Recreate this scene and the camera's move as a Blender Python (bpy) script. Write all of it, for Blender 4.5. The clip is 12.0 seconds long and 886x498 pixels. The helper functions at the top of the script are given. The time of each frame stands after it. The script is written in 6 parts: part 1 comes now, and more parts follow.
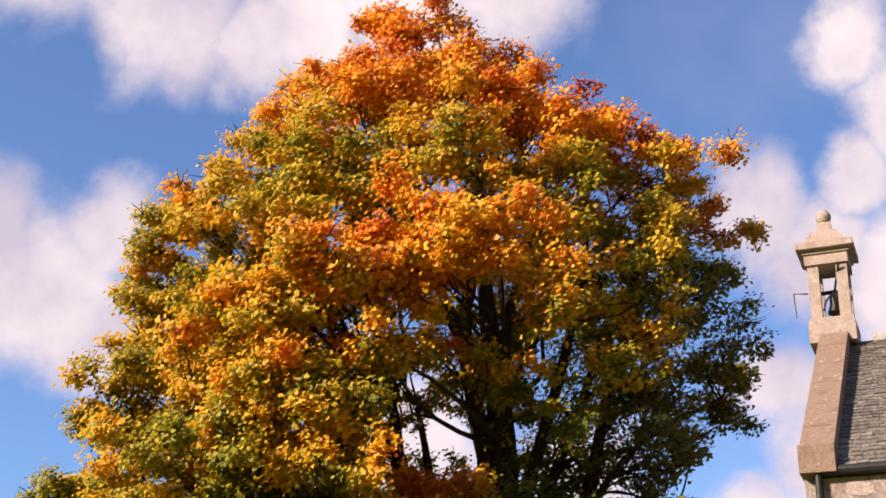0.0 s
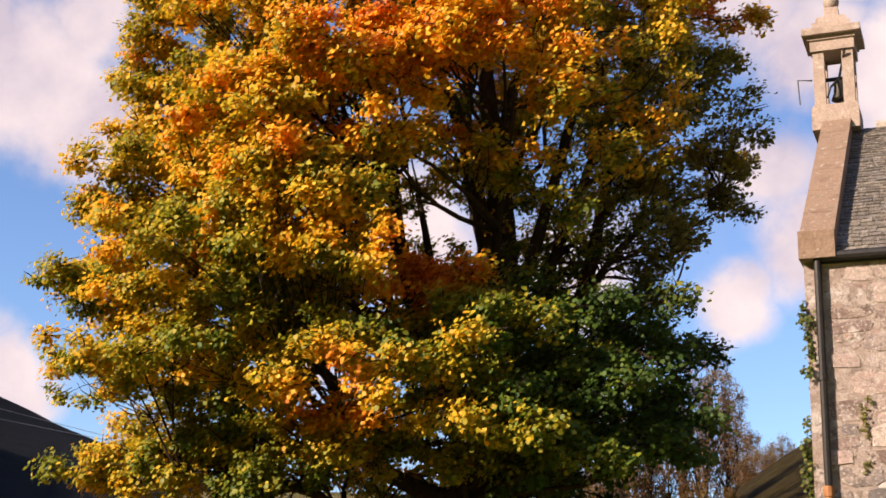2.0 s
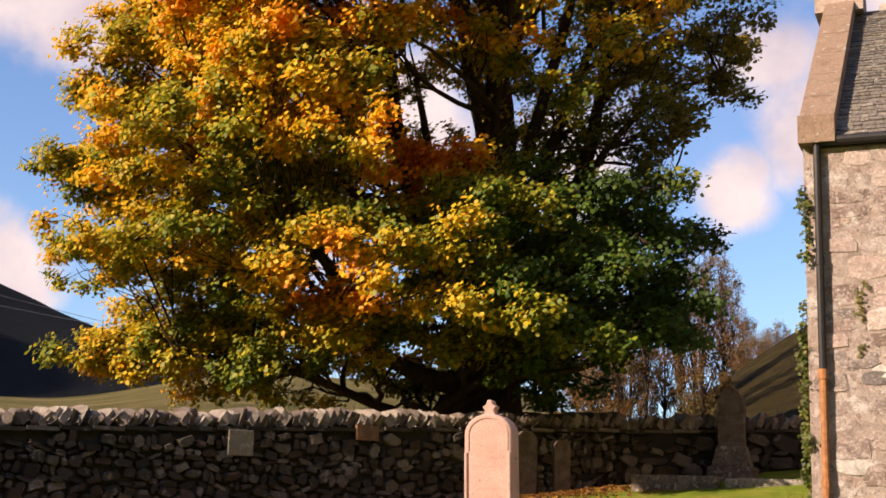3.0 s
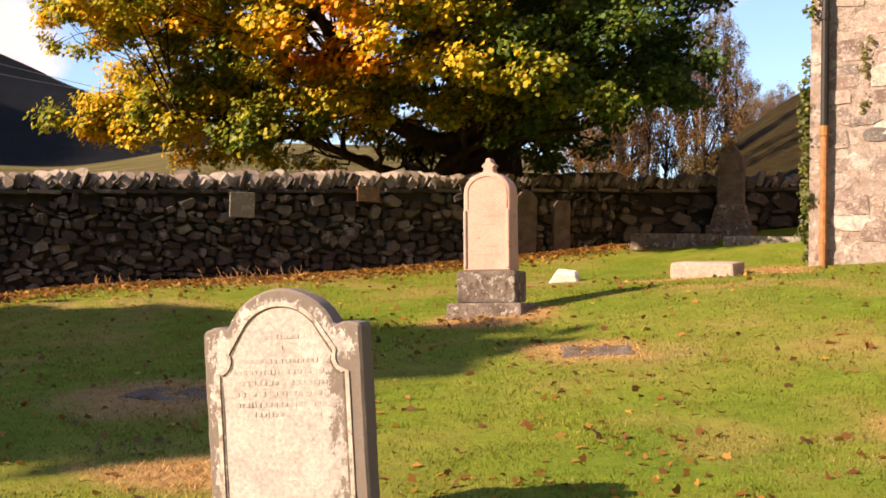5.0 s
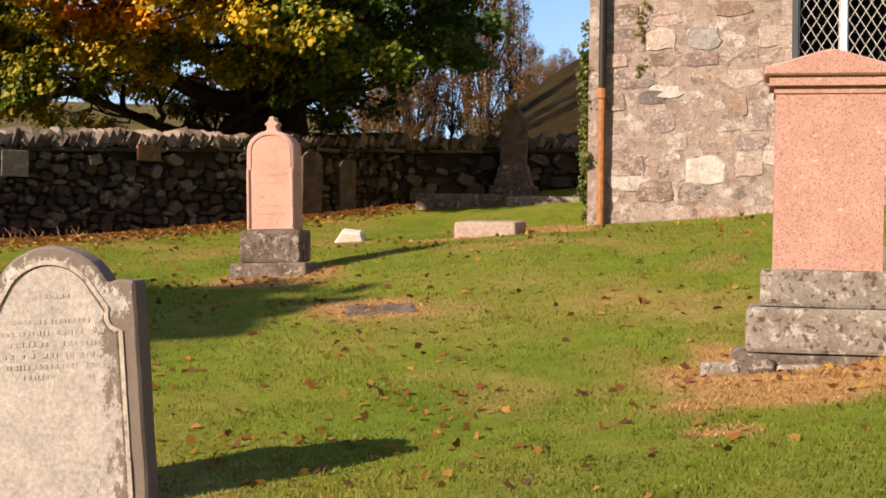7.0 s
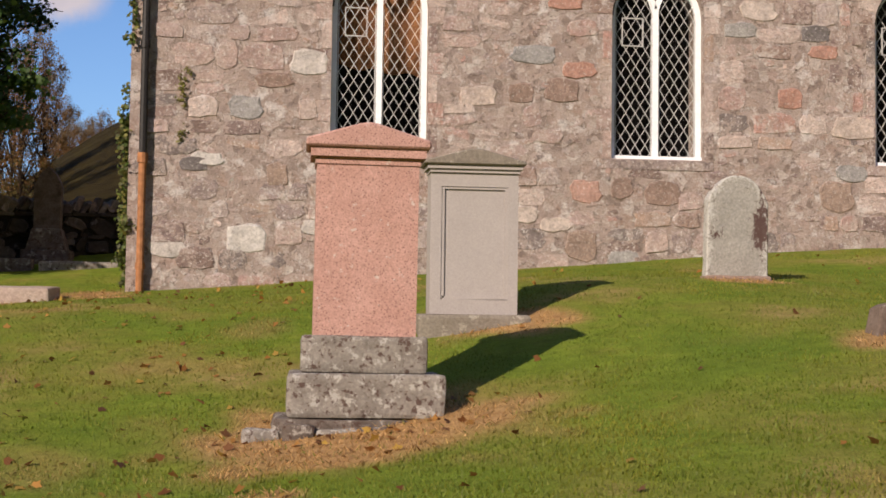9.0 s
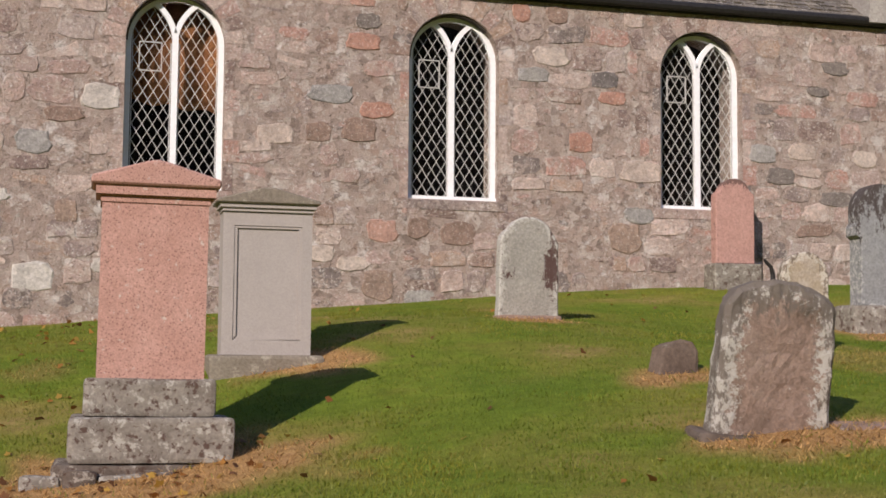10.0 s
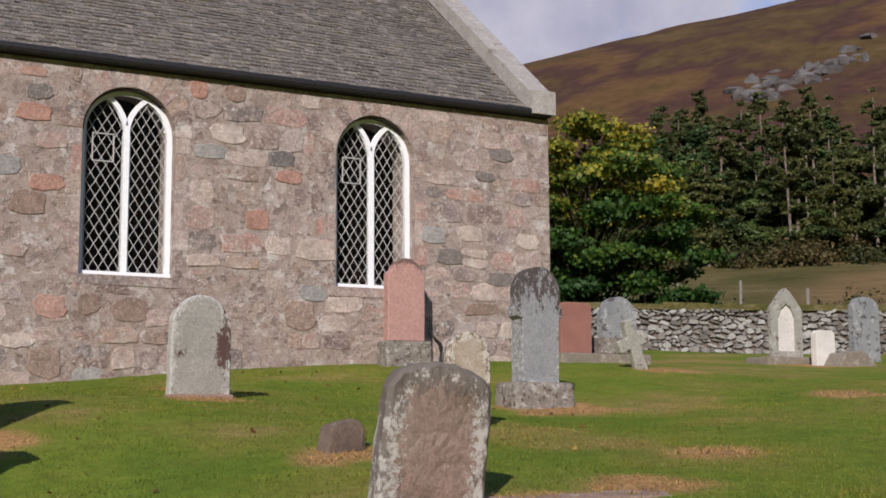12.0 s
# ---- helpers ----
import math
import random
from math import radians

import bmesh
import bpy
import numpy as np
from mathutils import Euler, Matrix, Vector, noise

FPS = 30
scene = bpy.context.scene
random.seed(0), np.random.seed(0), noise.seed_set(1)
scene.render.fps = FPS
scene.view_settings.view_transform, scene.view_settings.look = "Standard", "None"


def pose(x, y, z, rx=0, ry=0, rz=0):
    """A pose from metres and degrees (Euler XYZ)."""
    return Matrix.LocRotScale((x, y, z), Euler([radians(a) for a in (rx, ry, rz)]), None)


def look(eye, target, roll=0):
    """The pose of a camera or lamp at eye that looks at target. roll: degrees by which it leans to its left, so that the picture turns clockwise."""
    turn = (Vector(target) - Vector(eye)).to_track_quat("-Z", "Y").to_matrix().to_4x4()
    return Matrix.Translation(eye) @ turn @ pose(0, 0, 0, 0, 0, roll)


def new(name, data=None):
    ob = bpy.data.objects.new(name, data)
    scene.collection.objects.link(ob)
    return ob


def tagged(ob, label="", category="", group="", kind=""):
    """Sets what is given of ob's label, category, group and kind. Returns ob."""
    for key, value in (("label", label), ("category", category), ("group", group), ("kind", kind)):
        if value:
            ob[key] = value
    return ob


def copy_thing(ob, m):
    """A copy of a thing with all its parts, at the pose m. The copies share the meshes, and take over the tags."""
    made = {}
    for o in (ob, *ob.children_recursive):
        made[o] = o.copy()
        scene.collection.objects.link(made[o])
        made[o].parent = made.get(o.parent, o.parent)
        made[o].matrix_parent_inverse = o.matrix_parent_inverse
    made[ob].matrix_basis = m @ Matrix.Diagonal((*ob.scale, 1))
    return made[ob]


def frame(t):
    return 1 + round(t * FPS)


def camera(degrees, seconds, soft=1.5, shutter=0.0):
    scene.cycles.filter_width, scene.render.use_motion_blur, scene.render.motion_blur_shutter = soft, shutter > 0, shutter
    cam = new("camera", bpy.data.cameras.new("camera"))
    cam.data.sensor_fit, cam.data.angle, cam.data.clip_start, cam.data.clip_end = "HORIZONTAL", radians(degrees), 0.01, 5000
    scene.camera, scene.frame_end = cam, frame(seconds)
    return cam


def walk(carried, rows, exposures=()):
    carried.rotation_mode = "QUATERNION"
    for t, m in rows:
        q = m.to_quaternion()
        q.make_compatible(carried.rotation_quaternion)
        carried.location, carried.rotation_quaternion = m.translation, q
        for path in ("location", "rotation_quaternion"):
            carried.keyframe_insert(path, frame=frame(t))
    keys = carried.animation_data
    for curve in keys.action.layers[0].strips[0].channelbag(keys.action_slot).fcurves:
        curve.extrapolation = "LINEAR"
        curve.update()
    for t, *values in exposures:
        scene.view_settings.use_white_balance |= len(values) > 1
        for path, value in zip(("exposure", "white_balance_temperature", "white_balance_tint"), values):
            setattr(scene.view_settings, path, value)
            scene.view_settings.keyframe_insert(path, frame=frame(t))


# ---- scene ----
cam = camera(36.3, 12.0, soft=1.7)
# seconds, eye x, y, z, yaw, pitch, lean
PATH = [
    (0.0, 0.11, -0.145, 1.56, 23.07, 25.07, 1.81),
    (0.5, 0.073, -0.121, 1.557, 22.99, 23.55, 1.85),
    (1.0, 0.015, -0.111, 1.56, 22.8, 20.95, 1.81),
    (1.5, -0.019, -0.124, 1.56, 22.65, 18.57, 1.76),
    (2.0, -0.037, -0.137, 1.56, 22.46, 16.11, 1.65),
    (2.5, -0.036, -0.116, 1.555, 22.35, 13.82, 1.59),
    (3.0, -0.036, -0.09, 1.53, 22.28, 11.37, 1.57),
    (3.2, -0.036, -0.08, 1.518, 22.23, 10.42, 1.53),
    (5.0, -0.027, 0.007, 1.468, 22.17, 1.48, 1.07),
    (5.5, -0.042, 0.044, 1.45, 21.47, -0.19, 0.93),
    (6.0, -0.034, 0.057, 1.437, 19.68, -0.93, 0.8),
    (6.5, -0.01, 0.064, 1.438, 17.01, -0.64, 0.75),
    (6.7, 0.002, 0.063, 1.443, 15.61, -0.38, 0.75),
    (8.3, -0.032, 0.055, 1.436, 0.8, 1.85, 0.84),
    (8.5, -0.028, 0.071, 1.43, -1.12, 2.23, 0.88),
    (9.0, -0.028, 0.127, 1.429, -6.14, 3.17, 0.8),
    (9.5, 0.003, 0.153, 1.435, -10.36, 4.03, 0.65),
    (10.0, 0.04, 0.135, 1.454, -14.53, 4.84, 0.48),
    (10.5, 0.056, 0.119, 1.461, -18.14, 5.61, 0.27),
    (11.0, 0.056, 0.072, 1.468, -21.75, 6.42, 0.07),
    (11.5, 0.053, 0.009, 1.484, -24.85, 7.12, -0.13),
    (12.0, 0.051, -0.041, 1.498, -28.07, 7.94, -0.35),
]


def toward(yaw, pitch):
    a, b = radians(yaw), radians(pitch)
    return Vector((-math.sin(a) * math.cos(b), math.cos(a) * math.cos(b), math.sin(b)))


walk(cam, [(t, look((x, y, z), Vector((x, y, z)) + toward(yaw, pitch), lean)) for t, x, y, z, yaw, pitch, lean in PATH],
     exposures=[(0.0, 0.86, 6900, 18), (2.5, 0.86, 7400, 19), (3.2, 0.88, 7600, 19), (5.0, 1.25, 8100, 21), (5.5, 1.22, 8000, 20), (6.7, 0.92, 7600, 19), (8.5, 0.37, 6850, 16), (10.5, 0.06, 6050, 15), (12.0, 0.05, 5850, 13)])

# ---- sun, sky and clouds ----
SUN_HEADING, SUN_HEIGHT = 51.5, 28.5  # the way the shadows fall, from +x towards +y; the sun's elevation
to_sun = Vector((-math.cos(radians(SUN_HEADING)) * math.cos(radians(SUN_HEIGHT)),
                 -math.sin(radians(SUN_HEADING)) * math.cos(radians(SUN_HEIGHT)), math.sin(radians(SUN_HEIGHT))))
lamp = bpy.data.lights.new("sun", "SUN")
lamp.energy, lamp.angle, lamp.color = 4.5, radians(0.6), (1.0, 0.87, 0.71)
new("sun", lamp).matrix_world = look(to_sun * 50, (0, 0, 0))

world = bpy.data.worlds.new("sky")
world.use_nodes = True
scene.world = world
wt = world.node_tree
wt.nodes.clear()


def wnode(kind, **sets):
    n = wt.nodes.new(kind)
    for k, v in sets.items():
        n.inputs[k].default_value = v
    return n


def wmath(op, a, b=None, c=None):
    n = wt.nodes.new("ShaderNodeMath")
    n.operation = op
    for i, v in enumerate((a, b, c)):
        if v is None:
            continue
        if isinstance(v, (int, float)):
            n.inputs[i].default_value = v
        else:
            wt.links.new(v, n.inputs[i])
    return n.outputs[0]


sky = wt.nodes.new("ShaderNodeTexSky")
sky.sky_type, sky.sun_disc = "NISHITA", False
sky.sun_elevation, sky.sun_rotation = radians(SUN_HEIGHT), radians(270.0 - SUN_HEADING)
sky.air_density, sky.dust_density, sky.ozone_density = 1.0, 0.6, 2.2
air = wt.nodes.new("ShaderNodeTexCoord").outputs["Generated"]
wisp = wnode("ShaderNodeTexNoise", Scale=7.0, Detail=7.0, Roughness=0.58)
wt.links.new(air, wisp.inputs["Vector"])
shift = wt.nodes.new("ShaderNodeVectorMath")
shift.operation = "MULTIPLY_ADD"
wt.links.new(wisp.outputs["Color"], shift.inputs[0])
shift.inputs[1].default_value, shift.inputs[2].default_value = (0.10, 0.10, 0.10), (-0.05, -0.05, -0.05)
moved = wt.nodes.new("ShaderNodeVectorMath")
wt.links.new(air, moved.inputs[0])
wt.links.new(shift.outputs[0], moved.inputs[1])
heap = None
# heading, elevation and size of each bank of cloud, in degrees
for yaw, height, size in ((41, 22.0, 4.2), (38.4, 20.0, 3.0), (38.6, 24.6, 2.4), (45, 23, 4.0), (37.5, 33.8, 3.8), (33, 33.0, 3.2), (29.5, 34, 3.6), (25, 36, 4),
                          (20.5, 36.2, 3.6), (44, 36, 4), (3.4, 32.6, 2.1), (1.3, 29.5, 2.6), (4.0, 27.6, 2.0), (9.2, 27.0, 2.6), (6.3, 24.5, 2.8), (2, 22, 4),
                          (8.6, 19.4, 2.8), (9.6, 14, 2.0), (7, 16.5, 2.6), (40, 9.6, 2.2), (43, 11, 2.5), (24, 17, 3.5), (17, 15, 3), (28, 13, 3),
                          (-30, 19, 4.5), (-36, 21, 5), (-43, 22, 5), (-24, 17, 3), (-33, 16.5, 4.5), (-38, 18, 4.5), (-27, 19.5, 4), (-30, 15, 3.5)):
    gap = wt.nodes.new("ShaderNodeVectorMath")
    gap.operation = "DISTANCE"
    wt.links.new(moved.outputs[0], gap.inputs[0])
    gap.inputs[1].default_value = toward(yaw, height)
    near = wmath("SUBTRACT", 1.0, wmath("DIVIDE", gap.outputs["Value"], radians(size)))
    heap = near if heap is None else wmath("MAXIMUM", heap, near)
fine = wnode("ShaderNodeTexNoise", Scale=16.0, Detail=6.0, Roughness=0.6)
wt.links.new(air, fine.inputs["Vector"])
wide = wnode("ShaderNodeTexNoise", Scale=2.6, Detail=5.0, Roughness=0.55)
wt.links.new(air, wide.inputs["Vector"])
# large unseen banks over and behind the churchyard, added to lift the ambient light
for yaw, height, size in ((100, 30, 15), (215, 28, 15), (275, 40, 14)):
    gap = wt.nodes.new("ShaderNodeVectorMath")
    gap.operation = "DISTANCE"
    wt.links.new(moved.outputs[0], gap.inputs[0])
    gap.inputs[1].default_value = toward(yaw, height)
    heap = wmath("MAXIMUM", heap, wmath("SUBTRACT", 1.0, wmath("DIVIDE", gap.outputs["Value"], radians(size))))
heap = wmath("ADD", heap, wmath("MULTIPLY", wmath("SUBTRACT", fine.outputs["Fac"], 0.5), 0.9))
soft = wt.nodes.new("ShaderNodeMapRange")
soft.interpolation_type = "SMOOTHSTEP"
wt.links.new(heap, soft.inputs["Value"])
soft.inputs["From Min"].default_value, soft.inputs["From Max"].default_value = -0.18, 0.58
veil = wmath("MULTIPLY", wmath("SUBTRACT", wide.outputs["Fac"], 0.52), 0.8)
cover = wmath("MINIMUM", wmath("ADD", soft.outputs[0], wmath("MAXIMUM", veil, 0.0)), 0.97)
blue = wnode("ShaderNodeBackground", Strength=0.098)
hue = wt.nodes.new("ShaderNodeMix")
hue.data_type, hue.blend_type = "RGBA", "MULTIPLY"
hue.inputs["Factor"].default_value = 1.0
wt.links.new(sky.outputs[0], hue.inputs["A"])
hue.inputs["B"].default_value = (0.74, 0.95, 1.22, 1)
wt.links.new(hue.outputs["Result"], blue.inputs["Color"])
tone = wt.nodes.new("ShaderNodeValToRGB")
tone.color_ramp.elements[0].position, tone.color_ramp.elements[0].color = 0.36, (0.60, 0.56, 0.68, 1)
tone.color_ramp.elements[1].position, tone.color_ramp.elements[1].color = 0.62, (0.96, 0.88, 0.90, 1)
wt.links.new(wisp.outputs["Fac"], tone.inputs[0])
white = wnode("ShaderNodeBackground", Strength=0.60)
wt.links.new(tone.outputs[0], white.inputs["Color"])
both = wt.nodes.new("ShaderNodeMixShader")
wt.links.new(cover, both.inputs[0])
wt.links.new(blue.outputs[0], both.inputs[1])
wt.links.new(white.outputs[0], both.inputs[2])
wt.links.new(both.outputs[0], wt.nodes.new("ShaderNodeOutputWorld").inputs["Surface"])


# ---- materials ----
class Paint:
    """A principled material with small helpers for its nodes."""

    def __init__(self, name, rough=0.9, metal=0.0):
        self.m = bpy.data.materials.new(name)
        self.m.use_nodes = True
        self.t = self.m.node_tree
        self.b = self.t.nodes["Principled BSDF"]
        self.b.inputs["Roughness"].default_value, self.b.inputs["Metallic"].default_value = rough, metal
        self.b.inputs["Specular IOR Level"].default_value = 0.3 if rough < 0.94 else 0.06
        self.where = self.t.nodes.new("ShaderNodeNewGeometry").outputs["Position"]

    def link(self, a, b):
        self.t.links.new(a, b)

    def noise(self, scale, detail=5.0, rough=0.6, stretch=None, lift=0.0):
        n = self.t.nodes.new("ShaderNodeTexNoise")
        n.inputs["Scale"].default_value, n.inputs["Detail"].default_value, n.inputs["Roughness"].default_value = scale, detail, rough
        v = self.where
        if stretch or lift:
            k = self.t.nodes.new("ShaderNodeMapping")
            k.inputs["Scale"].default_value = stretch or (1, 1, 1)
            k.inputs["Location"].default_value = (lift, lift, lift)
            self.link(v, k.inputs["Vector"])
            v = k.outputs[0]
        self.link(v, n.inputs["Vector"])
        return n.outputs["Fac"]

    def cells(self, scale, feature="F1"):
        n = self.t.nodes.new("ShaderNodeTexVoronoi")
        n.feature = feature
        n.inputs["Scale"].default_value = scale
        self.link(self.where, n.inputs["Vector"])
        return n.outputs[0]

    def ramp(self, fac, stops):
        n = self.t.nodes.new("ShaderNodeValToRGB")
        while len(n.color_ramp.elements) < len(stops):
            n.color_ramp.elements.new(0.5)
        for e, (p, c) in zip(n.color_ramp.elements, stops):
            e.position = p
            e.color = (c, c, c, 1) if isinstance(c, (int, float)) else (*c, 1)
        self.link(fac, n.inputs[0])
        return n.outputs[0]

    def mix(self, fac, a, b, blend="MIX"):
        n = self.t.nodes.new("ShaderNodeMix")
        n.data_type, n.blend_type = "RGBA", blend
        for k, v in (("Factor", fac), ("A", a), ("B", b)):
            if isinstance(v, (int, float)):
                n.inputs[k].default_value = v
            elif isinstance(v, tuple):
                n.inputs[k].default_value = (*v, 1)
            else:
                self.link(v, n.inputs[k])
        return n.outputs["Result"]

    def math(self, op, a, b, c=0.0):
        n = self.t.nodes.new("ShaderNodeMath")
        n.operation = op
        for i, v in enumerate((a, b, c)):
            if isinstance(v, (int, float)):
                n.inputs[i].default_value = v
            else:
                self.link(v, n.inputs[i])
        return n.outputs[0]

    def random(self):
        return self.t.nodes.new("ShaderNodeObjectInfo").outputs["Random"]

    def island(self):
        return self.t.nodes.new("ShaderNodeNewGeometry").outputs["Random Per Island"]

    def attribute(self, name):
        n = self.t.nodes.new("ShaderNodeAttribute")
        n.attribute_name = name
        return n.outputs["Color"]

    def colour(self, c):
        self.link(c, self.b.inputs["Base Color"])
        return self

    def bump(self, height, strength=0.4, distance=0.01):
        n = self.t.nodes.new("ShaderNodeBump")
        n.inputs["Strength"].default_value, n.inputs["Distance"].default_value = strength, distance
        self.link(height, n.inputs["Height"])
        self.link(n.outputs[0], self.b.inputs["Normal"])
        return self


def stone(name, tones, grain=40.0, patch=4.0, lichen=None, lichen_size=7.0, lichen_cut=0.6, spots=None, bump=0.5, rough=0.92, grit=0.75):
    """Weathered stone: two scales of tone, and crusts of lichen with a shape of their own."""
    p = Paint(name, rough)
    c = p.ramp(p.noise(patch, 6), [(0.3 + 0.4 * i / max(1, len(tones) - 1), t) for i, t in enumerate(tones)])
    g = p.noise(grain, 6, 0.7)
    c = p.mix(grit, c, p.ramp(g, [(0.3, 0.55), (0.7, 1.3)]), "MULTIPLY")
    if spots:
        c = p.mix(p.ramp(p.cells(spots[1]), [(0.18, 1.0), (0.3, 0.0)]), c, spots[0])
    for k, crust in enumerate(lichen or ()):
        edge = p.noise(lichen_size * (1 + 0.7 * k), 8, 0.72, lift=3.1 + 7.7 * k)
        c = p.mix(p.ramp(edge, [(lichen_cut, 0.0), (lichen_cut + 0.035, 0.9)]), c, crust)
    p.colour(c)
    return p.bump(p.mix(0.5, g, p.noise(patch * 4, 6, 0.7)), bump, 0.02).m


def pieces(name, tones, grain=30.0, by="random", bump=0.6, pale=0.0, rough=0.93, smear=None, depth=0.025, flecks=0.0):
    """Stones of a wall, each of its own tone."""
    p = Paint(name, rough)
    pick = p.random() if by == "random" else p.island()
    n = len(tones)
    c = p.ramp(pick, [(i / n, t) for i, t in enumerate(tones)])
    c.node.color_ramp.interpolation = "CONSTANT"
    g = p.noise(grain, 7, 0.72)
    c = p.mix(0.8, c, p.ramp(g, [(0.3, 0.62), (0.7, 1.32)]), "MULTIPLY")
    c = p.mix(0.7, c, p.ramp(p.noise(3.5, 6, 0.65), [(0.32, 0.72), (0.68, 1.25)]), "MULTIPLY")
    c = p.mix(0.6, c, p.ramp(p.noise(14, 7, 0.7, lift=2.0), [(0.33, 0.72), (0.67, 1.38)]), "MULTIPLY")
    if smear:
        c = p.mix(p.ramp(p.noise(5.0, 9, 0.78, lift=5.0), [(0.485, 0.0), (0.57, 0.85)]), c, p.mix(0.8, smear, p.ramp(g, [(0.3, 0.7), (0.7, 1.25)]), "MULTIPLY"))
    if pale:
        c = p.mix(p.ramp(p.noise(3.2, 9, 0.75, lift=9.0), [(0.56, 0.0), (0.63, pale)]), c, (0.70, 0.645, 0.61))
    if flecks:
        c = p.mix(p.ramp(p.noise(26, 9, 0.8, lift=4.0), [(0.555, 0.0), (0.60, flecks)]), c, (0.72, 0.68, 0.64))
        c = p.mix(p.ramp(p.noise(20, 9, 0.8, lift=7.0), [(0.575, 0.0), (0.62, flecks)]), c, (0.13, 0.105, 0.09))
    p.colour(c)
    return p.bump(p.mix(0.6, g, p.noise(11, 9, 0.75)), bump, depth).m


WALL_TONES = [(0.397, 0.285, 0.254), (0.475, 0.352, 0.318), (0.294, 0.232, 0.215), (0.534, 0.422, 0.376), (0.242, 0.176, 0.160), (0.431, 0.290, 0.255), (0.412, 0.340, 0.316), (0.575, 0.468, 0.419), (0.301, 0.211, 0.176), (0.464, 0.344, 0.301),
              (0.218, 0.179, 0.167), (0.434, 0.261, 0.219), (0.426, 0.323, 0.292), (0.258, 0.184, 0.163), (0.459, 0.350, 0.309), (0.228, 0.162, 0.140), (0.500, 0.396, 0.354), (0.301, 0.235, 0.221), (0.414, 0.294, 0.232)]
church_stone = pieces("church_stone", WALL_TONES, pale=0.6, smear=(0.465, 0.375, 0.33), bump=1.0, depth=0.05, flecks=0.8)
church_rubble = pieces("church_rubble", WALL_TONES, by="island", pale=0.6, smear=(0.465, 0.375, 0.33), bump=1.0, depth=0.05, flecks=0.8)
# stones of the front that stand out by their colour
MARKED = {"slate_grey": [(0.165, 0.145, 0.140), (0.205, 0.175, 0.160)], "blue_grey": [(0.30, 0.285, 0.275), (0.34, 0.32, 0.305)], "brick_red": [(0.40, 0.225, 0.175), (0.43, 0.265, 0.215)],
          "pale_buff": [(0.53, 0.445, 0.395), (0.49, 0.40, 0.35)], "dark_brown": [(0.265, 0.185, 0.15), (0.31, 0.225, 0.18)], "limewashed": [(0.56, 0.525, 0.49), (0.52, 0.475, 0.44)]}
marked_stone = {k: pieces(k + "_stone", v, bump=0.9, depth=0.04, flecks=0.5) for k, v in MARKED.items()}
def rubble_joint(name):
    """Wide lime joints full of small pinning stones."""
    p = Paint(name, 0.95)
    v = p.t.nodes.new("ShaderNodeTexVoronoi")
    v.inputs["Scale"].default_value = 9.0
    wob = p.t.nodes.new("ShaderNodeVectorMath")
    wob.operation = "MULTIPLY_ADD"
    n = p.t.nodes.new("ShaderNodeTexNoise")
    n.inputs["Scale"].default_value, n.inputs["Detail"].default_value = 9.0, 4.0
    p.link(p.where, n.inputs["Vector"])
    p.link(n.outputs["Color"], wob.inputs[0])
    wob.inputs[1].default_value = (0.09, 0.09, 0.09)
    p.link(p.where, wob.inputs[2])
    p.link(wob.outputs[0], v.inputs["Vector"])
    pick = p.t.nodes.new("ShaderNodeSeparateColor")
    p.link(v.outputs["Color"], pick.inputs[0])
    c = p.ramp(pick.outputs[0], [(0.0, (0.38, 0.30, 0.265)), (0.25, (0.49, 0.395, 0.35)), (0.45, (0.29, 0.225, 0.195)), (0.6, (0.53, 0.45, 0.405)), (0.8, (0.43, 0.315, 0.265)), (1.0, (0.60, 0.53, 0.485))])
    c = p.mix(p.ramp(p.noise(8, 8, 0.7, lift=1.0), [(0.47, 0.0), (0.58, 0.8)]), c, (0.46, 0.365, 0.32))
    c = p.mix(p.ramp(p.noise(3.2, 9, 0.75, lift=9.0), [(0.55, 0.0), (0.62, 0.8)]), c, (0.74, 0.69, 0.66))
    # dark flecks painted as the small shadows in the joints
    c = p.mix(p.ramp(p.noise(13, 9, 0.8, lift=6.0), [(0.56, 0.0), (0.61, 0.75)]), c, (0.155, 0.115, 0.095))
    c = p.mix(p.ramp(p.noise(17, 9, 0.8, lift=2.6), [(0.57, 0.0), (0.61, 0.7)]), c, (0.68, 0.64, 0.60))
    g = p.noise(40, 7, 0.75)
    c = p.mix(0.8, c, p.ramp(g, [(0.3, 0.6), (0.7, 1.3)]), "MULTIPLY")
    p.colour(c)
    return p.bump(p.mix(0.5, g, p.mix(0.5, v.outputs["Distance"], p.noise(11, 9, 0.75))), 1.0, 0.07).m


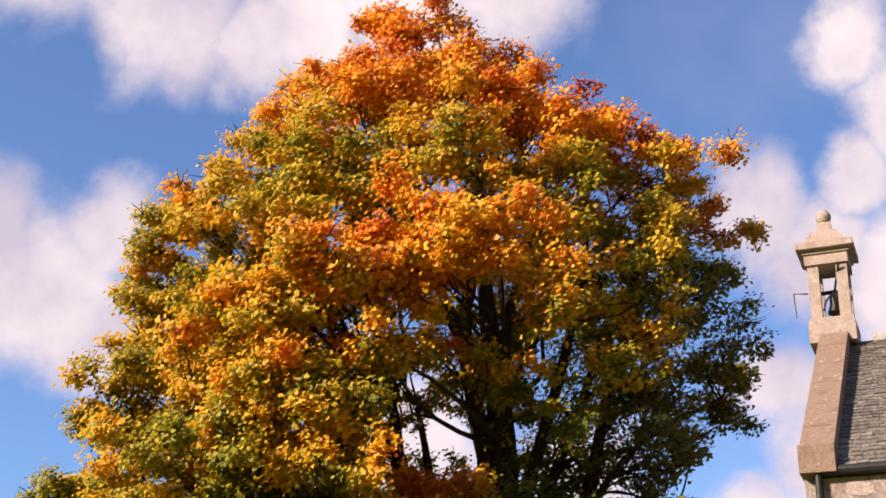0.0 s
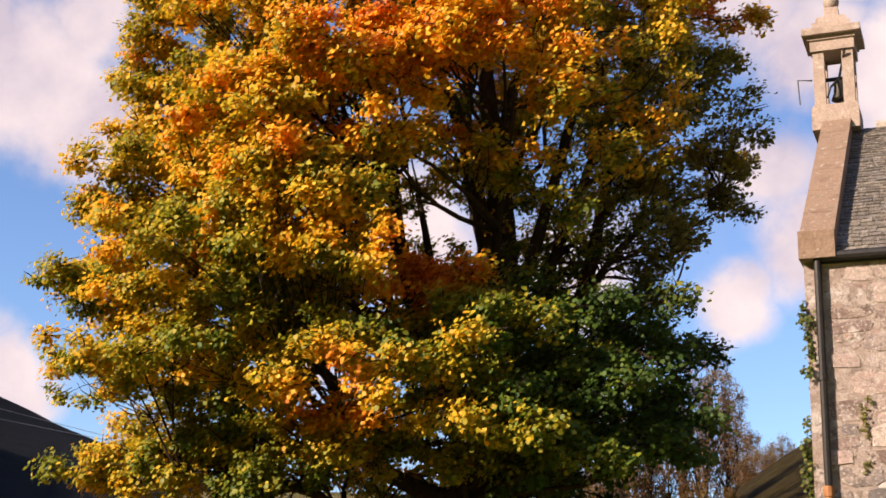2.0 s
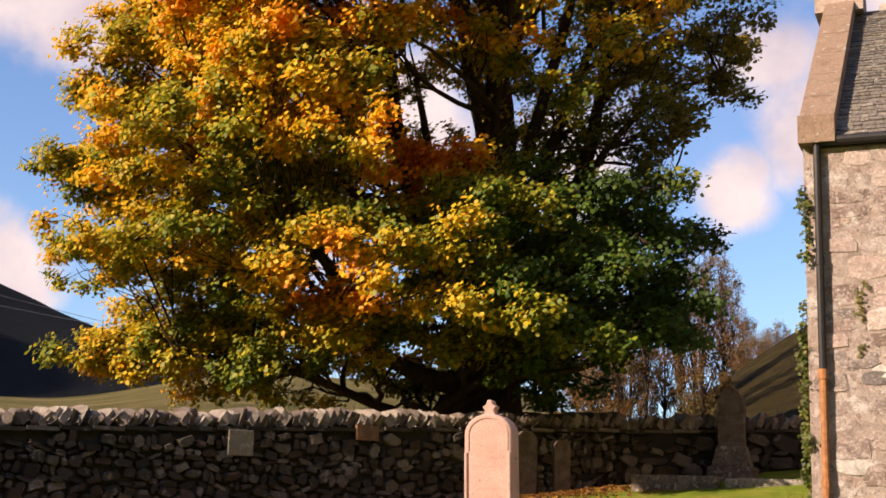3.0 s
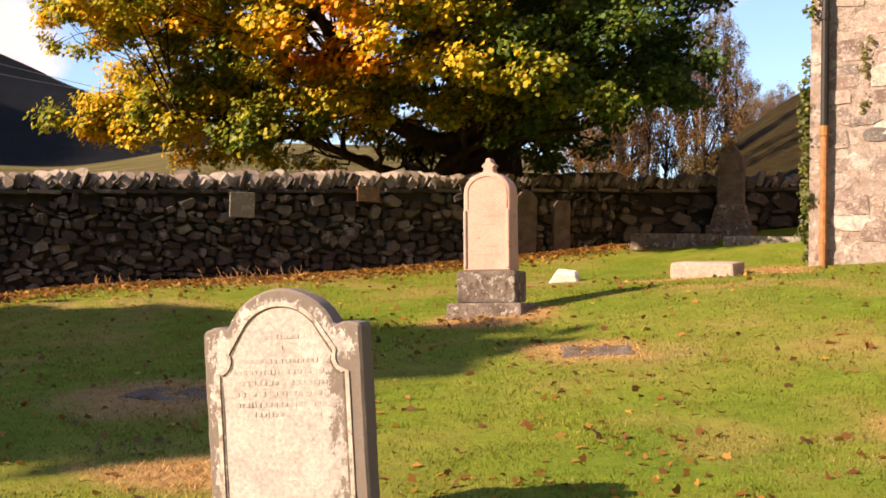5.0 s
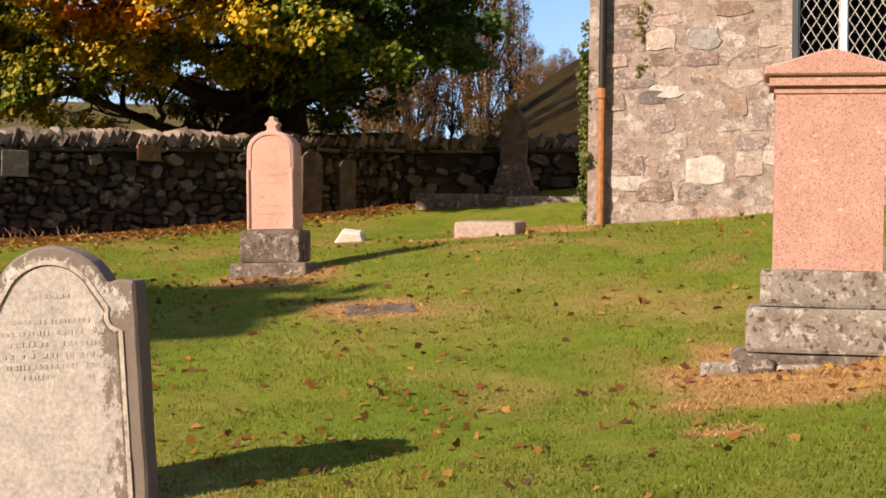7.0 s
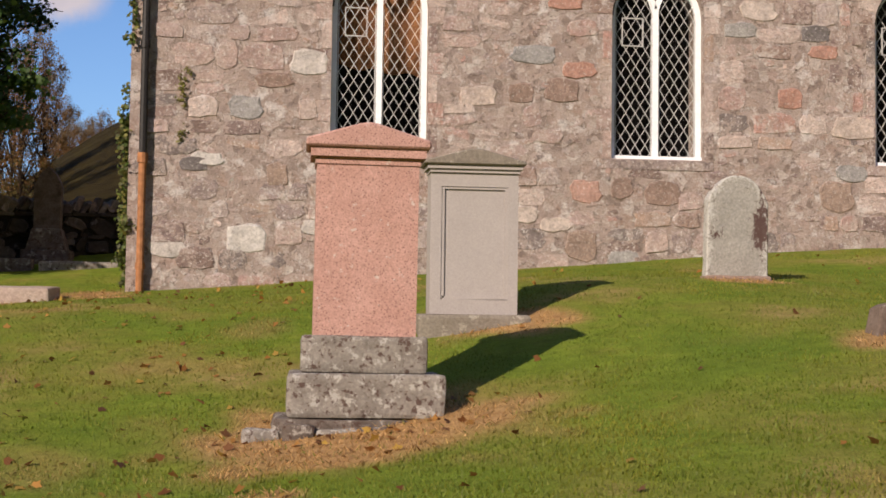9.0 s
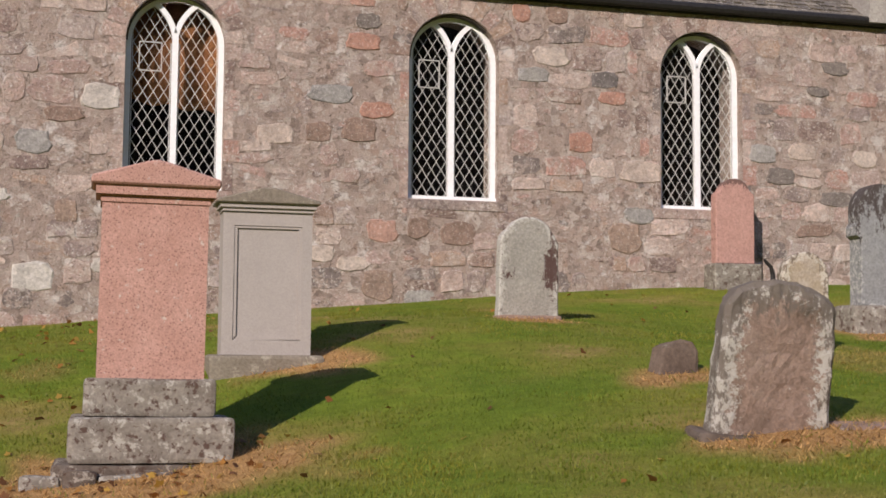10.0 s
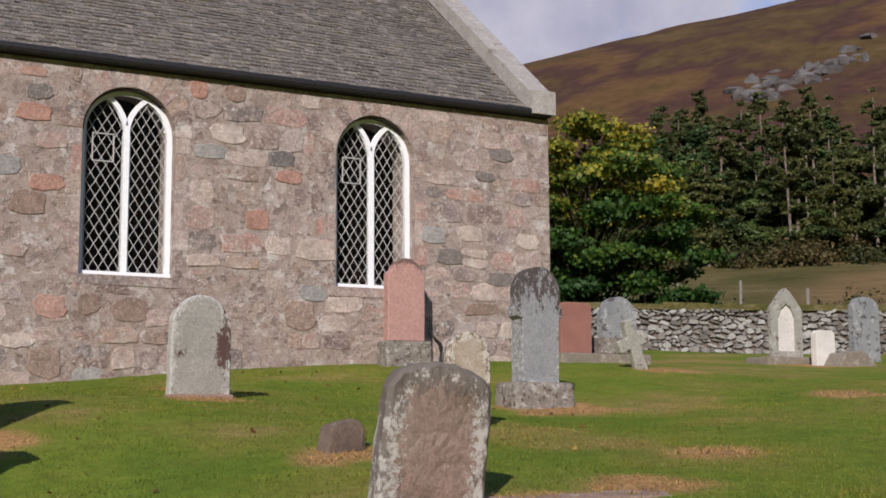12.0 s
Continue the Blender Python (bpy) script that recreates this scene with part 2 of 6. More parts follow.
def lichened(name, tones, pale, dark, grain=45.0, patch=6.0, edge_pale=0.24, edge_dark=0.16, cut=0.655, bump=0.5):
    """Stone with crusts of lichen that gather at its edges (red of the mesh's crust layer) and in stained places (green)."""
    p = Paint(name, 0.92)
    c = p.ramp(p.noise(patch, 6), [(0.3 + 0.4 * i / max(1, len(tones) - 1), t) for i, t in enumerate(tones)])
    g = p.noise(grain, 6, 0.7)
    c = p.mix(0.75, c, p.ramp(g, [(0.3, 0.55), (0.7, 1.3)]), "MULTIPLY")
    a = p.t.nodes.new("ShaderNodeSeparateColor")
    p.link(p.attribute("crust"), a.inputs[0])
    spots_pale = p.math("MULTIPLY_ADD", a.outputs[0], edge_pale, p.noise(25, 9, 0.80, lift=3.3))
    spots_dark = p.math("MULTIPLY_ADD", a.outputs[0], edge_dark, p.math("MULTIPLY_ADD", a.outputs[1], 0.30, p.noise(20, 9, 0.80, stretch=(1, 1, 0.55), lift=8.1)))
    c = p.mix(p.ramp(spots_pale, [(cut, 0.0), (cut + 0.04, 0.92)]), c, pale)
    c = p.mix(p.ramp(spots_dark, [(cut, 0.0), (cut + 0.04, 0.92)]), c, dark)
    p.colour(c)
    return p.bump(p.mix(0.5, g, spots_pale), bump, 0.02).m


mortar = rubble_joint("lime_mortar")
dressed = pieces("dressed_stone", [(0.40, 0.33, 0.29), (0.44, 0.36, 0.31), (0.37, 0.30, 0.26), (0.46, 0.40, 0.35)], bump=0.4)
sandstone = stone("warm_sandstone", [(0.33, 0.25, 0.205), (0.44, 0.35, 0.295), (0.38, 0.29, 0.24)], 35, 3, [(0.24, 0.20, 0.15), (0.50, 0.46, 0.42)], 5, 0.60)
# tones of the west and north walls, darkened to carry the shade on them
SHADED_DYKE = [(0.041, 0.033, 0.026), (0.068, 0.054, 0.045), (0.030, 0.023, 0.019), (0.103, 0.085, 0.069), (0.053, 0.036, 0.027), (0.062, 0.050, 0.042), (0.150, 0.127, 0.106), (0.048, 0.037, 0.029)]
shaded_dyke_stone = pieces("shaded_dyke_stone", SHADED_DYKE, bump=0.8, pale=0.22)
shaded_dyke_rubble = pieces("shaded_dyke_rubble", SHADED_DYKE, by="island", bump=0.8, pale=0.22)
PALE_DYKE = [(0.204, 0.191, 0.178), (0.272, 0.259, 0.242), (0.145, 0.132, 0.119), (0.323, 0.310, 0.289), (0.230, 0.212, 0.191), (0.365, 0.357, 0.340)]
pale_stone_wall = pieces("pale_dyke_stone", PALE_DYKE, bump=0.8, pale=0.3)
pale_rubble_wall = pieces("pale_dyke_rubble", PALE_DYKE, by="island", bump=0.8, pale=0.3)
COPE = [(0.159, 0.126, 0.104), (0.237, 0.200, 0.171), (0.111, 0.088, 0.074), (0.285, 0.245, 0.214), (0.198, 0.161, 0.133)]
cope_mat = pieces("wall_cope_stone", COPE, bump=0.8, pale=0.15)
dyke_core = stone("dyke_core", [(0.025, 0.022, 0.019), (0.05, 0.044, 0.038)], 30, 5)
brown_sandstone = stone("brown_sandstone", [(0.205, 0.135, 0.095), (0.29, 0.20, 0.145), (0.245, 0.165, 0.12)], 35, 3, [(0.18, 0.15, 0.11), (0.42, 0.38, 0.33)], 5, 0.60)
grey_cope = stone("grey_cope_stone", [(0.34, 0.31, 0.285), (0.43, 0.40, 0.37)], 35, 3, [(0.25, 0.215, 0.185), (0.52, 0.50, 0.47)], 5, 0.58)
SLATE = [(0.121, 0.108, 0.098), (0.156, 0.138, 0.120), (0.192, 0.168, 0.143), (0.136, 0.121, 0.107), (0.231, 0.203, 0.169), (0.114, 0.099, 0.087), (0.166, 0.145, 0.122), (0.146, 0.129, 0.114)]
slate_mat = pieces("roof_slate", SLATE, 25, smear=(0.160, 0.135, 0.105), bump=0.8, rough=0.8, flecks=0.6)
slate_rows = pieces("roof_slate_rows", SLATE, 25, smear=(0.160, 0.135, 0.105), by="island", bump=0.8, rough=0.8, flecks=0.6)


def plain(name, col, rough=0.6, metal=0.0, wear=0.25, scale=20.0):
    p = Paint(name, rough, metal)
    lo, hi = tuple(v * (1 - wear) for v in col), tuple(min(1, v * (1 + wear)) for v in col)
    p.colour(p.ramp(p.noise(scale, 6), [(0.3, lo), (0.7, hi)]))
    return p.bump(p.noise(scale * 4, 4), 0.15, 0.004).m


white_paint = plain("white_paint", (0.86, 0.87, 0.90), 0.45, wear=0.06)
lead = plain("pale_lead_lattice", (0.50, 0.49, 0.48), 0.5, wear=0.15)
cast_iron = plain("black_cast_iron", (0.022, 0.020, 0.020), 0.5, wear=0.4)
rust = plain("rusty_iron", (0.34, 0.15, 0.065), 0.8, wear=0.35, scale=14)
bell_metal = plain("dark_bell_metal", (0.05, 0.045, 0.035), 0.5, 0.6)
# near-black, the gloom of the unlit room put into its colour
unlit_room = plain("unlit_interior_black", (0.02, 0.02, 0.022), 0.9)

glass = Paint("old_window_glass", 0.02)
glass.b.inputs["Base Color"].default_value = (0.80, 0.84, 0.84, 1)
glass.b.inputs["Transmission Weight"].default_value = 1.0
glass.b.inputs["Specular IOR Level"].default_value = 0.35
glass.bump(glass.noise(4.0, 2), 0.12, 0.03)
glass = glass.m

bark = Paint("bark", 0.95)
bark.colour(bark.ramp(bark.noise(9, 6, 0.7, (1, 1, 0.25)), [(0.3, (0.026, 0.019, 0.014)), (0.7, (0.072, 0.051, 0.036))]))
bark = bark.bump(bark.noise(26, 5, 0.7, (1, 1, 0.2)), 0.8, 0.03).m


def foliage(name, shine=0.35):
    p = Paint(name, 0.55)
    c = p.attribute("tint")
    c = p.mix(0.5, c, p.ramp(p.island(), [(0.0, 0.65), (1.0, 1.35)]), "MULTIPLY")
    p.colour(c)
    p.b.inputs["Specular IOR Level"].default_value = shine
    thin = p.t.nodes.new("ShaderNodeBsdfTranslucent")
    p.link(c, thin.inputs["Color"])
    add = p.t.nodes.new("ShaderNodeMixShader")
    add.inputs[0].default_value = 0.42
    p.link(p.b.outputs[0], add.inputs[1])
    p.link(thin.outputs[0], add.inputs[2])
    p.link(add.outputs[0], p.t.nodes["Material Output"].inputs["Surface"])
    return p.m


leafy = foliage("leaves")

lawn = Paint("mown_lawn", 0.95)
worn = lawn.ramp(lawn.noise(0.6, 6, 0.62), [(0.3, (0.110, 0.168, 0.020)), (0.46, (0.150, 0.200, 0.024)), (0.58, (0.20, 0.205, 0.038)), (0.70, (0.30, 0.225, 0.082))])
worn = lawn.mix(0.65, worn, lawn.ramp(lawn.noise(5.0, 7, 0.7), [(0.3, 0.6), (0.7, 1.3)]), "MULTIPLY")
dry = lawn.ramp(lawn.noise(9.0, 7, 0.7), [(0.3, (0.27, 0.150, 0.06)), (0.7, (0.50, 0.31, 0.135))])
worn = lawn.mix(lawn.attribute("wear"), worn, dry)
worn = lawn.mix(0.6, worn, lawn.ramp(lawn.noise(60.0, 4, 0.7), [(0.3, 0.55), (0.7, 1.4)]), "MULTIPLY")
lawn.colour(worn)
lawn = lawn.bump(lawn.mix(0.5, lawn.noise(38, 6, 0.75), lawn.noise(7, 5)), 0.6, 0.05).m


# ---- helpers for meshes ----
def thing(name, label, category, at=None, group="", kind=""):
    ob = tagged(new(name), label, category, group, kind)
    ob.empty_display_size = 0.1
    if at is not None:
        ob.matrix_basis = at
    return ob


def mesh_of(name, bm, mats):
    me = bpy.data.meshes.new(name)
    bm.normal_update()
    bm.to_mesh(me)
    bm.free()
    for m in mats if isinstance(mats, (list, tuple)) else [mats]:
        me.materials.append(m)
    return me


def part(name, bm, mat, parent=None, label="", at=None, smooth=False):
    """Links a bmesh, or a mesh, as one object under a thing."""
    me = bm if isinstance(bm, bpy.types.Mesh) else mesh_of(name, bm, mat)
    if smooth:
        me.shade_smooth()
    ob = new(name, me)
    ob.parent = parent
    if at is not None:
        ob.matrix_basis = at
    return tagged(ob, label)


def box(bm, x0, x1, y0, y1, z0, z1, taper=0.0):
    """A box; taper draws its top in by that much on each side."""
    v = [bm.verts.new((x, y, z)) for z, k in ((z0, 0), (z1, taper)) for x, y in ((x0 + k, y0 + k), (x1 - k, y0 + k), (x1 - k, y1 - k), (x0 + k, y1 - k))]
    for f in ((3, 2, 1, 0), (4, 5, 6, 7), (0, 1, 5, 4), (1, 2, 6, 5), (2, 3, 7, 6), (3, 0, 4, 7)):
        bm.faces.new([v[i] for i in f])
    return v


def worn_edges(bm, size, seed=0, segments=2, rough=0.0):
    bmesh.ops.bevel(bm, geom=[e for e in bm.edges if e.calc_face_angle(0) > 0.5], offset=size, segments=segments, profile=0.6, affect="EDGES", clamp_overlap=True)
    if rough:
        for v in bm.verts:
            v.co += noise.noise_vector(v.co * 6 + Vector((seed, seed * 2, 0))) * rough
    return bm


def slab(profile, y0, y1):
    """A slab with the given outline in x and z, from y0 to y1."""
    bm = bmesh.new()
    f = [bm.verts.new((x, y0, z)) for x, z in profile]
    b = [bm.verts.new((x, y1, z)) for x, z in profile]
    bm.faces.new(f)
    bm.faces.new(b[::-1])
    n = len(f)
    for i in range(n):
        bm.faces.new([f[(i + 1) % n], f[i], b[i], b[(i + 1) % n]])
    bmesh.ops.recalc_face_normals(bm, faces=bm.faces)
    return bm


def arc(cx, cz, r, a0, a1, n, rz=None):
    return [(cx + r * math.cos(radians(a0 + (a1 - a0) * i / n)), cz + (rz or r) * math.sin(radians(a0 + (a1 - a0) * i / n))) for i in range(n + 1)]


def tube(bm, points, radii, sides=7):
    """A tapered round limb through the points."""
    rings = []
    for i, (p, r) in enumerate(zip(points, radii)):
        d = (Vector(points[min(i + 1, len(points) - 1)]) - Vector(points[max(i - 1, 0)])).normalized()
        a = d.cross((0.31, 0.87, 0.39)).normalized()
        b = d.cross(a)
        rings.append([bm.verts.new(Vector(p) + r * (math.cos(2 * math.pi * k / sides) * a + math.sin(2 * math.pi * k / sides) * b)) for k in range(sides)])
    for lo, hi in zip(rings, rings[1:]):
        for k in range(sides):
            bm.faces.new([lo[k], lo[(k + 1) % sides], hi[(k + 1) % sides], hi[k]])
    bm.faces.new(rings[0][::-1])
    bm.faces.new(rings[-1])


# ---- the lie of the land ----
KNOLLS = ((-3.2, 6.0, -0.13), (0.4, 8.6, -0.19), (1.5, 11.1, -0.34), (-4.6, 12.4, -0.15), (7.8, 12.6, -0.09), (8.2, 16.3, 0.12), (-2.0, 16.9, -0.11), (6.0, 16.9, 0.11),
          (-11.2, 13.5, 0.24), (-5.6, 20.8, -0.11), (-5.0, 16.3, -0.15), (11.1, 16.6, 0.14), (21.2, 25.3, -0.18), (0.0, 0.0, -0.15), (-1.7, 7.3, -0.15),
          (2.0, 10.0, 0.19), (2.7, 12.2, 0.39), (-3.2, 13.6, 0.19), (12.0, 4.0, -0.25), (-10.0, 4.0, 0.23))


def ease(v, a, b):
    v = min(1.0, max(0.0, (v - a) / (b - a)))
    return v * v * (3 - 2 * v)


def ground(x, y):
    X, Y = max(-16.0, min(22.0, x)) / 10, max(-12.0, min(26.0, y)) / 10
    z = 0.192 + 0.709 * X + 0.865 * Y - 0.007 * X * X - 0.176 * X * Y + 0.112 * Y * Y
    for a, b, h in KNOLLS:
        q = ((x - a) ** 2 + (y - b) ** 2) / 8.0
        if q < 12:
            z += h * math.exp(-q)
    r, yaw = math.hypot(x, y), math.degrees(math.atan2(-x, y))
    # the bank behind the yard, and the meadow that climbs to the wood
    z += 8.0 * ease(r, 23.5, 62) * math.exp(-((yaw - 4) / 9.0) ** 2)
    z += (0.165 * max(0.0, min(r, 120) - 34) - 0.9 * ease(r, 30, 36)) * ease(-yaw, 18, 30) * ease(150 + yaw, 0, 40)
    z += 0.112 * max(0.0, min(r, 160) - 27) * ease(yaw, 12, 20) * (1 - 0.25 * ease(yaw, 30, 39)) * ease(170 - yaw, 0, 60)
    # hills
    left = max(12.0, min(62.0, 49.0 - (39.7 - yaw) * 2.9)) * ease(r, 170, 420) * ease(yaw, 12, 24) * ease(170 - yaw, 0, 60)
    right = (99 + 1.25 * (min(70.0, -yaw) - 31)) * ease(r, 135, 430) * ease(-yaw, 8, 28) * ease(150 + yaw, 0, 60)
    right = max(right, 150 * ease(r, 110, 400) * ease(abs(yaw), 62, 100))
    roll = noise.fractal(Vector((x / 90, y / 90, 0.3)), 1.0, 2.0, 4) * ease(r, 120, 420) * 5
    return z + left + right + roll


def ground_object():
    yaws = sorted({*(range(-180, -62, 4)), *(v * 0.6 - 60 for v in range(201)), *(range(64, 180, 4))})
    radii = [0.6 + 0.24 * i for i in range(125)]
    while radii[-1] < 2600:
        radii.append(radii[-1] * 1.06)
    rows = []
    for r in radii:
        for a in yaws:
            x, y = -r * math.sin(radians(a)), r * math.cos(radians(a))
            rough = 0.012 * noise.fractal(Vector((x * 1.7, y * 1.7, 0)), 1.0, 2.0, 4) if r < 34 else 0.0
            rows.append((x, y, ground(x, y) + rough))
    n, faces = len(yaws), []
    for i in range(len(radii) - 1):
        for k in range(n):
            j = (k + 1) % n
            faces.append((i * n + k, (i + 1) * n + k, (i + 1) * n + j, i * n + j))
    rows.append((0, 0, ground(0, 0)))
    faces += [(len(rows) - 1, k, (k + 1) % n) for k in range(n)]
    me = bpy.data.meshes.new("ground")
    me.from_pydata(rows, [], faces)
    me.update()
    wear_layer = me.color_attributes.new("wear", "FLOAT_COLOR", "POINT")
    values = np.ones((len(rows), 4), np.float32)
    values[:, :3] = np.array([[wear(x, y)] for x, y, _ in rows])
    wear_layer.data.foreach_set("color", values.ravel())
    for m in (lawn, moor, pasture, shaded_wood, bracken):
        me.materials.append(m)
    for f in me.polygons:
        x, y = f.center.x, f.center.y
        r, yaw = math.hypot(x, y), math.degrees(math.atan2(-x, y))
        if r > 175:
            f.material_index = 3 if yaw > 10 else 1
        elif r > 40 or beyond_wall(x, y):
            f.material_index = 4 if r < 80 and -6 < yaw < 17 else 2
    me.shade_smooth()
    return tagged(new("ground", me), "mown green churchyard lawn running out to rough moorland hills", "ground", kind="structure")


# dead and trodden grass: middle and size of each patch
BARE = ((0.35, 8.42, 1.02), (3.75, 6.95, 0.55), (4.55, 6.85, 0.38), (4.15, 9.2, 0.36), (8.15, 12.4, 0.62), (4.2, 12.65, 0.38), (1.95, 11.05, 0.36), (-4.6, 12.15, 0.55), (-3.0, 10.45, 0.50),
        (-5.6, 8.35, 0.70), (-4.3, 6.6, 0.45), (-0.2, 6.9, 0.18), (-2.6, 16.7, 0.55), (-2.2, 15.9, 0.3), (11.9, 15.3, 0.5), (16.5, 17.2, 0.7), (-3.6, 15.6, 0.4), (5.3, 7.1, 0.45), (1.75, 11.2, 0.5), (-4.5, 12.3, 0.6), (12.0, 12.0, 0.5), (6.9, 8.3, 0.4))


def wear(x, y):
    if not (3 < y < 24 and -14 < x < 24):
        r, yaw = math.hypot(x, y), math.degrees(math.atan2(-x, y))
        # a dry field beyond the far wall
        return 0.95 * ease(-yaw - 40.0 - 0.10 * (r - 52), 0.0, 3.0) * ease(r, 46, 54) * ease(90 - r, 0, 9) if -75 < yaw < -38 and 46 < r < 90 else 0.0
    k = 0.0
    for a, b, r in BARE:
        d = math.hypot((x - a) * 0.85, y - b) / r
        if d < 1.6:
            k = max(k, ease(1.2 - d + 0.5 * noise.noise((x * 2.3, y * 2.3, 4)), 0.0, 0.6))
    side = (x - A[0]) * (B[1] - A[1]) - (y - A[1]) * (B[0] - A[0])
    off = side / math.hypot(B[0] - A[0], B[1] - A[1])
    thatch = 0.34 * ease(noise.noise((x * 0.55, y * 0.55, 11)) + 0.5 * noise.noise((x * 1.7, y * 1.7, 5)), 0.26, 0.62)
    k = max(k, thatch)
    return max(k, 0.9 * ease(0.75 + 0.6 * noise.noise((x * 1.3, y * 1.3, 1)) - off, 0.0, 0.5) if off > -0.2 else 0.0)


A, B, C = (-13.2, 10.95), (-5.56, 20.8), (-1.5, 22.3)  # the corners of the yard's near walls


def beyond_wall(x, y):
    """Outside the churchyard, past its west and north walls."""
    west = (x - A[0]) * (B[1] - A[1]) - (y - A[1]) * (B[0] - A[0])
    north = (x - B[0]) * (C[1] - B[1]) - (y - B[1]) * (C[0] - B[0])
    return (west < 0 and y > -5) or (north < 0 and x < 12 and y > 20)


moor = Paint("moor_grass", 0.97)
# pasture low down, bracken and heather higher up
mc = moor.ramp(moor.noise(0.022, 7, 0.6), [(0.30, (0.105, 0.070, 0.028)), (0.43, (0.165, 0.094, 0.039)), (0.52, (0.092, 0.047, 0.038)), (0.60, (0.122, 0.080, 0.032)), (0.72, (0.20, 0.125, 0.057))])
mc = moor.mix(0.7, mc, moor.ramp(moor.noise(0.35, 8, 0.7), [(0.3, 0.38), (0.7, 1.0)]), "MULTIPLY")
moor.colour(mc)
moor = moor.bump(moor.noise(0.6, 7, 0.7), 0.8, 1.0).m

pasture = Paint("rough_pasture", 0.97)
pc = pasture.ramp(pasture.noise(0.12, 7, 0.65), [(0.3, (0.085, 0.085, 0.025)), (0.5, (0.15, 0.125, 0.045)), (0.7, (0.26, 0.20, 0.095))])
pc = pasture.mix(0.7, pc, pasture.ramp(pasture.noise(2.5, 8, 0.7), [(0.3, 0.55), (0.7, 1.35)]), "MULTIPLY")
pc = pasture.mix(pasture.attribute("wear"), pc, pasture.ramp(pasture.noise(0.5, 7, 0.7), [(0.3, (0.20, 0.13, 0.055)), (0.7, (0.34, 0.23, 0.11))]))
pasture.colour(pc)
pasture = pasture.bump(pasture.noise(3.0, 7, 0.75), 0.9, 0.3).m
# dark conifers of the left hill, with cloud shade put into their colour
shaded_wood = Paint("shaded_spruce_hillside", 1.0)
shaded_wood.colour(shaded_wood.ramp(shaded_wood.noise(0.25, 8, 0.75), [(0.3, (0.008, 0.009, 0.011)), (0.7, (0.018, 0.020, 0.021))]))
shaded_wood = shaded_wood.bump(shaded_wood.noise(0.4, 8, 0.8), 1.0, 2.0).m

bracken = Paint("dark_bracken_bank", 1.0)
bracken.colour(bracken.ramp(bracken.noise(1.3, 8, 0.75), [(0.3, (0.032, 0.023, 0.010)), (0.52, (0.068, 0.050, 0.018)), (0.68, (0.105, 0.088, 0.028))]))
bracken = bracken.bump(bracken.noise(2.5, 8, 0.8), 1.0, 0.5).m

yard = ground_object()

# ---- the church ----
FACE, LEFT, RIGHT, EAVE, DEPTH, RIDGE = 16.9, -2.11, 10.9, 6.36, 7.6, 9.45
MID = FACE + DEPTH / 2
WINDOWS, HALF, SILL, SPRING = (0.95, 4.52, 8.02), 0.605, 3.56, 5.41


def arch(cx, half, sill, spring, n=16):
    return [(cx - half, sill), (cx + half, sill)] + arc(cx, spring, half, 0, 180, n)


def pierced_wall(outline, holes, y0, y1):
    """A wall in the plane of x and z, of thickness y0 to y1, with openings right through it."""
    bm = bmesh.new()
    loops = []
    for ring in [outline, *holes]:
        vs = [bm.verts.new((x, y0, z)) for x, z in ring]
        loops.append([bm.edges.new((a, b)) for a, b in zip(vs, vs[1:] + vs[:1])])
    bmesh.ops.triangle_fill(bm, use_beauty=True, use_dissolve=False, edges=[e for l in loops for e in l])
    made = bmesh.ops.extrude_face_region(bm, geom=bm.faces[:])
    bmesh.ops.translate(bm, verts=[g for g in made["geom"] if isinstance(g, bmesh.types.BMVert)], vec=(0, y1 - y0, 0))
    bmesh.ops.recalc_face_normals(bm, faces=bm.faces)
    return bm


church = thing("church", "small grey and pink rubble stone church with slate roof and bellcote", "church", pose(0, 0, 0))
front = part("wall", pierced_wall([(LEFT, 0.8), (RIGHT, 0.8), (RIGHT, EAVE), (LEFT, EAVE)], [arch(c, HALF, SILL, SPRING) for c in WINDOWS], FACE, FACE + 0.7),
             mortar, church, "pinkish rubble masonry side wall")
gable = [(FACE + 0.7, 0.8), (FACE + DEPTH, 0.8), (FACE + DEPTH, EAVE), (MID, RIDGE - 0.12), (FACE + 0.7, EAVE + 0.4)]
for x0, x1 in ((LEFT, LEFT + 0.6), (RIGHT - 0.6, RIGHT)):
    bm = slab(gable, x0, x1)
    for v in bm.verts:
        v.co = Vector((v.co.y, v.co.x, v.co.z))
    bmesh.ops.recalc_face_normals(bm, faces=bm.faces)
    part("gable", bm, mortar, church)
bm = bmesh.new()
box(bm, LEFT + 0.6, RIGHT - 0.6, FACE + DEPTH - 0.7, FACE + DEPTH, 0.8, EAVE)
part("rear_wall", bm, mortar, church)
# an added shell with a near-black sheet that keeps the windows dark
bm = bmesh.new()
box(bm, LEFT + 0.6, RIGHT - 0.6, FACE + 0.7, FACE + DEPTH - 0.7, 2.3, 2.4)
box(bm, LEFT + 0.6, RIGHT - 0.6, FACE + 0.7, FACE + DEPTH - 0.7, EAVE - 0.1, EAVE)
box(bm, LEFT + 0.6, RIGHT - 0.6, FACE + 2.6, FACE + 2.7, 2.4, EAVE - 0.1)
part("interior", bm, unlit_room, church)

# roof: boards under rows of slates
PITCH = math.atan2(RIDGE - EAVE - 0.02, DEPTH / 2 + 0.06)
bm = bmesh.new()
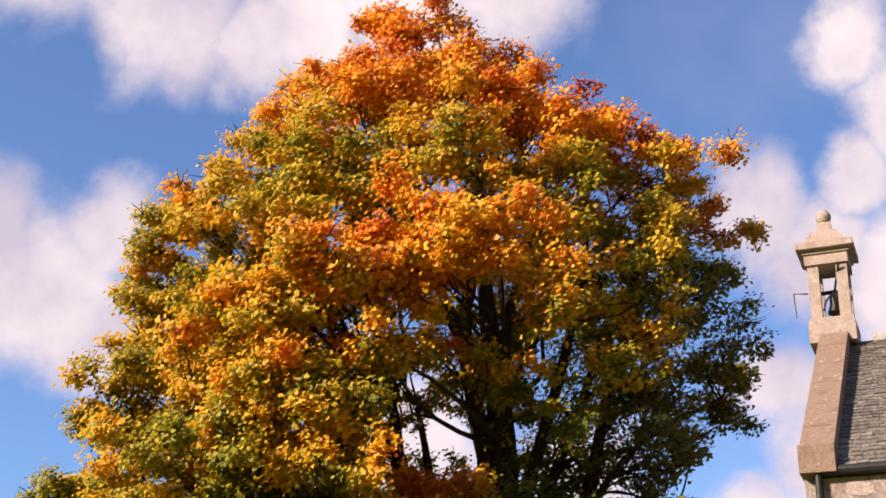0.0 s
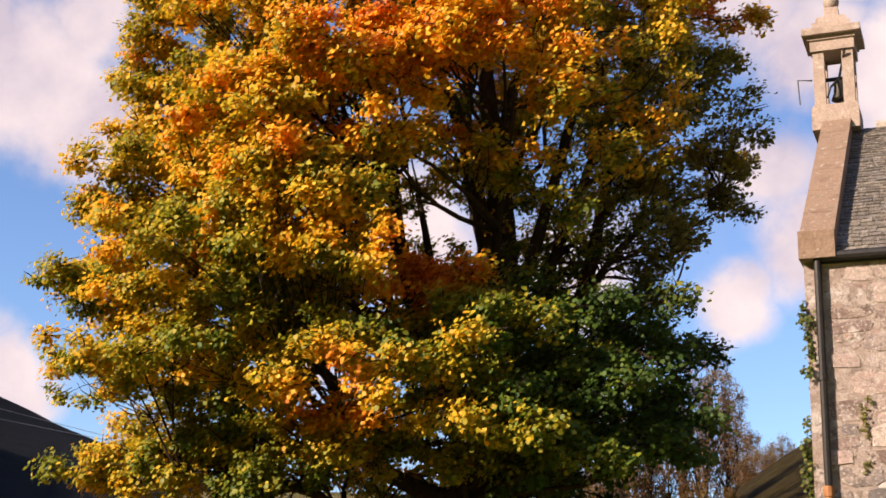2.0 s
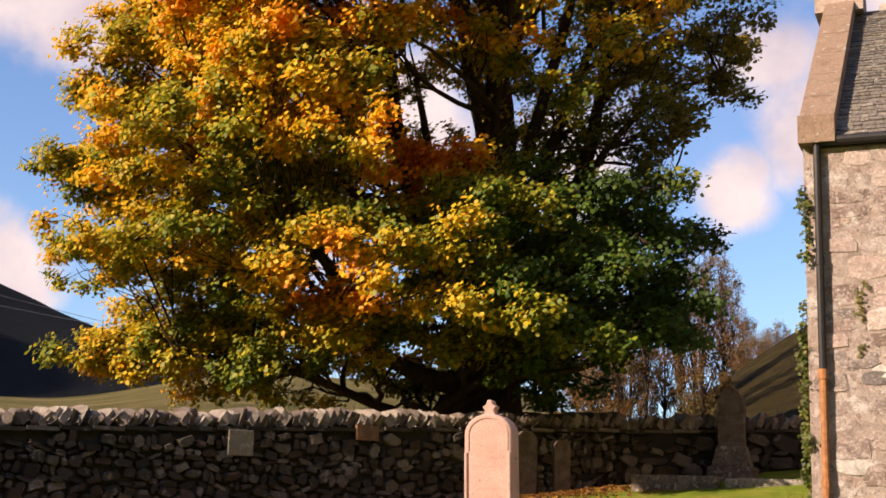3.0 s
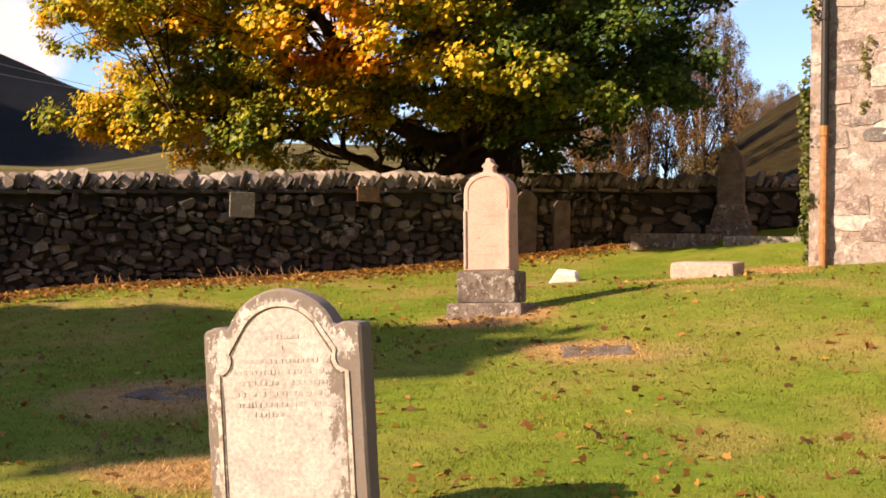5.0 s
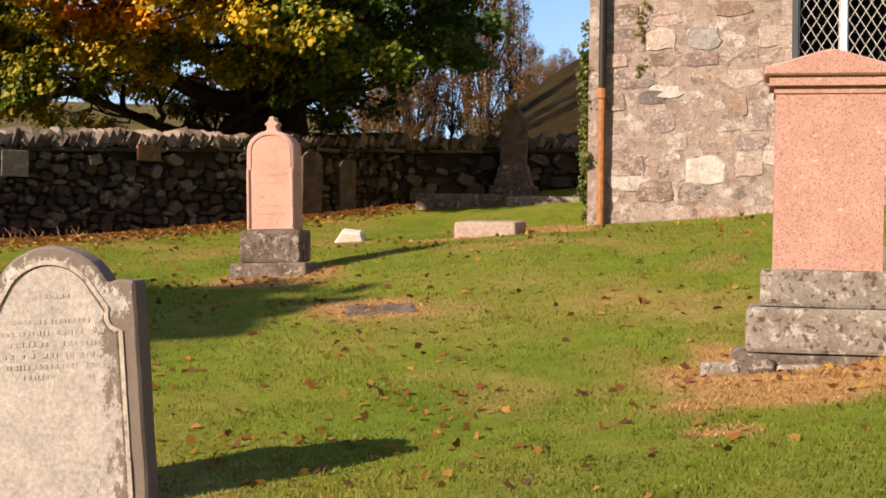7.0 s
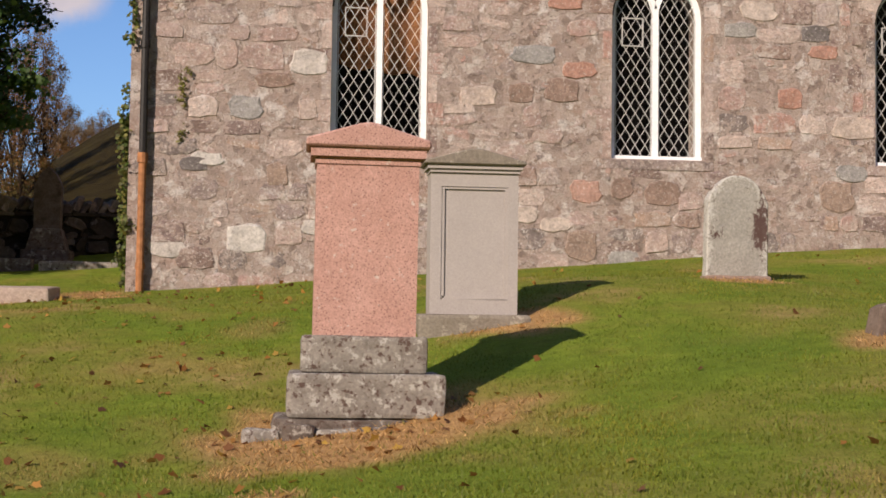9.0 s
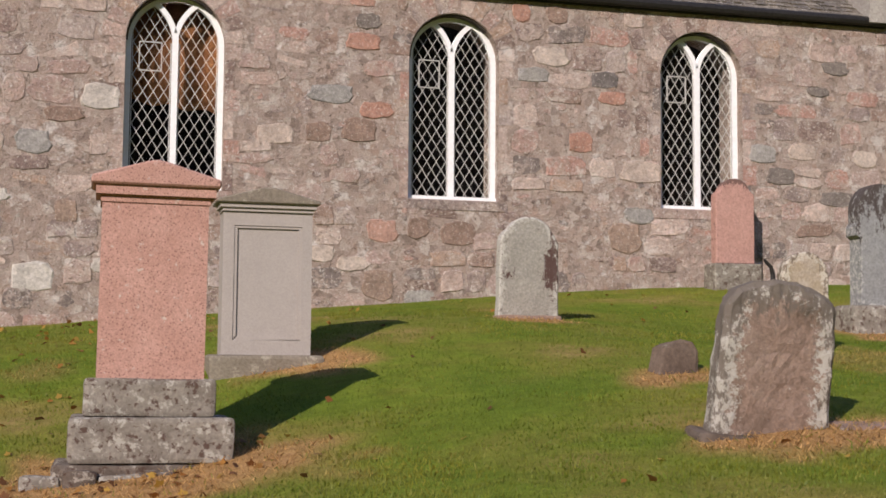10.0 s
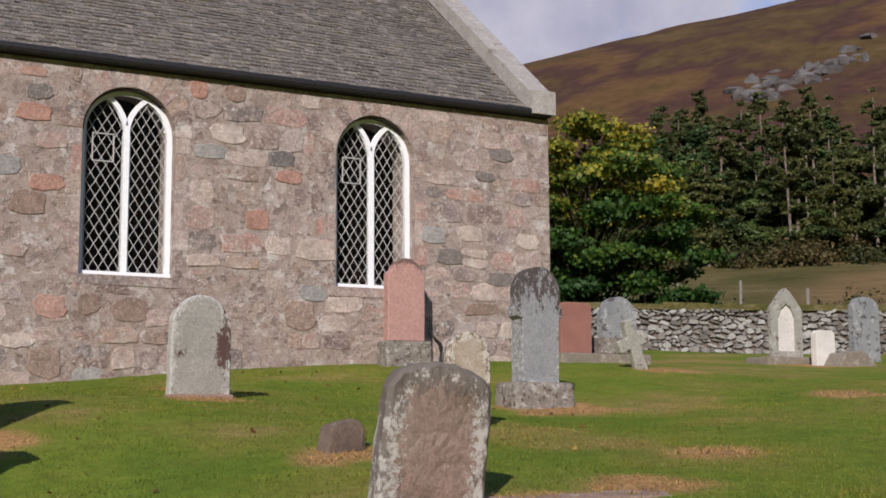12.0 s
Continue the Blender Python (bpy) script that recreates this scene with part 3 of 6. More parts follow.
roof_line = [(FACE - 0.06, EAVE + 0.02), (MID, RIDGE), (FACE + DEPTH + 0.06, EAVE + 0.02), (FACE + DEPTH + 0.06, EAVE - 0.02), (MID, RIDGE - 0.14), (FACE - 0.06, EAVE - 0.04)]
bm = slab(roof_line, LEFT + 0.3, RIGHT - 0.3)
for v in bm.verts:
    v.co = Vector((v.co.y, v.co.x, v.co.z))
bmesh.ops.recalc_face_normals(bm, faces=bm.faces)
roof = part("roof", bm, slate_rows, church, "grey slate roof")


def roof_at(x, s, up=0.0):
    """A point of the front slope, s metres up from the eaves and proud of the boards."""
    return Vector((x, FACE - 0.06 + s * math.cos(PITCH) - up * math.sin(PITCH), EAVE + 0.02 + s * math.sin(PITCH) + up * math.cos(PITCH)))


def slate_blocks():
    """Rows of slates that grow smaller towards the ridge."""
    rng, s, out = random.Random(5), 0.0, []
    top = math.hypot(DEPTH / 2 + 0.06, RIDGE - EAVE)
    while s < top - 0.1:
        gauge = 0.135 - 0.05 * s / top
        x = LEFT + 0.42 - rng.random() * 0.2
        while x < RIGHT - 0.42:
            w = rng.uniform(0.09, 0.21)
            out.append((x, min(x + w, RIGHT - 0.4), s + rng.uniform(-0.018, 0.014), gauge, rng.uniform(0.004, 0.026)))
            x += w
        s += gauge
    return out


def add_slate(bm, x0, x1, s, gauge, up):
    v = [roof_at(x0 + 0.004, s, up + 0.012), roof_at(x1 - 0.004, s, up + 0.012), roof_at(x1 - 0.004, s + gauge * 1.3, 0.008), roof_at(x0 + 0.004, s + gauge * 1.3, 0.008)]
    lo = [roof_at(x0 + 0.004, s, 0.0), roof_at(x1 - 0.004, s, 0.0)]
    v, lo = [bm.verts.new(p) for p in v], [bm.verts.new(p) for p in lo]
    bm.faces.new(v)
    bm.faces.new((lo[0], lo[1], v[1], v[0]))
    bm.faces.new((lo[0], v[0], v[3]))
    bm.faces.new((lo[1], v[2], v[1]))


rows = sorted(slate_blocks(), key=lambda r: abs(r[0] - 8.2) + 1.2 * r[2])
bm = bmesh.new()
for row in rows[300:]:
    add_slate(bm, *row)
tagged(part("slating", bm, slate_rows, roof), kind="stuff")
for row in rows[:300]:
    bm = bmesh.new()
    add_slate(bm, *row)
    part("slate", bm, slate_mat, roof)
for i in range(26):
    x = LEFT + 0.75 + i * 0.455
    if x < RIGHT - 0.8:
        bm = bmesh.new()
        tube(bm, [(x, MID, RIDGE + 0.01), (x + 0.44, MID, RIDGE + 0.01)], [0.10, 0.10], 8)
        part("ridge_tile", bm, dressed, roof)

# raking copes on both gables, each of long stones, with a foot stone
for x0, x1, name, skew in ((LEFT - 0.03, LEFT + 0.40, "cope_stone", brown_sandstone), (RIGHT - 0.36, RIGHT + 0.03, "cope_stone", grey_cope)):
    run, k = math.hypot(DEPTH / 2, RIDGE - EAVE), 6
    for i in range(k):
        for side in (1, -1):
            bm = bmesh.new()
            box(bm, x0, x1, run * i / k + 0.004, run * (i + 1) / k - 0.004, 0.02, 0.25)
            worn_edges(bm, 0.015, i, 1)
            tilt = math.degrees(math.atan2(RIDGE - EAVE, DEPTH / 2))
            m = pose(0, FACE if side == 1 else FACE + DEPTH, EAVE + 0.03) @ (pose(0, 0, 0, tilt) if side == 1 else pose(x0 + x1, 0, 0, 0, 0, 180) @ pose(0, 0, 0, tilt))
            part(name, bm, skew, church, at=m)
    bm = bmesh.new()
    box(bm, x0 - 0.01, x1 + 0.01, FACE - 0.17, FACE + 0.30, EAVE - 0.06, EAVE + 0.30)
    worn_edges(bm, 0.02, 3, 1)
    part("skew_putt", bm, skew, church)

# gutter and downpipe
bm = bmesh.new()
tube(bm, [(LEFT + 0.2, FACE - 0.085, EAVE - 0.03), (RIGHT - 0.02, FACE - 0.085, EAVE - 0.03)], [0.066, 0.066], 10)
box(bm, LEFT + 0.2, RIGHT - 0.05, FACE - 0.055, FACE - 0.004, EAVE - 0.11, EAVE - 0.045)
part("gutter", bm, cast_iron, church, "black cast iron gutter")
PX = -1.93
bm = bmesh.new()
tube(bm, [(PX, FACE - 0.085, EAVE - 0.05), (PX, FACE - 0.09, EAVE - 0.25), (PX, FACE - 0.09, EAVE - 0.45), (PX, FACE - 0.09, 3.42)], [0.048] * 4, 10)
tube(bm, [(PX, FACE - 0.09, 4.75), (PX, FACE - 0.09, 4.85)], [0.06, 0.06], 10)
part("downpipe", bm, cast_iron, church, "black cast iron downpipe")
bm = bmesh.new()
tube(bm, [(PX, FACE - 0.09, 3.44), (PX, FACE - 0.09, 1.6)], [0.047, 0.047], 10)
tube(bm, [(PX, FACE - 0.09, 3.46), (PX, FACE - 0.09, 3.34)], [0.064, 0.064], 10)
tube(bm, [(PX, FACE - 0.09, 2.12), (PX, FACE - 0.09, 2.04)], [0.06, 0.06], 10)
part("downpipe_foot", bm, rust, church, "rusty bare iron lower pipe")


def ribbon(bm, pts, width, y0, y1):
    """A flat bar of that width along the points, in the plane of x and z."""
    rows = []
    for i, (x, z) in enumerate(pts):
        a, b = pts[max(i - 1, 0)], pts[min(i + 1, len(pts) - 1)]
        d = Vector((b[0] - a[0], b[1] - a[1])).normalized()
        nx, nz = -d.y * width / 2, d.x * width / 2
        rows.append([bm.verts.new(p) for p in ((x + nx, y0, z + nz), (x - nx, y0, z - nz), (x - nx, y1, z - nz), (x + nx, y1, z + nz))])
    for lo, hi in zip(rows, rows[1:]):
        for k in range(4):
            bm.faces.new([lo[k], lo[(k + 1) % 4], hi[(k + 1) % 4], hi[k]])
    bm.faces.new(rows[0][::-1])
    bm.faces.new(rows[-1])


def light_half(z):
    """Half the clear width of the window at that height."""
    return HALF if z < SPRING else math.sqrt(max(0.0, HALF ** 2 - (z - SPRING) ** 2))


def in_light(x, z, side):
    """Whether a point, from the window's middle, lies within one of its two pointed lights."""
    if z < SILL + 0.05 or abs(x) > light_half(z) - 0.075 or x * side < 0.03:
        return False
    inner = HALF * 1.02
    return z < SPRING or math.hypot(x + side * 0.0 - side * HALF, z - SPRING) < inner - 0.035


# near-black brown that paints the shade under the window arches
soffit_shade = plain("soffit_shade_brown", (0.045, 0.034, 0.028), 0.7, wear=0.3)


def window(cx):
    """A round-headed white window: frame, two lancet lights that meet in a Y, lattice and glass."""
    y = FACE + 0.15
    bm = bmesh.new()
    inset = 0.028
    ribbon(bm, [(cx - HALF + inset, SILL + 0.02), (cx - HALF + inset, SPRING)] + arc(cx, SPRING, HALF - inset, 180, 0, 20) + [(cx + HALF - inset, SILL + 0.02)], 0.085, y, y + 0.08)
    frame_part = part("window_frame", bm, white_paint, church, "white painted timber window frame")
    bm = bmesh.new()
    ribbon(bm, [(cx, SILL + 0.02), (cx, SPRING + 0.13)], 0.075, y - 0.012, y + 0.07)
    for side in (1, -1):
        ribbon(bm, [(x, z) for x, z in arc(cx - side * HALF, SPRING, HALF, 0 if side == 1 else 180, 58 if side == 1 else 122, 10)], 0.065, y - 0.006, y + 0.072)
    part("mullion", bm, white_paint, frame_part)
    bm = bmesh.new()
    box(bm, cx - HALF + 0.004, cx + HALF - 0.004, y - 0.06, y + 0.1, SILL + 0.002, SILL + 0.055)
    part("window_sill", bm, white_paint, frame_part)
    # dark strip laid where the arch's underside is in shade
    bm = bmesh.new()
    ribbon(bm, arc(cx, SPRING, HALF - 0.012, 180, 42, 24), 0.020, FACE + 0.03, y - 0.002)
    part("arch_lining", bm, soffit_shade, frame_part, "dark strip painted as the shade under the arch")
    bm = bmesh.new()
    rise, run = 0.205, 0.128
    for turn in (1, -1):
        for k in range(-14, 34):
            pts = []
            for i in range(90):
                z = SILL + 0.05 + i * 0.03
                x = turn * ((z - SILL) / rise - k) * run
                for side in (1, -1):
                    if in_light(x, z, side):
                        pts.append((x, z, side))
            for side in (1, -1):
                run_pts = [(cx + x, z) for x, z, s in pts if s == side]
                if len(run_pts) > 1:
                    ribbon(bm, [run_pts[0], run_pts[-1]], 0.0075, y + 0.018 + 0.004 * turn, y + 0.026 + 0.004 * turn)
    for side in (1, -1):
        edge = cx + side * (HALF - 0.085)
        ribbon(bm, [(edge, SILL + 0.06), (edge, SPRING + 0.1)], 0.012, y + 0.014, y + 0.026)
        ribbon(bm, [(cx + side * 0.052, SILL + 0.06), (cx + side * 0.052, SPRING)], 0.012, y + 0.014, y + 0.026)
    # the small hinged pane
    a, b, lo, hi = cx - HALF * 0.72, cx - HALF * 0.27, SPRING - 0.36, SPRING
    ribbon(bm, [(a, lo), (a, hi)], 0.012, y + 0.006, y + 0.028)
    ribbon(bm, [(b, lo), (b, hi)], 0.012, y + 0.006, y + 0.028)
    ribbon(bm, [(a, lo), (b, lo)], 0.012, y + 0.007, y + 0.029)
    ribbon(bm, [(a, hi), (b, hi)], 0.012, y + 0.007, y + 0.029)
    part("lattice", bm, lead, frame_part, "pale diamond lattice")
    ring = arch(cx, HALF - 0.01, SILL + 0.02, SPRING, 20)
    bm = slab(ring, y + 0.036, y + 0.042)
    part("pane", bm, glass, frame_part, "dark glass").visible_shadow = False
    return frame_part


frames = [window(c) for c in WINDOWS]

# an added brown sheet that stands in for the orange reflection in the west window
reflection_tan = Paint("tan_reflection_sheet", 0.9)
reflection_tan.colour(reflection_tan.ramp(reflection_tan.noise(2.0, 6, 0.6, (3, 3, 0.7)), [(0.3, (0.16, 0.062, 0.024)), (0.7, (0.29, 0.125, 0.050))]))
reflection_tan = reflection_tan.bump(reflection_tan.noise(6, 4, 0.5, (3, 1, 0.4)), 0.5, 0.04).m
bm = bmesh.new()
rows = []
for i in range(25):
    u = i / 24
    x = WINDOWS[0] - 0.59 + 1.18 * u
    y = FACE + 0.45 + 0.018 * math.sin(u * 17) + 0.01 * math.sin(u * 41)
    rows.append([bm.verts.new((x, y + 0.006 * k, z)) for k, z in ((0, 4.72 - 0.12 * u + 0.03 * math.sin(u * 17)), (0, 5.99), (1, 5.99), (1, 4.72 - 0.12 * u + 0.03 * math.sin(u * 17)))])
for lo, hi in zip(rows, rows[1:]):
    for k in range(4):
        bm.faces.new([lo[k], hi[k], hi[(k + 1) % 4], lo[(k + 1) % 4]])
part("blind", bm, reflection_tan, frames[0], "brown sheet standing in for the orange reflection in the upper window", smooth=True)

# ---- bellcote on the gable ----
BX, BY, BZ = -1.94, MID, RIDGE - 0.06
bellcote = part("bellcote", slab([(-0.36, 0.0), (0.36, 0.0), (0.36, 0.30), (0.32, 0.36), (-0.32, 0.36), (-0.36, 0.30)], -0.34, 0.34), sandstone, church, "weathered sandstone bellcote", pose(BX, BY, BZ) @ Matrix.Diagonal((1, 1, 1.14, 1)))
for sx in (-1, 1):
    for sy in (-1, 1):
        bm = bmesh.new()
        box(bm, sx * 0.31 - (0.175 if sx > 0 else 0), sx * 0.31 + (0.175 if sx < 0 else 0), sy * 0.27 - (0.14 if sy > 0 else 0), sy * 0.27 + (0.14 if sy < 0 else 0), 0.36, 1.18)
        worn_edges(bm, 0.012, 2, 1)
        part("pier", bm, sandstone, bellcote)
bm = bmesh.new()
box(bm, -0.34, 0.34, -0.31, 0.31, 1.18, 1.34)
box(bm, -0.37, 0.37, -0.34, 0.34, 1.34, 1.40)
box(bm, -0.45, 0.45, -0.42, 0.42, 1.40, 1.50)
worn_edges(bm, 0.012, 2, 1)
part("cornice", bm, sandstone, bellcote)
bm = bmesh.new()
box(bm, -0.31, 0.31, -0.29, 0.29, 1.50, 1.63, 0.02)
box(bm, -0.25, 0.25, -0.23, 0.23, 1.63, 1.73, 0.02)
box(bm, -0.12, 0.12, -0.12, 0.12, 1.73, 1.91, 0.015)
part("stepped_top", bm, sandstone, bellcote)
bm = bmesh.new()
bmesh.ops.create_uvsphere(bm, u_segments=16, v_segments=10, radius=0.125, matrix=pose(0, 0, 2.02))
tube(bm, [(0, 0, 1.88), (0, 0, 1.93)], [0.10, 0.06], 12)
part("ball_finial", bm, sandstone, bellcote, smooth=True)
bm = bmesh.new()
prof = [(0.03, 0.30), (0.07, 0.29), (0.09, 0.22), (0.10, 0.10), (0.135, 0.02), (0.14, 0.0)]
tube(bm, [(0.06, 0, 0.52 + z) for r, z in prof], [r for r, z in prof], 14)
part("bell", bm, bell_metal, bellcote, smooth=True)
bm = bmesh.new()
tube(bm, [(-0.2, 0, 0.84), (0.2, 0, 0.84)], [0.03, 0.03], 8)
tube(bm, [(0.06, -0.02, 0.84), (0.20, -0.36, 1.15)], [0.022, 0.018], 6)
tube(bm, [(0.06, -0.02, 0.84), (-0.05, -0.30, 0.62), (-0.10, -0.36, 0.45)], [0.018, 0.018, 0.016], 6)
tube(bm, [(-0.36, 0, 0.86), (-0.58, -0.05, 0.87), (-0.56, -0.05, 0.50)], [0.012, 0.012, 0.010], 6)
part("bell_gear", bm, cast_iron, bellcote, "rusted bell crank and arm")

# ---- boundary walls of rubble with cock-and-hen copes ----
def blob_mesh(name, mat, seed, flat=0.5, square=7, wild=0.0):
    """A unit building stone: an uneven outline, drawn in at its face. Face towards -y, x and z from -0.5 to 0.5."""
    rng, bm = random.Random(seed), bmesh.new()
    rings = []
    outline = []
    sides = 12
    for k in range(sides):
        a = 2 * math.pi * (k + 0.5) / sides
        c, s = math.cos(a), math.sin(a)
        q = 0.5 / (abs(c) ** square + abs(s) ** square) ** (1 / square)
        outline.append((q * c * rng.uniform(0.88 - wild, 1.05 + wild / 2), q * s * rng.uniform(0.86 - wild, 1.05 + wild / 2)))
    for y, k in ((0.5, 1.0), (-0.2, 1.0), (-0.5, flat)):
        rings.append([bm.verts.new((x * k + rng.uniform(-0.02, 0.02), y + rng.uniform(-0.08, 0.08) * (y < 0), z * k + rng.uniform(-0.02, 0.02))) for x, z in outline])
    for lo, hi in zip(rings, rings[1:]):
        for k in range(sides):
            bm.faces.new([lo[k], lo[(k + 1) % sides], hi[(k + 1) % sides], hi[k]])
    bm.faces.new(rings[-1])
    bmesh.ops.recalc_face_normals(bm, faces=bm.faces)
    return mesh_of(name, bm, mat)


def set_stones(holder, spots, mats, name, count, near, flat=0.84, square=4.0, wild=0.15):
    """Stones at the given matrices: those nearest to a place are parts, the rest one mesh."""
    shapes = [blob_mesh(name, mats[0], 40 + i, flat, square, wild) for i in range(12)]
    rng = random.Random(9)
    order = sorted(spots, key=lambda m: (m.translation - Vector(near)).length)
    for m in order[:count]:
        ob = new(name, shapes[rng.randrange(12)])
        ob.parent, ob.matrix_basis = holder, m
    rest, verts, faces = order[count:], [], []
    if rest:
        for m in rest:
            me, o = shapes[rng.randrange(12)], len(verts)
            verts += [m @ v.co for v in me.vertices]
            faces += [[o + i for i in p.vertices] for p in me.polygons]
        me = bpy.data.meshes.new(name + "_rest")
        me.from_pydata(verts, [], faces)
        me.update()
        me.materials.append(mats[1])
        ob = new("further_" + name, me)
        ob.parent = holder
        tagged(ob, kind="stuff")


def boundary_wall(name, a, b, base, top, thick, size, label, count=250, cope=True, near=(0, 0, 0), bottom=-0.4, mats=(shaded_dyke_stone, shaded_dyke_rubble), core=None):
    """From a to b, its face towards the yard (the right hand of the way); base and top: heights at both ends."""
    a, b = Vector((*a, 0)), Vector((*b, 0))
    along, length = (b - a).normalized(), (b - a).length
    turn = math.degrees(math.atan2(along.y, along.x))
    spot = pose(a.x, a.y, 0, 0, 0, turn)
    w = thing(name, label, "wall", spot, kind="structure")
    lift = 0.26 if cope else 0.05
    n = max(2, int(length / 0.8))
    bm = bmesh.new()
    sect = []
    for i in range(n + 1):
        u = i / n
        p = a + along * length * u
        z1 = top[0] + (top[1] - top[0]) * u - lift + 0.015 * noise.noise((u * 9, 1, 2))
        sect.append([bm.verts.new(q) for q in ((length * u, 0, base[0] + (base[1] - base[0]) * u + bottom), (length * u, 0.03, z1), (length * u, thick, z1), (length * u, thick, bottom + base[0]))])
    for lo, hi in zip(sect, sect[1:]):
        for k in range(3):
            bm.faces.new([lo[k], hi[k], hi[k + 1], lo[k + 1]])
    bm.faces.new(sect[0])
    bm.faces.new(sect[-1][::-1])
    bmesh.ops.recalc_face_normals(bm, faces=bm.faces)
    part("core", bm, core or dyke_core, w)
    rng, spots = random.Random(len(label)), []
    z = min(base) - 0.1
    while z < max(top):
        h = rng.uniform(0.55, 1.45) * size[1]
        x = -rng.random() * size[0]
        while x < length:
            wd = rng.uniform(0.4, 1.7) * size[0]
            u = min(1, max(0, (x + wd / 2) / length))
            hh = h * rng.uniform(0.6, 1.45)
            zc = z + h / 2 + rng.uniform(-0.3, 0.3) * h
            if base[0] + (base[1] - base[0]) * u - 0.12 < zc < top[0] + (top[1] - top[0]) * u - lift - hh * 0.4 and x > -0.05 and x + wd < length + 0.1:
                spots.append(pose(x + wd / 2, -0.005 + rng.uniform(-0.02, 0.02), zc, 0, rng.uniform(-26, 26), 0) @ Matrix.Diagonal((wd * 0.97, 0.13, hh * 1.02, 1)))
            x += wd
        z += h
    inv = spot.inverted()
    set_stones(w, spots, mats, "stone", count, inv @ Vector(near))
    if cope:
        x, i = 0.0, 0
        shapes = [blob_mesh("cope_stone", cope_mat, 80 + k, 0.8) for k in range(8)]
        bm = bmesh.new()
        for k in range(n * 2):
            u0, u1 = k / (2 * n), (k + 1) / (2 * n)
            z1 = top[0] + (top[1] - top[0]) * (u0 + u1) / 2 - lift
            box(bm, length * u0 + 0.006, length * u1 - 0.006, -0.07 + rng.uniform(-0.03, 0.02), thick + 0.05, z1 - 0.005, z1 + 0.045)
        part("cover_slabs", bm, shaded_dyke_rubble, w, "thin projecting cover slabs")
        while x < length - 0.1:
            wd, ht = rng.uniform(0.06, 0.14), rng.uniform(0.20, 0.31)
            z1 = top[0] + (top[1] - top[0]) * x / length - lift + 0.04
            ob = new("cope_stone", shapes[rng.randrange(8)])
            ob.parent = w
            ob.matrix_basis = pose(x + wd / 2 + 0.05, thick / 2 + rng.uniform(-0.03, 0.03), z1 + ht * 0.44, rng.uniform(-8, 8), rng.uniform(18, 44), rng.uniform(-9, 9)) @ Matrix.Diagonal((wd * 1.4, thick * 1.02, ht * 1.1, 1))
            x += wd + 0.012
    return w


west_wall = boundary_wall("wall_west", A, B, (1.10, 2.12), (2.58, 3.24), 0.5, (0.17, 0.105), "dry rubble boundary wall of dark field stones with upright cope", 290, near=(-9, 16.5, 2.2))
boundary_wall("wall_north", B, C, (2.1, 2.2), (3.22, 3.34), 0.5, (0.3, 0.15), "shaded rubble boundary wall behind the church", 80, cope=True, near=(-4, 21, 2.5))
far_wall = boundary_wall("wall_east", (12.6, 29.6), (31.5, 23.0), (3.2, 3.35), (4.66, 4.70), 0.5, (0.22, 0.10), "pale dry stone wall along the far side of the churchyard", 290, cope=False, near=(22, 26.5, 4), mats=(pale_stone_wall, pale_rubble_wall), core=cope_mat)


turf = Paint("mossy_turf", 0.97)
turf.colour(turf.ramp(turf.noise(2.2, 8, 0.75), [(0.3, (0.07, 0.09, 0.022)), (0.5, (0.16, 0.14, 0.05)), (0.7, (0.26, 0.23, 0.13))]))
turf = turf.bump(turf.noise(9, 8, 0.8), 1.0, 0.1).m
bm = bmesh.new()
for i in range(34):
    box(bm, 0.6 * i, 0.6 * i + 0.6, -0.06, 0.5, 1.40 + 3.2 + 0.012 * noise.noise((i * 0.7, 0, 0)), 1.56 + 3.2 + 0.10 * noise.noise((i * 0.9, 3, 0)))
bmesh.ops.remove_doubles(bm, verts=bm.verts, dist=0.02)
part("turf_cap", bm, turf, far_wall, "mossy turf on the wall head")

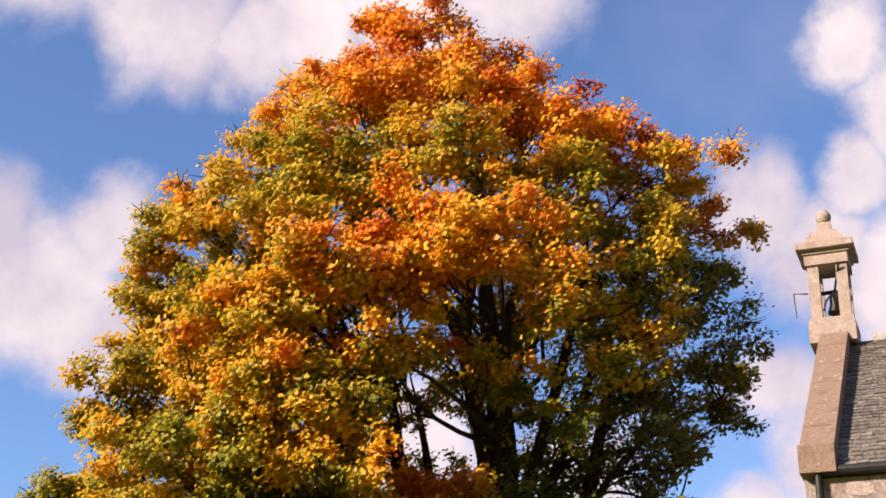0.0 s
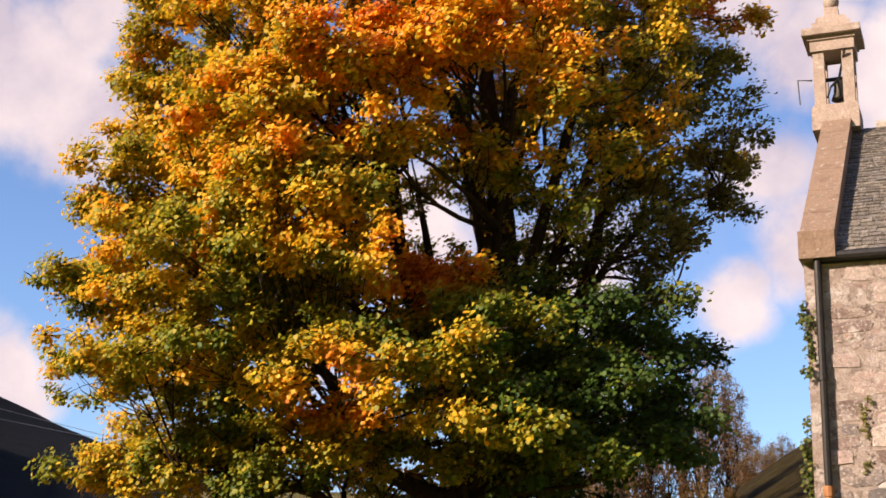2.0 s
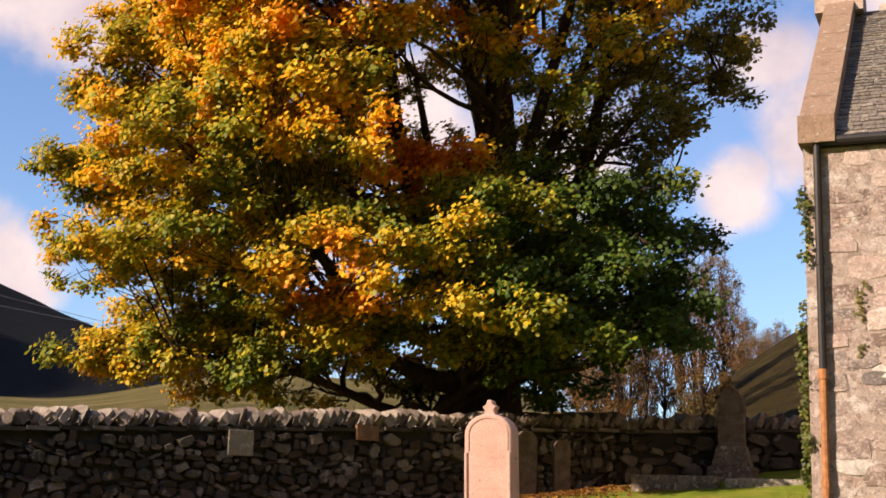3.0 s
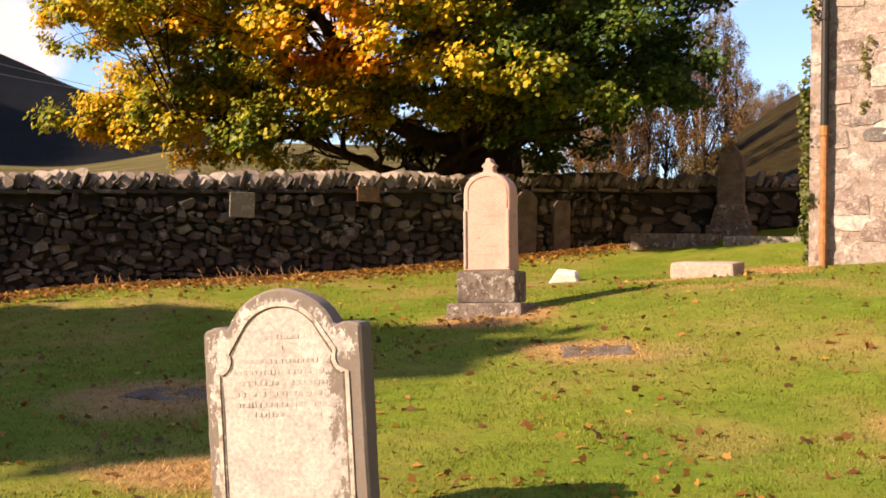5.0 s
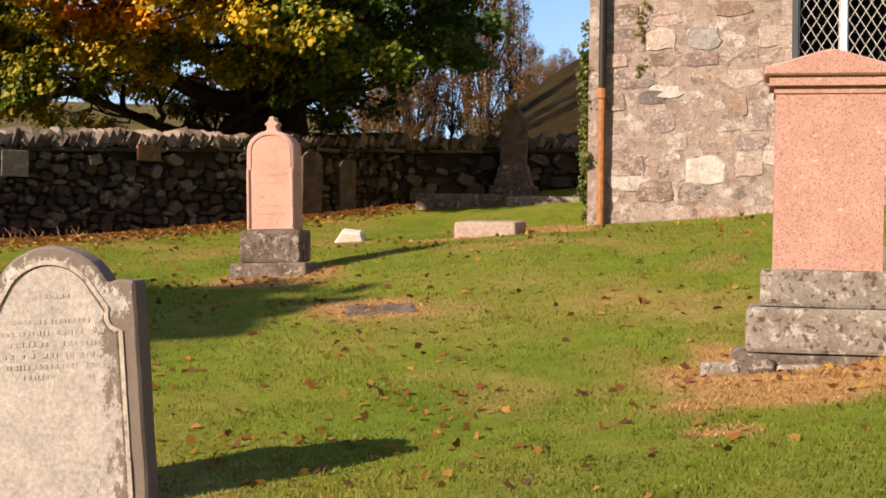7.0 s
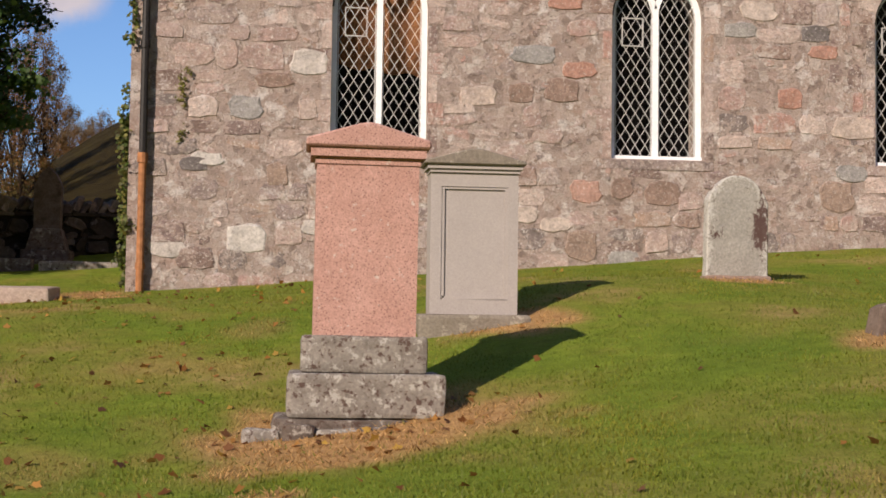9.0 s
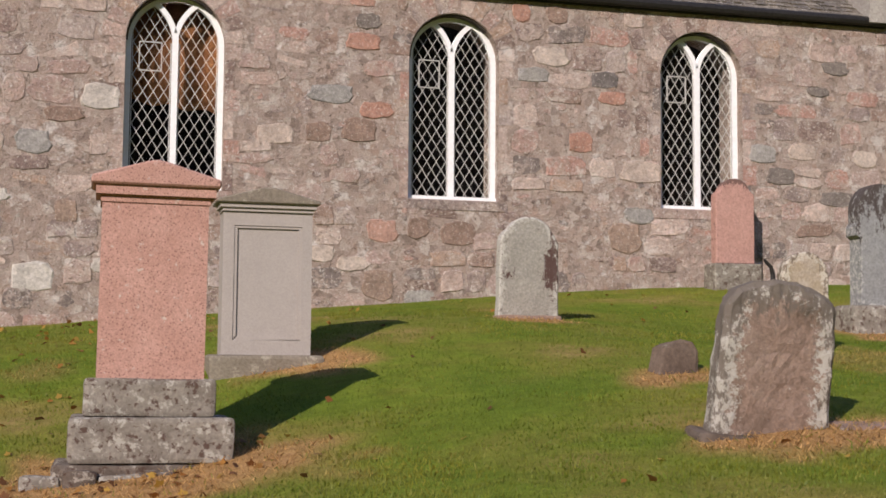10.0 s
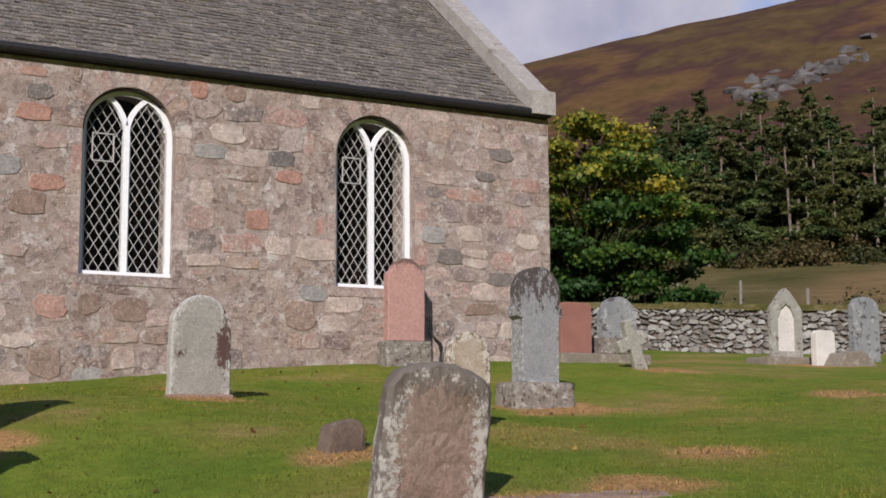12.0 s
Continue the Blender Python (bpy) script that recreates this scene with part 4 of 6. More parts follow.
# ---- masonry of the church front ----
def masonry():
    """Courses of rubble that stop at the dressed margins of the windows."""
    rng, spots, z = random.Random(21), [], 1.45
    while z < EAVE - 0.12:
        h = rng.uniform(0.19, 0.37)
        h = min(h, EAVE - 0.10 - z)
        x = LEFT + 0.30 * rng.random()
        while x < RIGHT - 0.02:
            w = rng.uniform(0.22, 0.60) * (1.15 if z > 3 else 0.95)
            end = min(x + w, RIGHT - 0.01)
            zc, skip = z + h / 2, False
            for c in WINDOWS:
                if SILL - 0.16 < zc < SPRING + HALF + 0.34:
                    m = HALF + 0.16 if zc < SPRING else math.sqrt(max(0.0, (HALF + 0.33) ** 2 - (zc - SPRING) ** 2))
                    if x < c + m and end > c - m:
                        if x < c - m - 0.12:
                            end = c - m
                        else:
                            x, skip = c + m, True
            if skip:
                continue
            if end - x > 0.10:
                spots.append(((x + end) / 2, zc, end - x, h, rng.uniform(-3.5, 3.5), rng.uniform(-0.012, 0.010)))
                if rng.random() < 0.16 and end - x < 0.5:
                    # a gap packed with small pinnings
                    spots.pop()
                    for _ in range(4):
                        spots.append((rng.uniform(x, end), zc + rng.uniform(-0.4, 0.4) * h, rng.uniform(0.07, 0.17), rng.uniform(0.05, 0.10), rng.uniform(-20, 20), -0.004))
                    x = end
                    continue
                if h > 0.27 and rng.random() < 0.2 and end - x > 0.3:
                    x0, z0, w0, h0, t0, d0 = spots.pop()
                    for k in (-1, 1):
                        spots.append((x0, z0 + k * h0 / 4, w0 * rng.uniform(0.92, 1.0), h0 / 2, t0, d0))
            x = end
        z += h
    return [pose(x, FACE + 0.029 + d, z, 0, t * 1.3, 0) @ Matrix.Diagonal((w * 1.0, 0.066, h * 1.0, 1)) for x, z, w, h, t, d in spots]


# middle, width and height of the stones that stand out
STANDOUT = {"slate_grey": ((6.6, 5.27, 0.43, 0.23), (9.2, 4.07, 0.46, 0.22), (9.79, 5.29, 0.33, 0.15), (10.07, 5.64, 0.41, 0.21), (10.06, 3.78, 0.55, 0.21), (3.38, 5.83, 0.31, 0.21), (-1.31, 3.35, 0.34, 0.18)),
            "blue_grey": ((5.59, 5.28, 0.49, 0.20), (8.93, 4.37, 0.44, 0.24), (7.09, 3.45, 0.41, 0.23), (-0.7, 4.07, 0.42, 0.30), (2.9, 4.86, 0.62, 0.24), (4.09, 2.28, 0.40, 0.22)),
            "brick_red": ((6.26, 4.41, 0.37, 0.28), (3.31, 5.56, 0.48, 0.21), (5.43, 6.10, 0.24, 0.26), (3.59, 3.13, 0.40, 0.30), (6.72, 5.02, 0.42, 0.18), (3.5, 4.68, 0.42, 0.22), (3.3, 6.08, 0.34, 0.13)),
            "pale_buff": ((2.19, 4.32, 0.52, 0.26), (7.13, 4.04, 0.63, 0.28), (10.51, 4.37, 0.35, 0.25), (5.85, 5.53, 0.50, 0.26), (2.78, 2.82, 0.42, 0.21), (3.21, 2.70, 0.39, 0.19), (9.55, 4.42, 0.42, 0.24)),
            "dark_brown": ((2.74, 4.37, 0.36, 0.26), (3.27, 4.41, 0.48, 0.29), (5.93, 6.10, 0.29, 0.24), (6.9, 3.14, 0.46, 0.41), (3.54, 2.44, 0.43, 0.39), (4.06, 3.18, 0.27, 0.28), (4.60, 3.12, 0.46, 0.32), (9.71, 3.33, 0.56, 0.19), (-0.3, 3.24, 0.29, 0.29), (-0.35, 4.42, 0.46, 0.20)),
            "limewashed": ((-0.67, 2.46, 0.54, 0.36), (0.07, 4.66, 0.50, 0.30), (-1.62, 2.30, 0.45, 0.22), (-1.15, 3.42, 0.40, 0.16), (0.2, 2.60, 0.40, 0.20))}
courses = []
for m in masonry():
    x, z, w, h = m.translation.x, m.translation.z, m.to_scale().x, m.to_scale().z
    if not any(abs(x - a) < 0.36 * (w + c) and abs(z - b) < 0.36 * (h + d) for group in STANDOUT.values() for a, b, c, d in group):
        courses.append(m)
set_stones(front, courses, (church_stone, church_rubble), "stone", 300, (5, FACE, 3), 0.90, 4.6, 0.07)
for tone, group in STANDOUT.items():
    for i, (x, z, w, h) in enumerate(group):
        ob = new("stone", blob_mesh("stone", marked_stone[tone], 300 + i, 0.90, 4.6, 0.07))
        ob.parent, ob.matrix_basis = front, pose(x, FACE + 0.022, z, 0, (i * 37 % 7) - 3.0, 0) @ Matrix.Diagonal((w * 1.06, 0.07, h * 1.06, 1))
for c in WINDOWS:
    k = 13
    for i in range(k):
        a0, a1 = 180 * i / k + 0.8, 180 * (i + 1) / k - 0.8
        ring = arc(c, SPRING, HALF + 0.005, a0, a1, 2) + arc(c, SPRING, HALF + 0.22 + 0.09 * ((i * 7) % 5) / 5, a1, a0, 2)
        part("voussoir", slab(ring, FACE - 0.006, FACE + 0.05), church_stone, front)
    for side in (-1, 1):
        z, i = SILL, 0
        while z < SPRING - 0.05:
            h = min(0.36 - 0.08 * (i % 2), SPRING - z)
            w = 0.12 + 0.08 * (i % 2)
            a, b = sorted((c + side * (HALF + 0.003), c + side * (HALF + w)))
            bm = bmesh.new()
            box(bm, a, b, FACE - 0.006, FACE + 0.05, z + 0.006, z + h - 0.006)
            part("jamb_block", bm, church_stone, front)
            z, i = z + h, i + 1
    bm = bmesh.new()
    box(bm, c - HALF - 0.12, c + HALF + 0.12, FACE - 0.012, FACE + 0.05, SILL - 0.13, SILL - 0.005)
    part("sill_block", bm, church_stone, front)

# ---- gravestones ----
pale_stone = stone("lichened_pale_sandstone", [(0.36, 0.31, 0.275), (0.45, 0.395, 0.35), (0.50, 0.445, 0.40)], 45, 7, [(0.58, 0.545, 0.50), (0.20, 0.16, 0.13)], 7, 0.555)
pink_granite = stone("speckled_pink_granite", [(0.45, 0.255, 0.21), (0.53, 0.32, 0.27)], 90, 5, spots=((0.24, 0.13, 0.11), 52.0), lichen=[(0.56, 0.48, 0.43), (0.20, 0.12, 0.10)], lichen_size=15, lichen_cut=0.625, bump=0.35)
salmon_stone = stone("salmon_sandstone", [(0.49, 0.30, 0.245), (0.56, 0.365, 0.305)], 60, 4, [(0.24, 0.16, 0.13)], 12, 0.62, bump=0.3, grit=0.5)
dark_base = stone("crusted_dark_base", [(0.085, 0.065, 0.052), (0.15, 0.12, 0.10), (0.22, 0.185, 0.16)], 40, 6, [(0.36, 0.33, 0.29), (0.07, 0.04, 0.03)], 11, 0.555)
mossy_base = stone("crusted_grey_base", [(0.165, 0.14, 0.12), (0.25, 0.225, 0.195), (0.31, 0.28, 0.245)], 40, 6, [(0.42, 0.40, 0.36), (0.085, 0.05, 0.04)], 11, 0.552)
smooth_grey = stone("smooth_grey_sandstone", [(0.37, 0.335, 0.315), (0.42, 0.38, 0.36)], 80, 2.5, bump=0.12, grit=0.3)
cap_grey = stone("weathered_grey_cap", [(0.20, 0.17, 0.135), (0.27, 0.235, 0.19)], 40, 6, [(0.36, 0.33, 0.27)], 8, 0.575)
grey_lichen = stone("grey_lichened_slab", [(0.31, 0.30, 0.26), (0.38, 0.365, 0.32)], 45, 6, [(0.50, 0.48, 0.44), (0.10, 0.05, 0.04)], 6, 0.575)
brown_slab = stone("brown_sandstone_slab", [(0.22, 0.15, 0.115), (0.29, 0.20, 0.155), (0.33, 0.245, 0.195)], 40, 4, [(0.42, 0.39, 0.34)], 5, 0.585)
blue_grey = stone("blue_grey_slate_stone", [(0.23, 0.24, 0.25), (0.30, 0.31, 0.315)], 60, 3, [(0.42, 0.42, 0.41), (0.075, 0.06, 0.055)], 5, 0.555, bump=0.3)
red_stone = stone("dull_red_granite", [(0.27, 0.125, 0.10), (0.33, 0.16, 0.125)], 90, 4, bump=0.2)
white_stone = stone("white_marble", [(0.62, 0.59, 0.54), (0.74, 0.71, 0.66)], 60, 4, [(0.40, 0.37, 0.32)], 7, 0.605, bump=0.2)
pale_face = lichened("lichened_pale_face", [(0.36, 0.335, 0.32), (0.43, 0.40, 0.38), (0.48, 0.45, 0.425)], (0.57, 0.555, 0.53), (0.16, 0.125, 0.105), edge_dark=0.29, cut=0.64)
grey_face = lichened("lichened_grey_face", [(0.30, 0.285, 0.255), (0.37, 0.35, 0.315)], (0.50, 0.485, 0.45), (0.075, 0.035, 0.03), edge_pale=0.20, edge_dark=0.06, cut=0.615)
rose_face = lichened("lichened_rose_face", [(0.44, 0.255, 0.22), (0.50, 0.30, 0.26)], (0.45, 0.36, 0.32), (0.14, 0.085, 0.075), edge_pale=0.0, edge_dark=0.10, cut=0.66, bump=0.3)
brown_face = lichened("lichened_brown_face", [(0.20, 0.145, 0.115), (0.28, 0.20, 0.16), (0.32, 0.245, 0.20)], (0.47, 0.45, 0.41), (0.15, 0.125, 0.105), edge_pale=0.30, edge_dark=0.16, cut=0.62, bump=0.9)
blue_face = lichened("lichened_blue_face", [(0.25, 0.255, 0.265), (0.30, 0.305, 0.31)], (0.48, 0.475, 0.46), (0.06, 0.045, 0.042), edge_pale=0.13, edge_dark=0.06, cut=0.64, bump=0.35)
stump_stone = stone("dark_brown_stump", [(0.10, 0.072, 0.055), (0.15, 0.11, 0.085), (0.19, 0.145, 0.115)], 40, 6, [(0.34, 0.31, 0.24)], 6, 0.60)
ochre_face = lichened("lichened_ochre_face", [(0.34, 0.28, 0.19), (0.42, 0.35, 0.27), (0.46, 0.40, 0.34)], (0.56, 0.52, 0.45), (0.16, 0.12, 0.09), cut=0.62)
cut_letters = stone("cut_letters", [(0.365, 0.335, 0.315), (0.43, 0.40, 0.375)], 60, 20)
sunk_stone = stone("sunken_dark_stone", [(0.075, 0.055, 0.042), (0.13, 0.10, 0.08), (0.18, 0.145, 0.12)], 35, 6)
brass = stone("brown_metal_plate", [(0.20, 0.10, 0.05), (0.26, 0.13, 0.07)], 60, 10, bump=0.1, rough=0.5)


def block(x0, x1, y0, y1, z0, z1, edge=0.015, seed=0, rough=0.006, taper=0.0, cuts=2):
    bm = bmesh.new()
    box(bm, x0, x1, y0, y1, z0, z1, taper)
    bmesh.ops.subdivide_edges(bm, edges=bm.edges[:], cuts=cuts, use_grid_fill=True)
    return worn_edges(bm, edge, seed, 2, rough)


def lettering(parent, cx, rows, y, mat, height=0.022):
    """Worn lines of cut letters that nobody can read: rows of (z, half width)."""
    rng, bm = random.Random(int(cx * 100) + len(rows)), bmesh.new()
    for z, half in rows:
        x = cx - half
        while x < cx + half:
            w = rng.uniform(0.010, 0.024)
            if rng.random() < 0.86:
                box(bm, x, x + w, y - 0.0008, y + 0.004, z, z + height * rng.uniform(0.7, 1.0))
            x += w + rng.uniform(0.005, 0.012)
    return tagged(part("inscription", bm, mat, parent, "weathered unreadable inscription"), kind="stuff")


def crusted(outline, y0, y1, edge, seed=0, rough=0.005, stain=None, cuts=4, crust=0.11):
    """A slab fine enough to carry its crust layer: red is nearness to the outline, green a stained place given by stain(x, z)."""
    bm = worn_edges(slab(outline, y0, y1), edge, seed, 1)
    bmesh.ops.triangulate(bm, faces=bm.faces[:])
    for _ in range(cuts):
        bmesh.ops.subdivide_edges(bm, edges=[e for e in bm.edges if e.calc_length() > 0.035], cuts=1)
        bmesh.ops.triangulate(bm, faces=[f for f in bm.faces if len(f.verts) > 3])
    layer = bm.verts.layers.float_color.new("crust")
    runs = [(Vector(a), Vector(b)) for a, b in zip(outline, outline[1:] + outline[:1]) if min(a[1], b[1]) > -0.05 or abs(a[0] - b[0]) < 0.2]
    for v in bm.verts:
        q = Vector((v.co.x, v.co.z))
        d = 9.0
        for a, b in runs:
            k = max(0.0, min(1.0, (q - a).dot(b - a) / max(1e-9, (b - a).length_squared)))
            d = min(d, (q - a.lerp(b, k)).length)
        v[layer] = (max(0.0, 1 - d / crust), stain(q.x, q.y) if stain else 0.0, 0.0, 1.0)
        v.co += noise.noise_vector(v.co * 7 + Vector((seed, 0, 0))) * rough + noise.noise_vector(v.co * 24 + Vector((0, seed, 0))) * rough * 0.6
    return bm


def headstone(name, label, at, group="gravestones"):
    return thing(name, label, "gravestone", at, group)


# a brown metal plate and a dressed block let into the west wall
bm = bmesh.new()
box(bm, 0, 0.34, -0.06, 0.0, 0, 0.21)
plate = part("wall_plate", worn_edges(bm, 0.008), brass, west_wall, "brown metal memorial plate", pose(7.87, -0.03, 2.61))
bm = bmesh.new()
for k in range(6):
    box(bm, 0.05, 0.30 - 0.03 * (k % 2), -0.066, -0.058, 0.035 + 0.028 * k, 0.047 + 0.028 * k)
tagged(part("plate_lines", bm, dark_base, plate), kind="stuff")
part("dressed_block", block(0, 0.36, -0.09, 0.05, 0, 0.34, 0.01, 3, 0.004), cap_grey, west_wall, "smooth dressed block", pose(5.97, 0, 2.31))

# the near shouldered headstone
g = headstone("headstone", "pale lichen-crusted shouldered headstone leaning slightly, standing on the lawn", pose(-2.985, 5.5, 0.22, 1.5, -4.0, 0))
out = [(-0.41, -0.25), (0.41, -0.25), (0.41, 1.04), (0.335, 1.055)] + arc(0, 0.93, 0.30, 22, 158, 16, 0.285) + [(-0.335, 1.055), (-0.41, 1.03)]
# crust at the right and foot; the side face's shade is added as stain
bm = crusted(out, 0.0, 0.125, 0.012, 1, 0.003, lambda x, z: 0.62 * ease(x + 0.1 * noise.noise((x * 6, z * 6, 1)), 0.12, 0.36) * (z < 0.9) + 0.35 * ease(0.25 - z, 0, 0.3) + 0.9 * (x > 0.402))
part("slab", bm, pale_face, g)
bm = bmesh.new()
inner = [(-0.335, -0.1), (-0.335, 0.83)] + arc(-0.335, 0.895, 0.065, -90, 30, 6)[1:] + [(x, z) for x, z in arc(0, 0.93, 0.235, 152, 28, 14, 0.215)] + arc(0.335, 0.895, 0.065, 150, 270, 6) + [(0.335, -0.1)]
ribbon(bm, inner, 0.020, -0.009, 0.01)
part("moulding", bm, pale_stone, g, "raised moulded border")
bm = bmesh.new()
ribbon(bm, [(x * 0.945, z - 0.012) for x, z in inner], 0.009, -0.0025, 0.01)
part("groove", bm, dark_base, g, "dark weathered groove inside the border")
lettering(g, 0.0, [(0.985, 0.10), (0.935, 0.03), (0.875, 0.24), (0.825, 0.25), (0.775, 0.24), (0.725, 0.25), (0.675, 0.25), (0.63, 0.19)], -0.0015, cut_letters)

# pink granite monument with a pediment
g = headstone("granite_monument", "tall pink granite monument with pediment on a stepped lichened base", pose(0.395, 8.55, 0.70, 0, 0.4, 0))
part("footing", block(-0.56, 0.50, -0.02, 0.62, -0.25, 0.13, 0.03, 4, 0.03), dark_base, g, "rough footing stones")
for i, (x, w, y, h) in enumerate(((-0.62, 0.24, -0.04, 0.06), (-0.40, 0.20, -0.10, 0.09), (-0.17, 0.26, -0.07, 0.07), (0.08, 0.18, -0.12, 0.09), (0.30, 0.27, -0.05, 0.06), (0.52, 0.16, 0.06, 0.08))):
    part("footing_stone", block(x - w / 2, x + w / 2, y, y + 0.22, -0.25, h, 0.025, 20 + i, 0.022), dark_base if i % 2 else mossy_base, g)
part("plinth", block(-0.475, 0.515, 0.0, 0.58, 0.13, 0.41, 0.03, 1, 0.008), mossy_base, g)
part("upper_plinth", block(-0.395, 0.40, 0.07, 0.50, 0.41, 0.645, 0.03, 2, 0.008), mossy_base, g)
bm = bmesh.new()
v = box(bm, -0.325, 0.325, 0.11, 0.45, 0.645, 1.73)
worn_edges(bm, 0.008, 1, 1)
part("shaft", bm, pink_granite, g)
bm = bmesh.new()
box(bm, -0.335, 0.335, 0.10, 0.46, 1.73, 1.775)
box(bm, -0.365, 0.365, 0.07, 0.49, 1.775, 1.835)
worn_edges(bm, 0.008, 1, 1)
part("cornice", bm, pink_granite, g)
bm = worn_edges(slab([(-0.395, 1.835), (0.395, 1.835), (0.395, 1.885), (0.06, 1.985), (0.0, 1.995), (-0.06, 1.985), (-0.395, 1.885)], 0.04, 0.465), 0.012, 1, 1)
part("pediment", bm, pink_granite, g)

# smooth grey panelled stone
g = headstone("panelled_headstone", "smooth grey sandstone headstone with sunk panel and low pediment", pose(1.42, 11.1, 1.18))
part("plinth", block(-0.46, 0.47, 0.0, 0.46, -0.25, 0.33, 0.03, 5, 0.01), cap_grey, g, "sunken weathered plinth")
W, D = 0.365, 0.30
bm = pierced_wall([(-W, 0.33), (W, 0.33), (W, 1.50), (-W, 1.50)], [[(-0.275, 0.45), (0.28, 0.45), (0.28, 1.385), (-0.275, 1.385)]], 0.08, 0.105)
box(bm, -W, W, 0.105, 0.08 + D, 0.33, 1.50)
part("slab", bm, smooth_grey, g)
bm = bmesh.new()
ribbon(bm, [(-0.262, 0.464), (-0.262, 1.372), (0.267, 1.372), (0.267, 0.464), (-0.262, 0.464)], 0.030, 0.088, 0.104)
part("moulding", bm, smooth_grey, g)
bm = bmesh.new()
box(bm, -0.375, 0.375, 0.06, 0.40, 1.50, 1.53)
box(bm, -0.395, 0.395, 0.04, 0.42, 1.53, 1.565)
part("cornice", bm, smooth_grey, g)
bm = worn_edges(slab([(-0.425, 1.565), (0.425, 1.565), (0.425, 1.595), (0.05, 1.695), (-0.05, 1.695), (-0.425, 1.595)], 0.01, 0.45), 0.01, 1, 1)
part("pediment", bm, cap_grey, g)

# salmon arched stone before the boundary wall
g = headstone("arched_monument", "salmon sandstone round-headed monument with cross finial on dark stepped base", pose(-4.62, 12.35, 1.02, 0, -1.6, 0))
part("plinth", block(-0.39, 0.39, 0.0, 0.52, -0.2, 0.27, 0.025, 7, 0.008), dark_base, g)
part("dado", block(-0.305, 0.305, 0.07, 0.45, 0.27, 0.585, 0.03, 8, 0.006), dark_base, g)
bm = worn_edges(slab([(-0.25, 0.585), (0.25, 0.585), (0.245, 1.36)] + arc(0, 1.36, 0.245, 0, 180, 16, 0.20)[1:-1] + [(-0.245, 1.36)], 0.13, 0.36), 0.014, 2, 1)
part("slab", bm, salmon_stone, g)
bm = bmesh.new()
ribbon(bm, [(-0.205, 1.20), (-0.205, 1.36)] + arc(0, 1.36, 0.205, 180, 0, 14, 0.165)[1:] + [(0.205, 1.20)], 0.018, 0.121, 0.14)
part("moulding", bm, salmon_stone, g)
for sx in (-0.225, 0.225):
    bm = bmesh.new()
    tube(bm, [(sx, 0.125, 0.62), (sx, 0.125, 1.18)], [0.018, 0.018], 8)
    part("colonnette", bm, salmon_stone, g)
bm = worn_edges(slab([(-0.07, 1.53), (0.07, 1.53), (0.045, 1.60), (0.075, 1.63), (0.035, 1.655), (0.02, 1.70), (-0.02, 1.70), (-0.035, 1.655), (-0.075, 1.63), (-0.045, 1.60)], 0.18, 0.30), 0.008, 1, 1)
part("finial", bm, salmon_stone, g, "small worn cross finial")
lettering(g, 0.0, [(1.22, 0.10), (1.12, 0.14), (1.04, 0.12), (0.82, 0.14), (0.74, 0.15)], 0.1285, salmon_stone, 0.02)

# grey round-topped stone
g = headstone("headstone", "grey round-topped headstone with white and maroon lichen patches", pose(4.18, 12.75, 1.80, 0, 0.8, 0))
bm = crusted([(-0.31, -0.2), (0.31, -0.2), (0.30, 0.84), (0.26, 0.93)] + arc(0.0, 0.90, 0.24, 20, 160, 9, 0.20) + [(-0.26, 0.95), (-0.30, 0.86)], 0.0, 0.14, 0.012, 5, 0.005,
             lambda x, z: 0.85 * math.exp(-((x - 0.22) / 0.09) ** 2 - ((z - 0.60) / 0.24) ** 2) + 0.35 * math.exp(-((x + 0.2) / 0.08) ** 2 - ((z - 0.55) / 0.12) ** 2))
part("slab", bm, grey_face, g)
part("footing", block(-0.33, 0.33, -0.03, 0.17, -0.2, 0.13, 0.02, 5, 0.012, 0.0, 3), brown_slab, g, "earth-stained foot of the stone")

# pink stone against the church
g = headstone("headstone", "salmon pink headstone on a grey base by the church wall", pose(8.27, 16.35, 2.36))
part("base", block(-0.34, 0.34, 0.0, 0.34, -0.1, 0.44, 0.02, 3, 0.006), mossy_base, g)
bm = crusted([(-0.28, 0.44), (0.28, 0.44), (0.28, 1.36), (0.235, 1.40)] + arc(0, 1.38, 0.215, 12, 168, 10, 0.20) + [(-0.235, 1.40), (-0.28, 1.36)], 0.08, 0.24, 0.012, 4, 0.003,
             lambda x, z: 0.8 * ease(z, 1.38, 1.6))
part("slab", bm, rose_face, g)

# small leaning stump
g = headstone("stump_stone", "small brown leaning stump of a broken headstone in dry grass", pose(4.19, 9.3, 1.39, -12, 4, 10))
bm = worn_edges(slab([(-0.22, -0.2), (0.15, -0.2), (0.20, 0.10), (0.205, 0.20), (0.16, 0.255), (0.06, 0.27), (-0.03, 0.25), (-0.09, 0.22)], 0.0, 0.17), 0.02, 9, 2, 0.02)
part("slab", bm, stump_stone, g)

# wide brown stone
g = headstone("headstone", "wide brown sandstone headstone with pale lichened edges, leaning on the lawn", pose(3.77, 7.1, 1.02, 3.0, 3.5, -3))
bm = crusted([(-0.37, -0.25), (0.36, -0.25), (0.35, 0.60), (0.355, 0.76), (0.325, 0.83), (0.24, 0.88), (0.10, 0.92), (-0.03, 0.925), (-0.15, 0.90), (-0.26, 0.85), (-0.315, 0.78), (-0.33, 0.66)],
             0.0, 0.17, 0.03, 6, 0.014, lambda x, z: 0.35 * ease(z, 0.5, 0.8), crust=0.19)
part("slab", bm, brown_face, g)
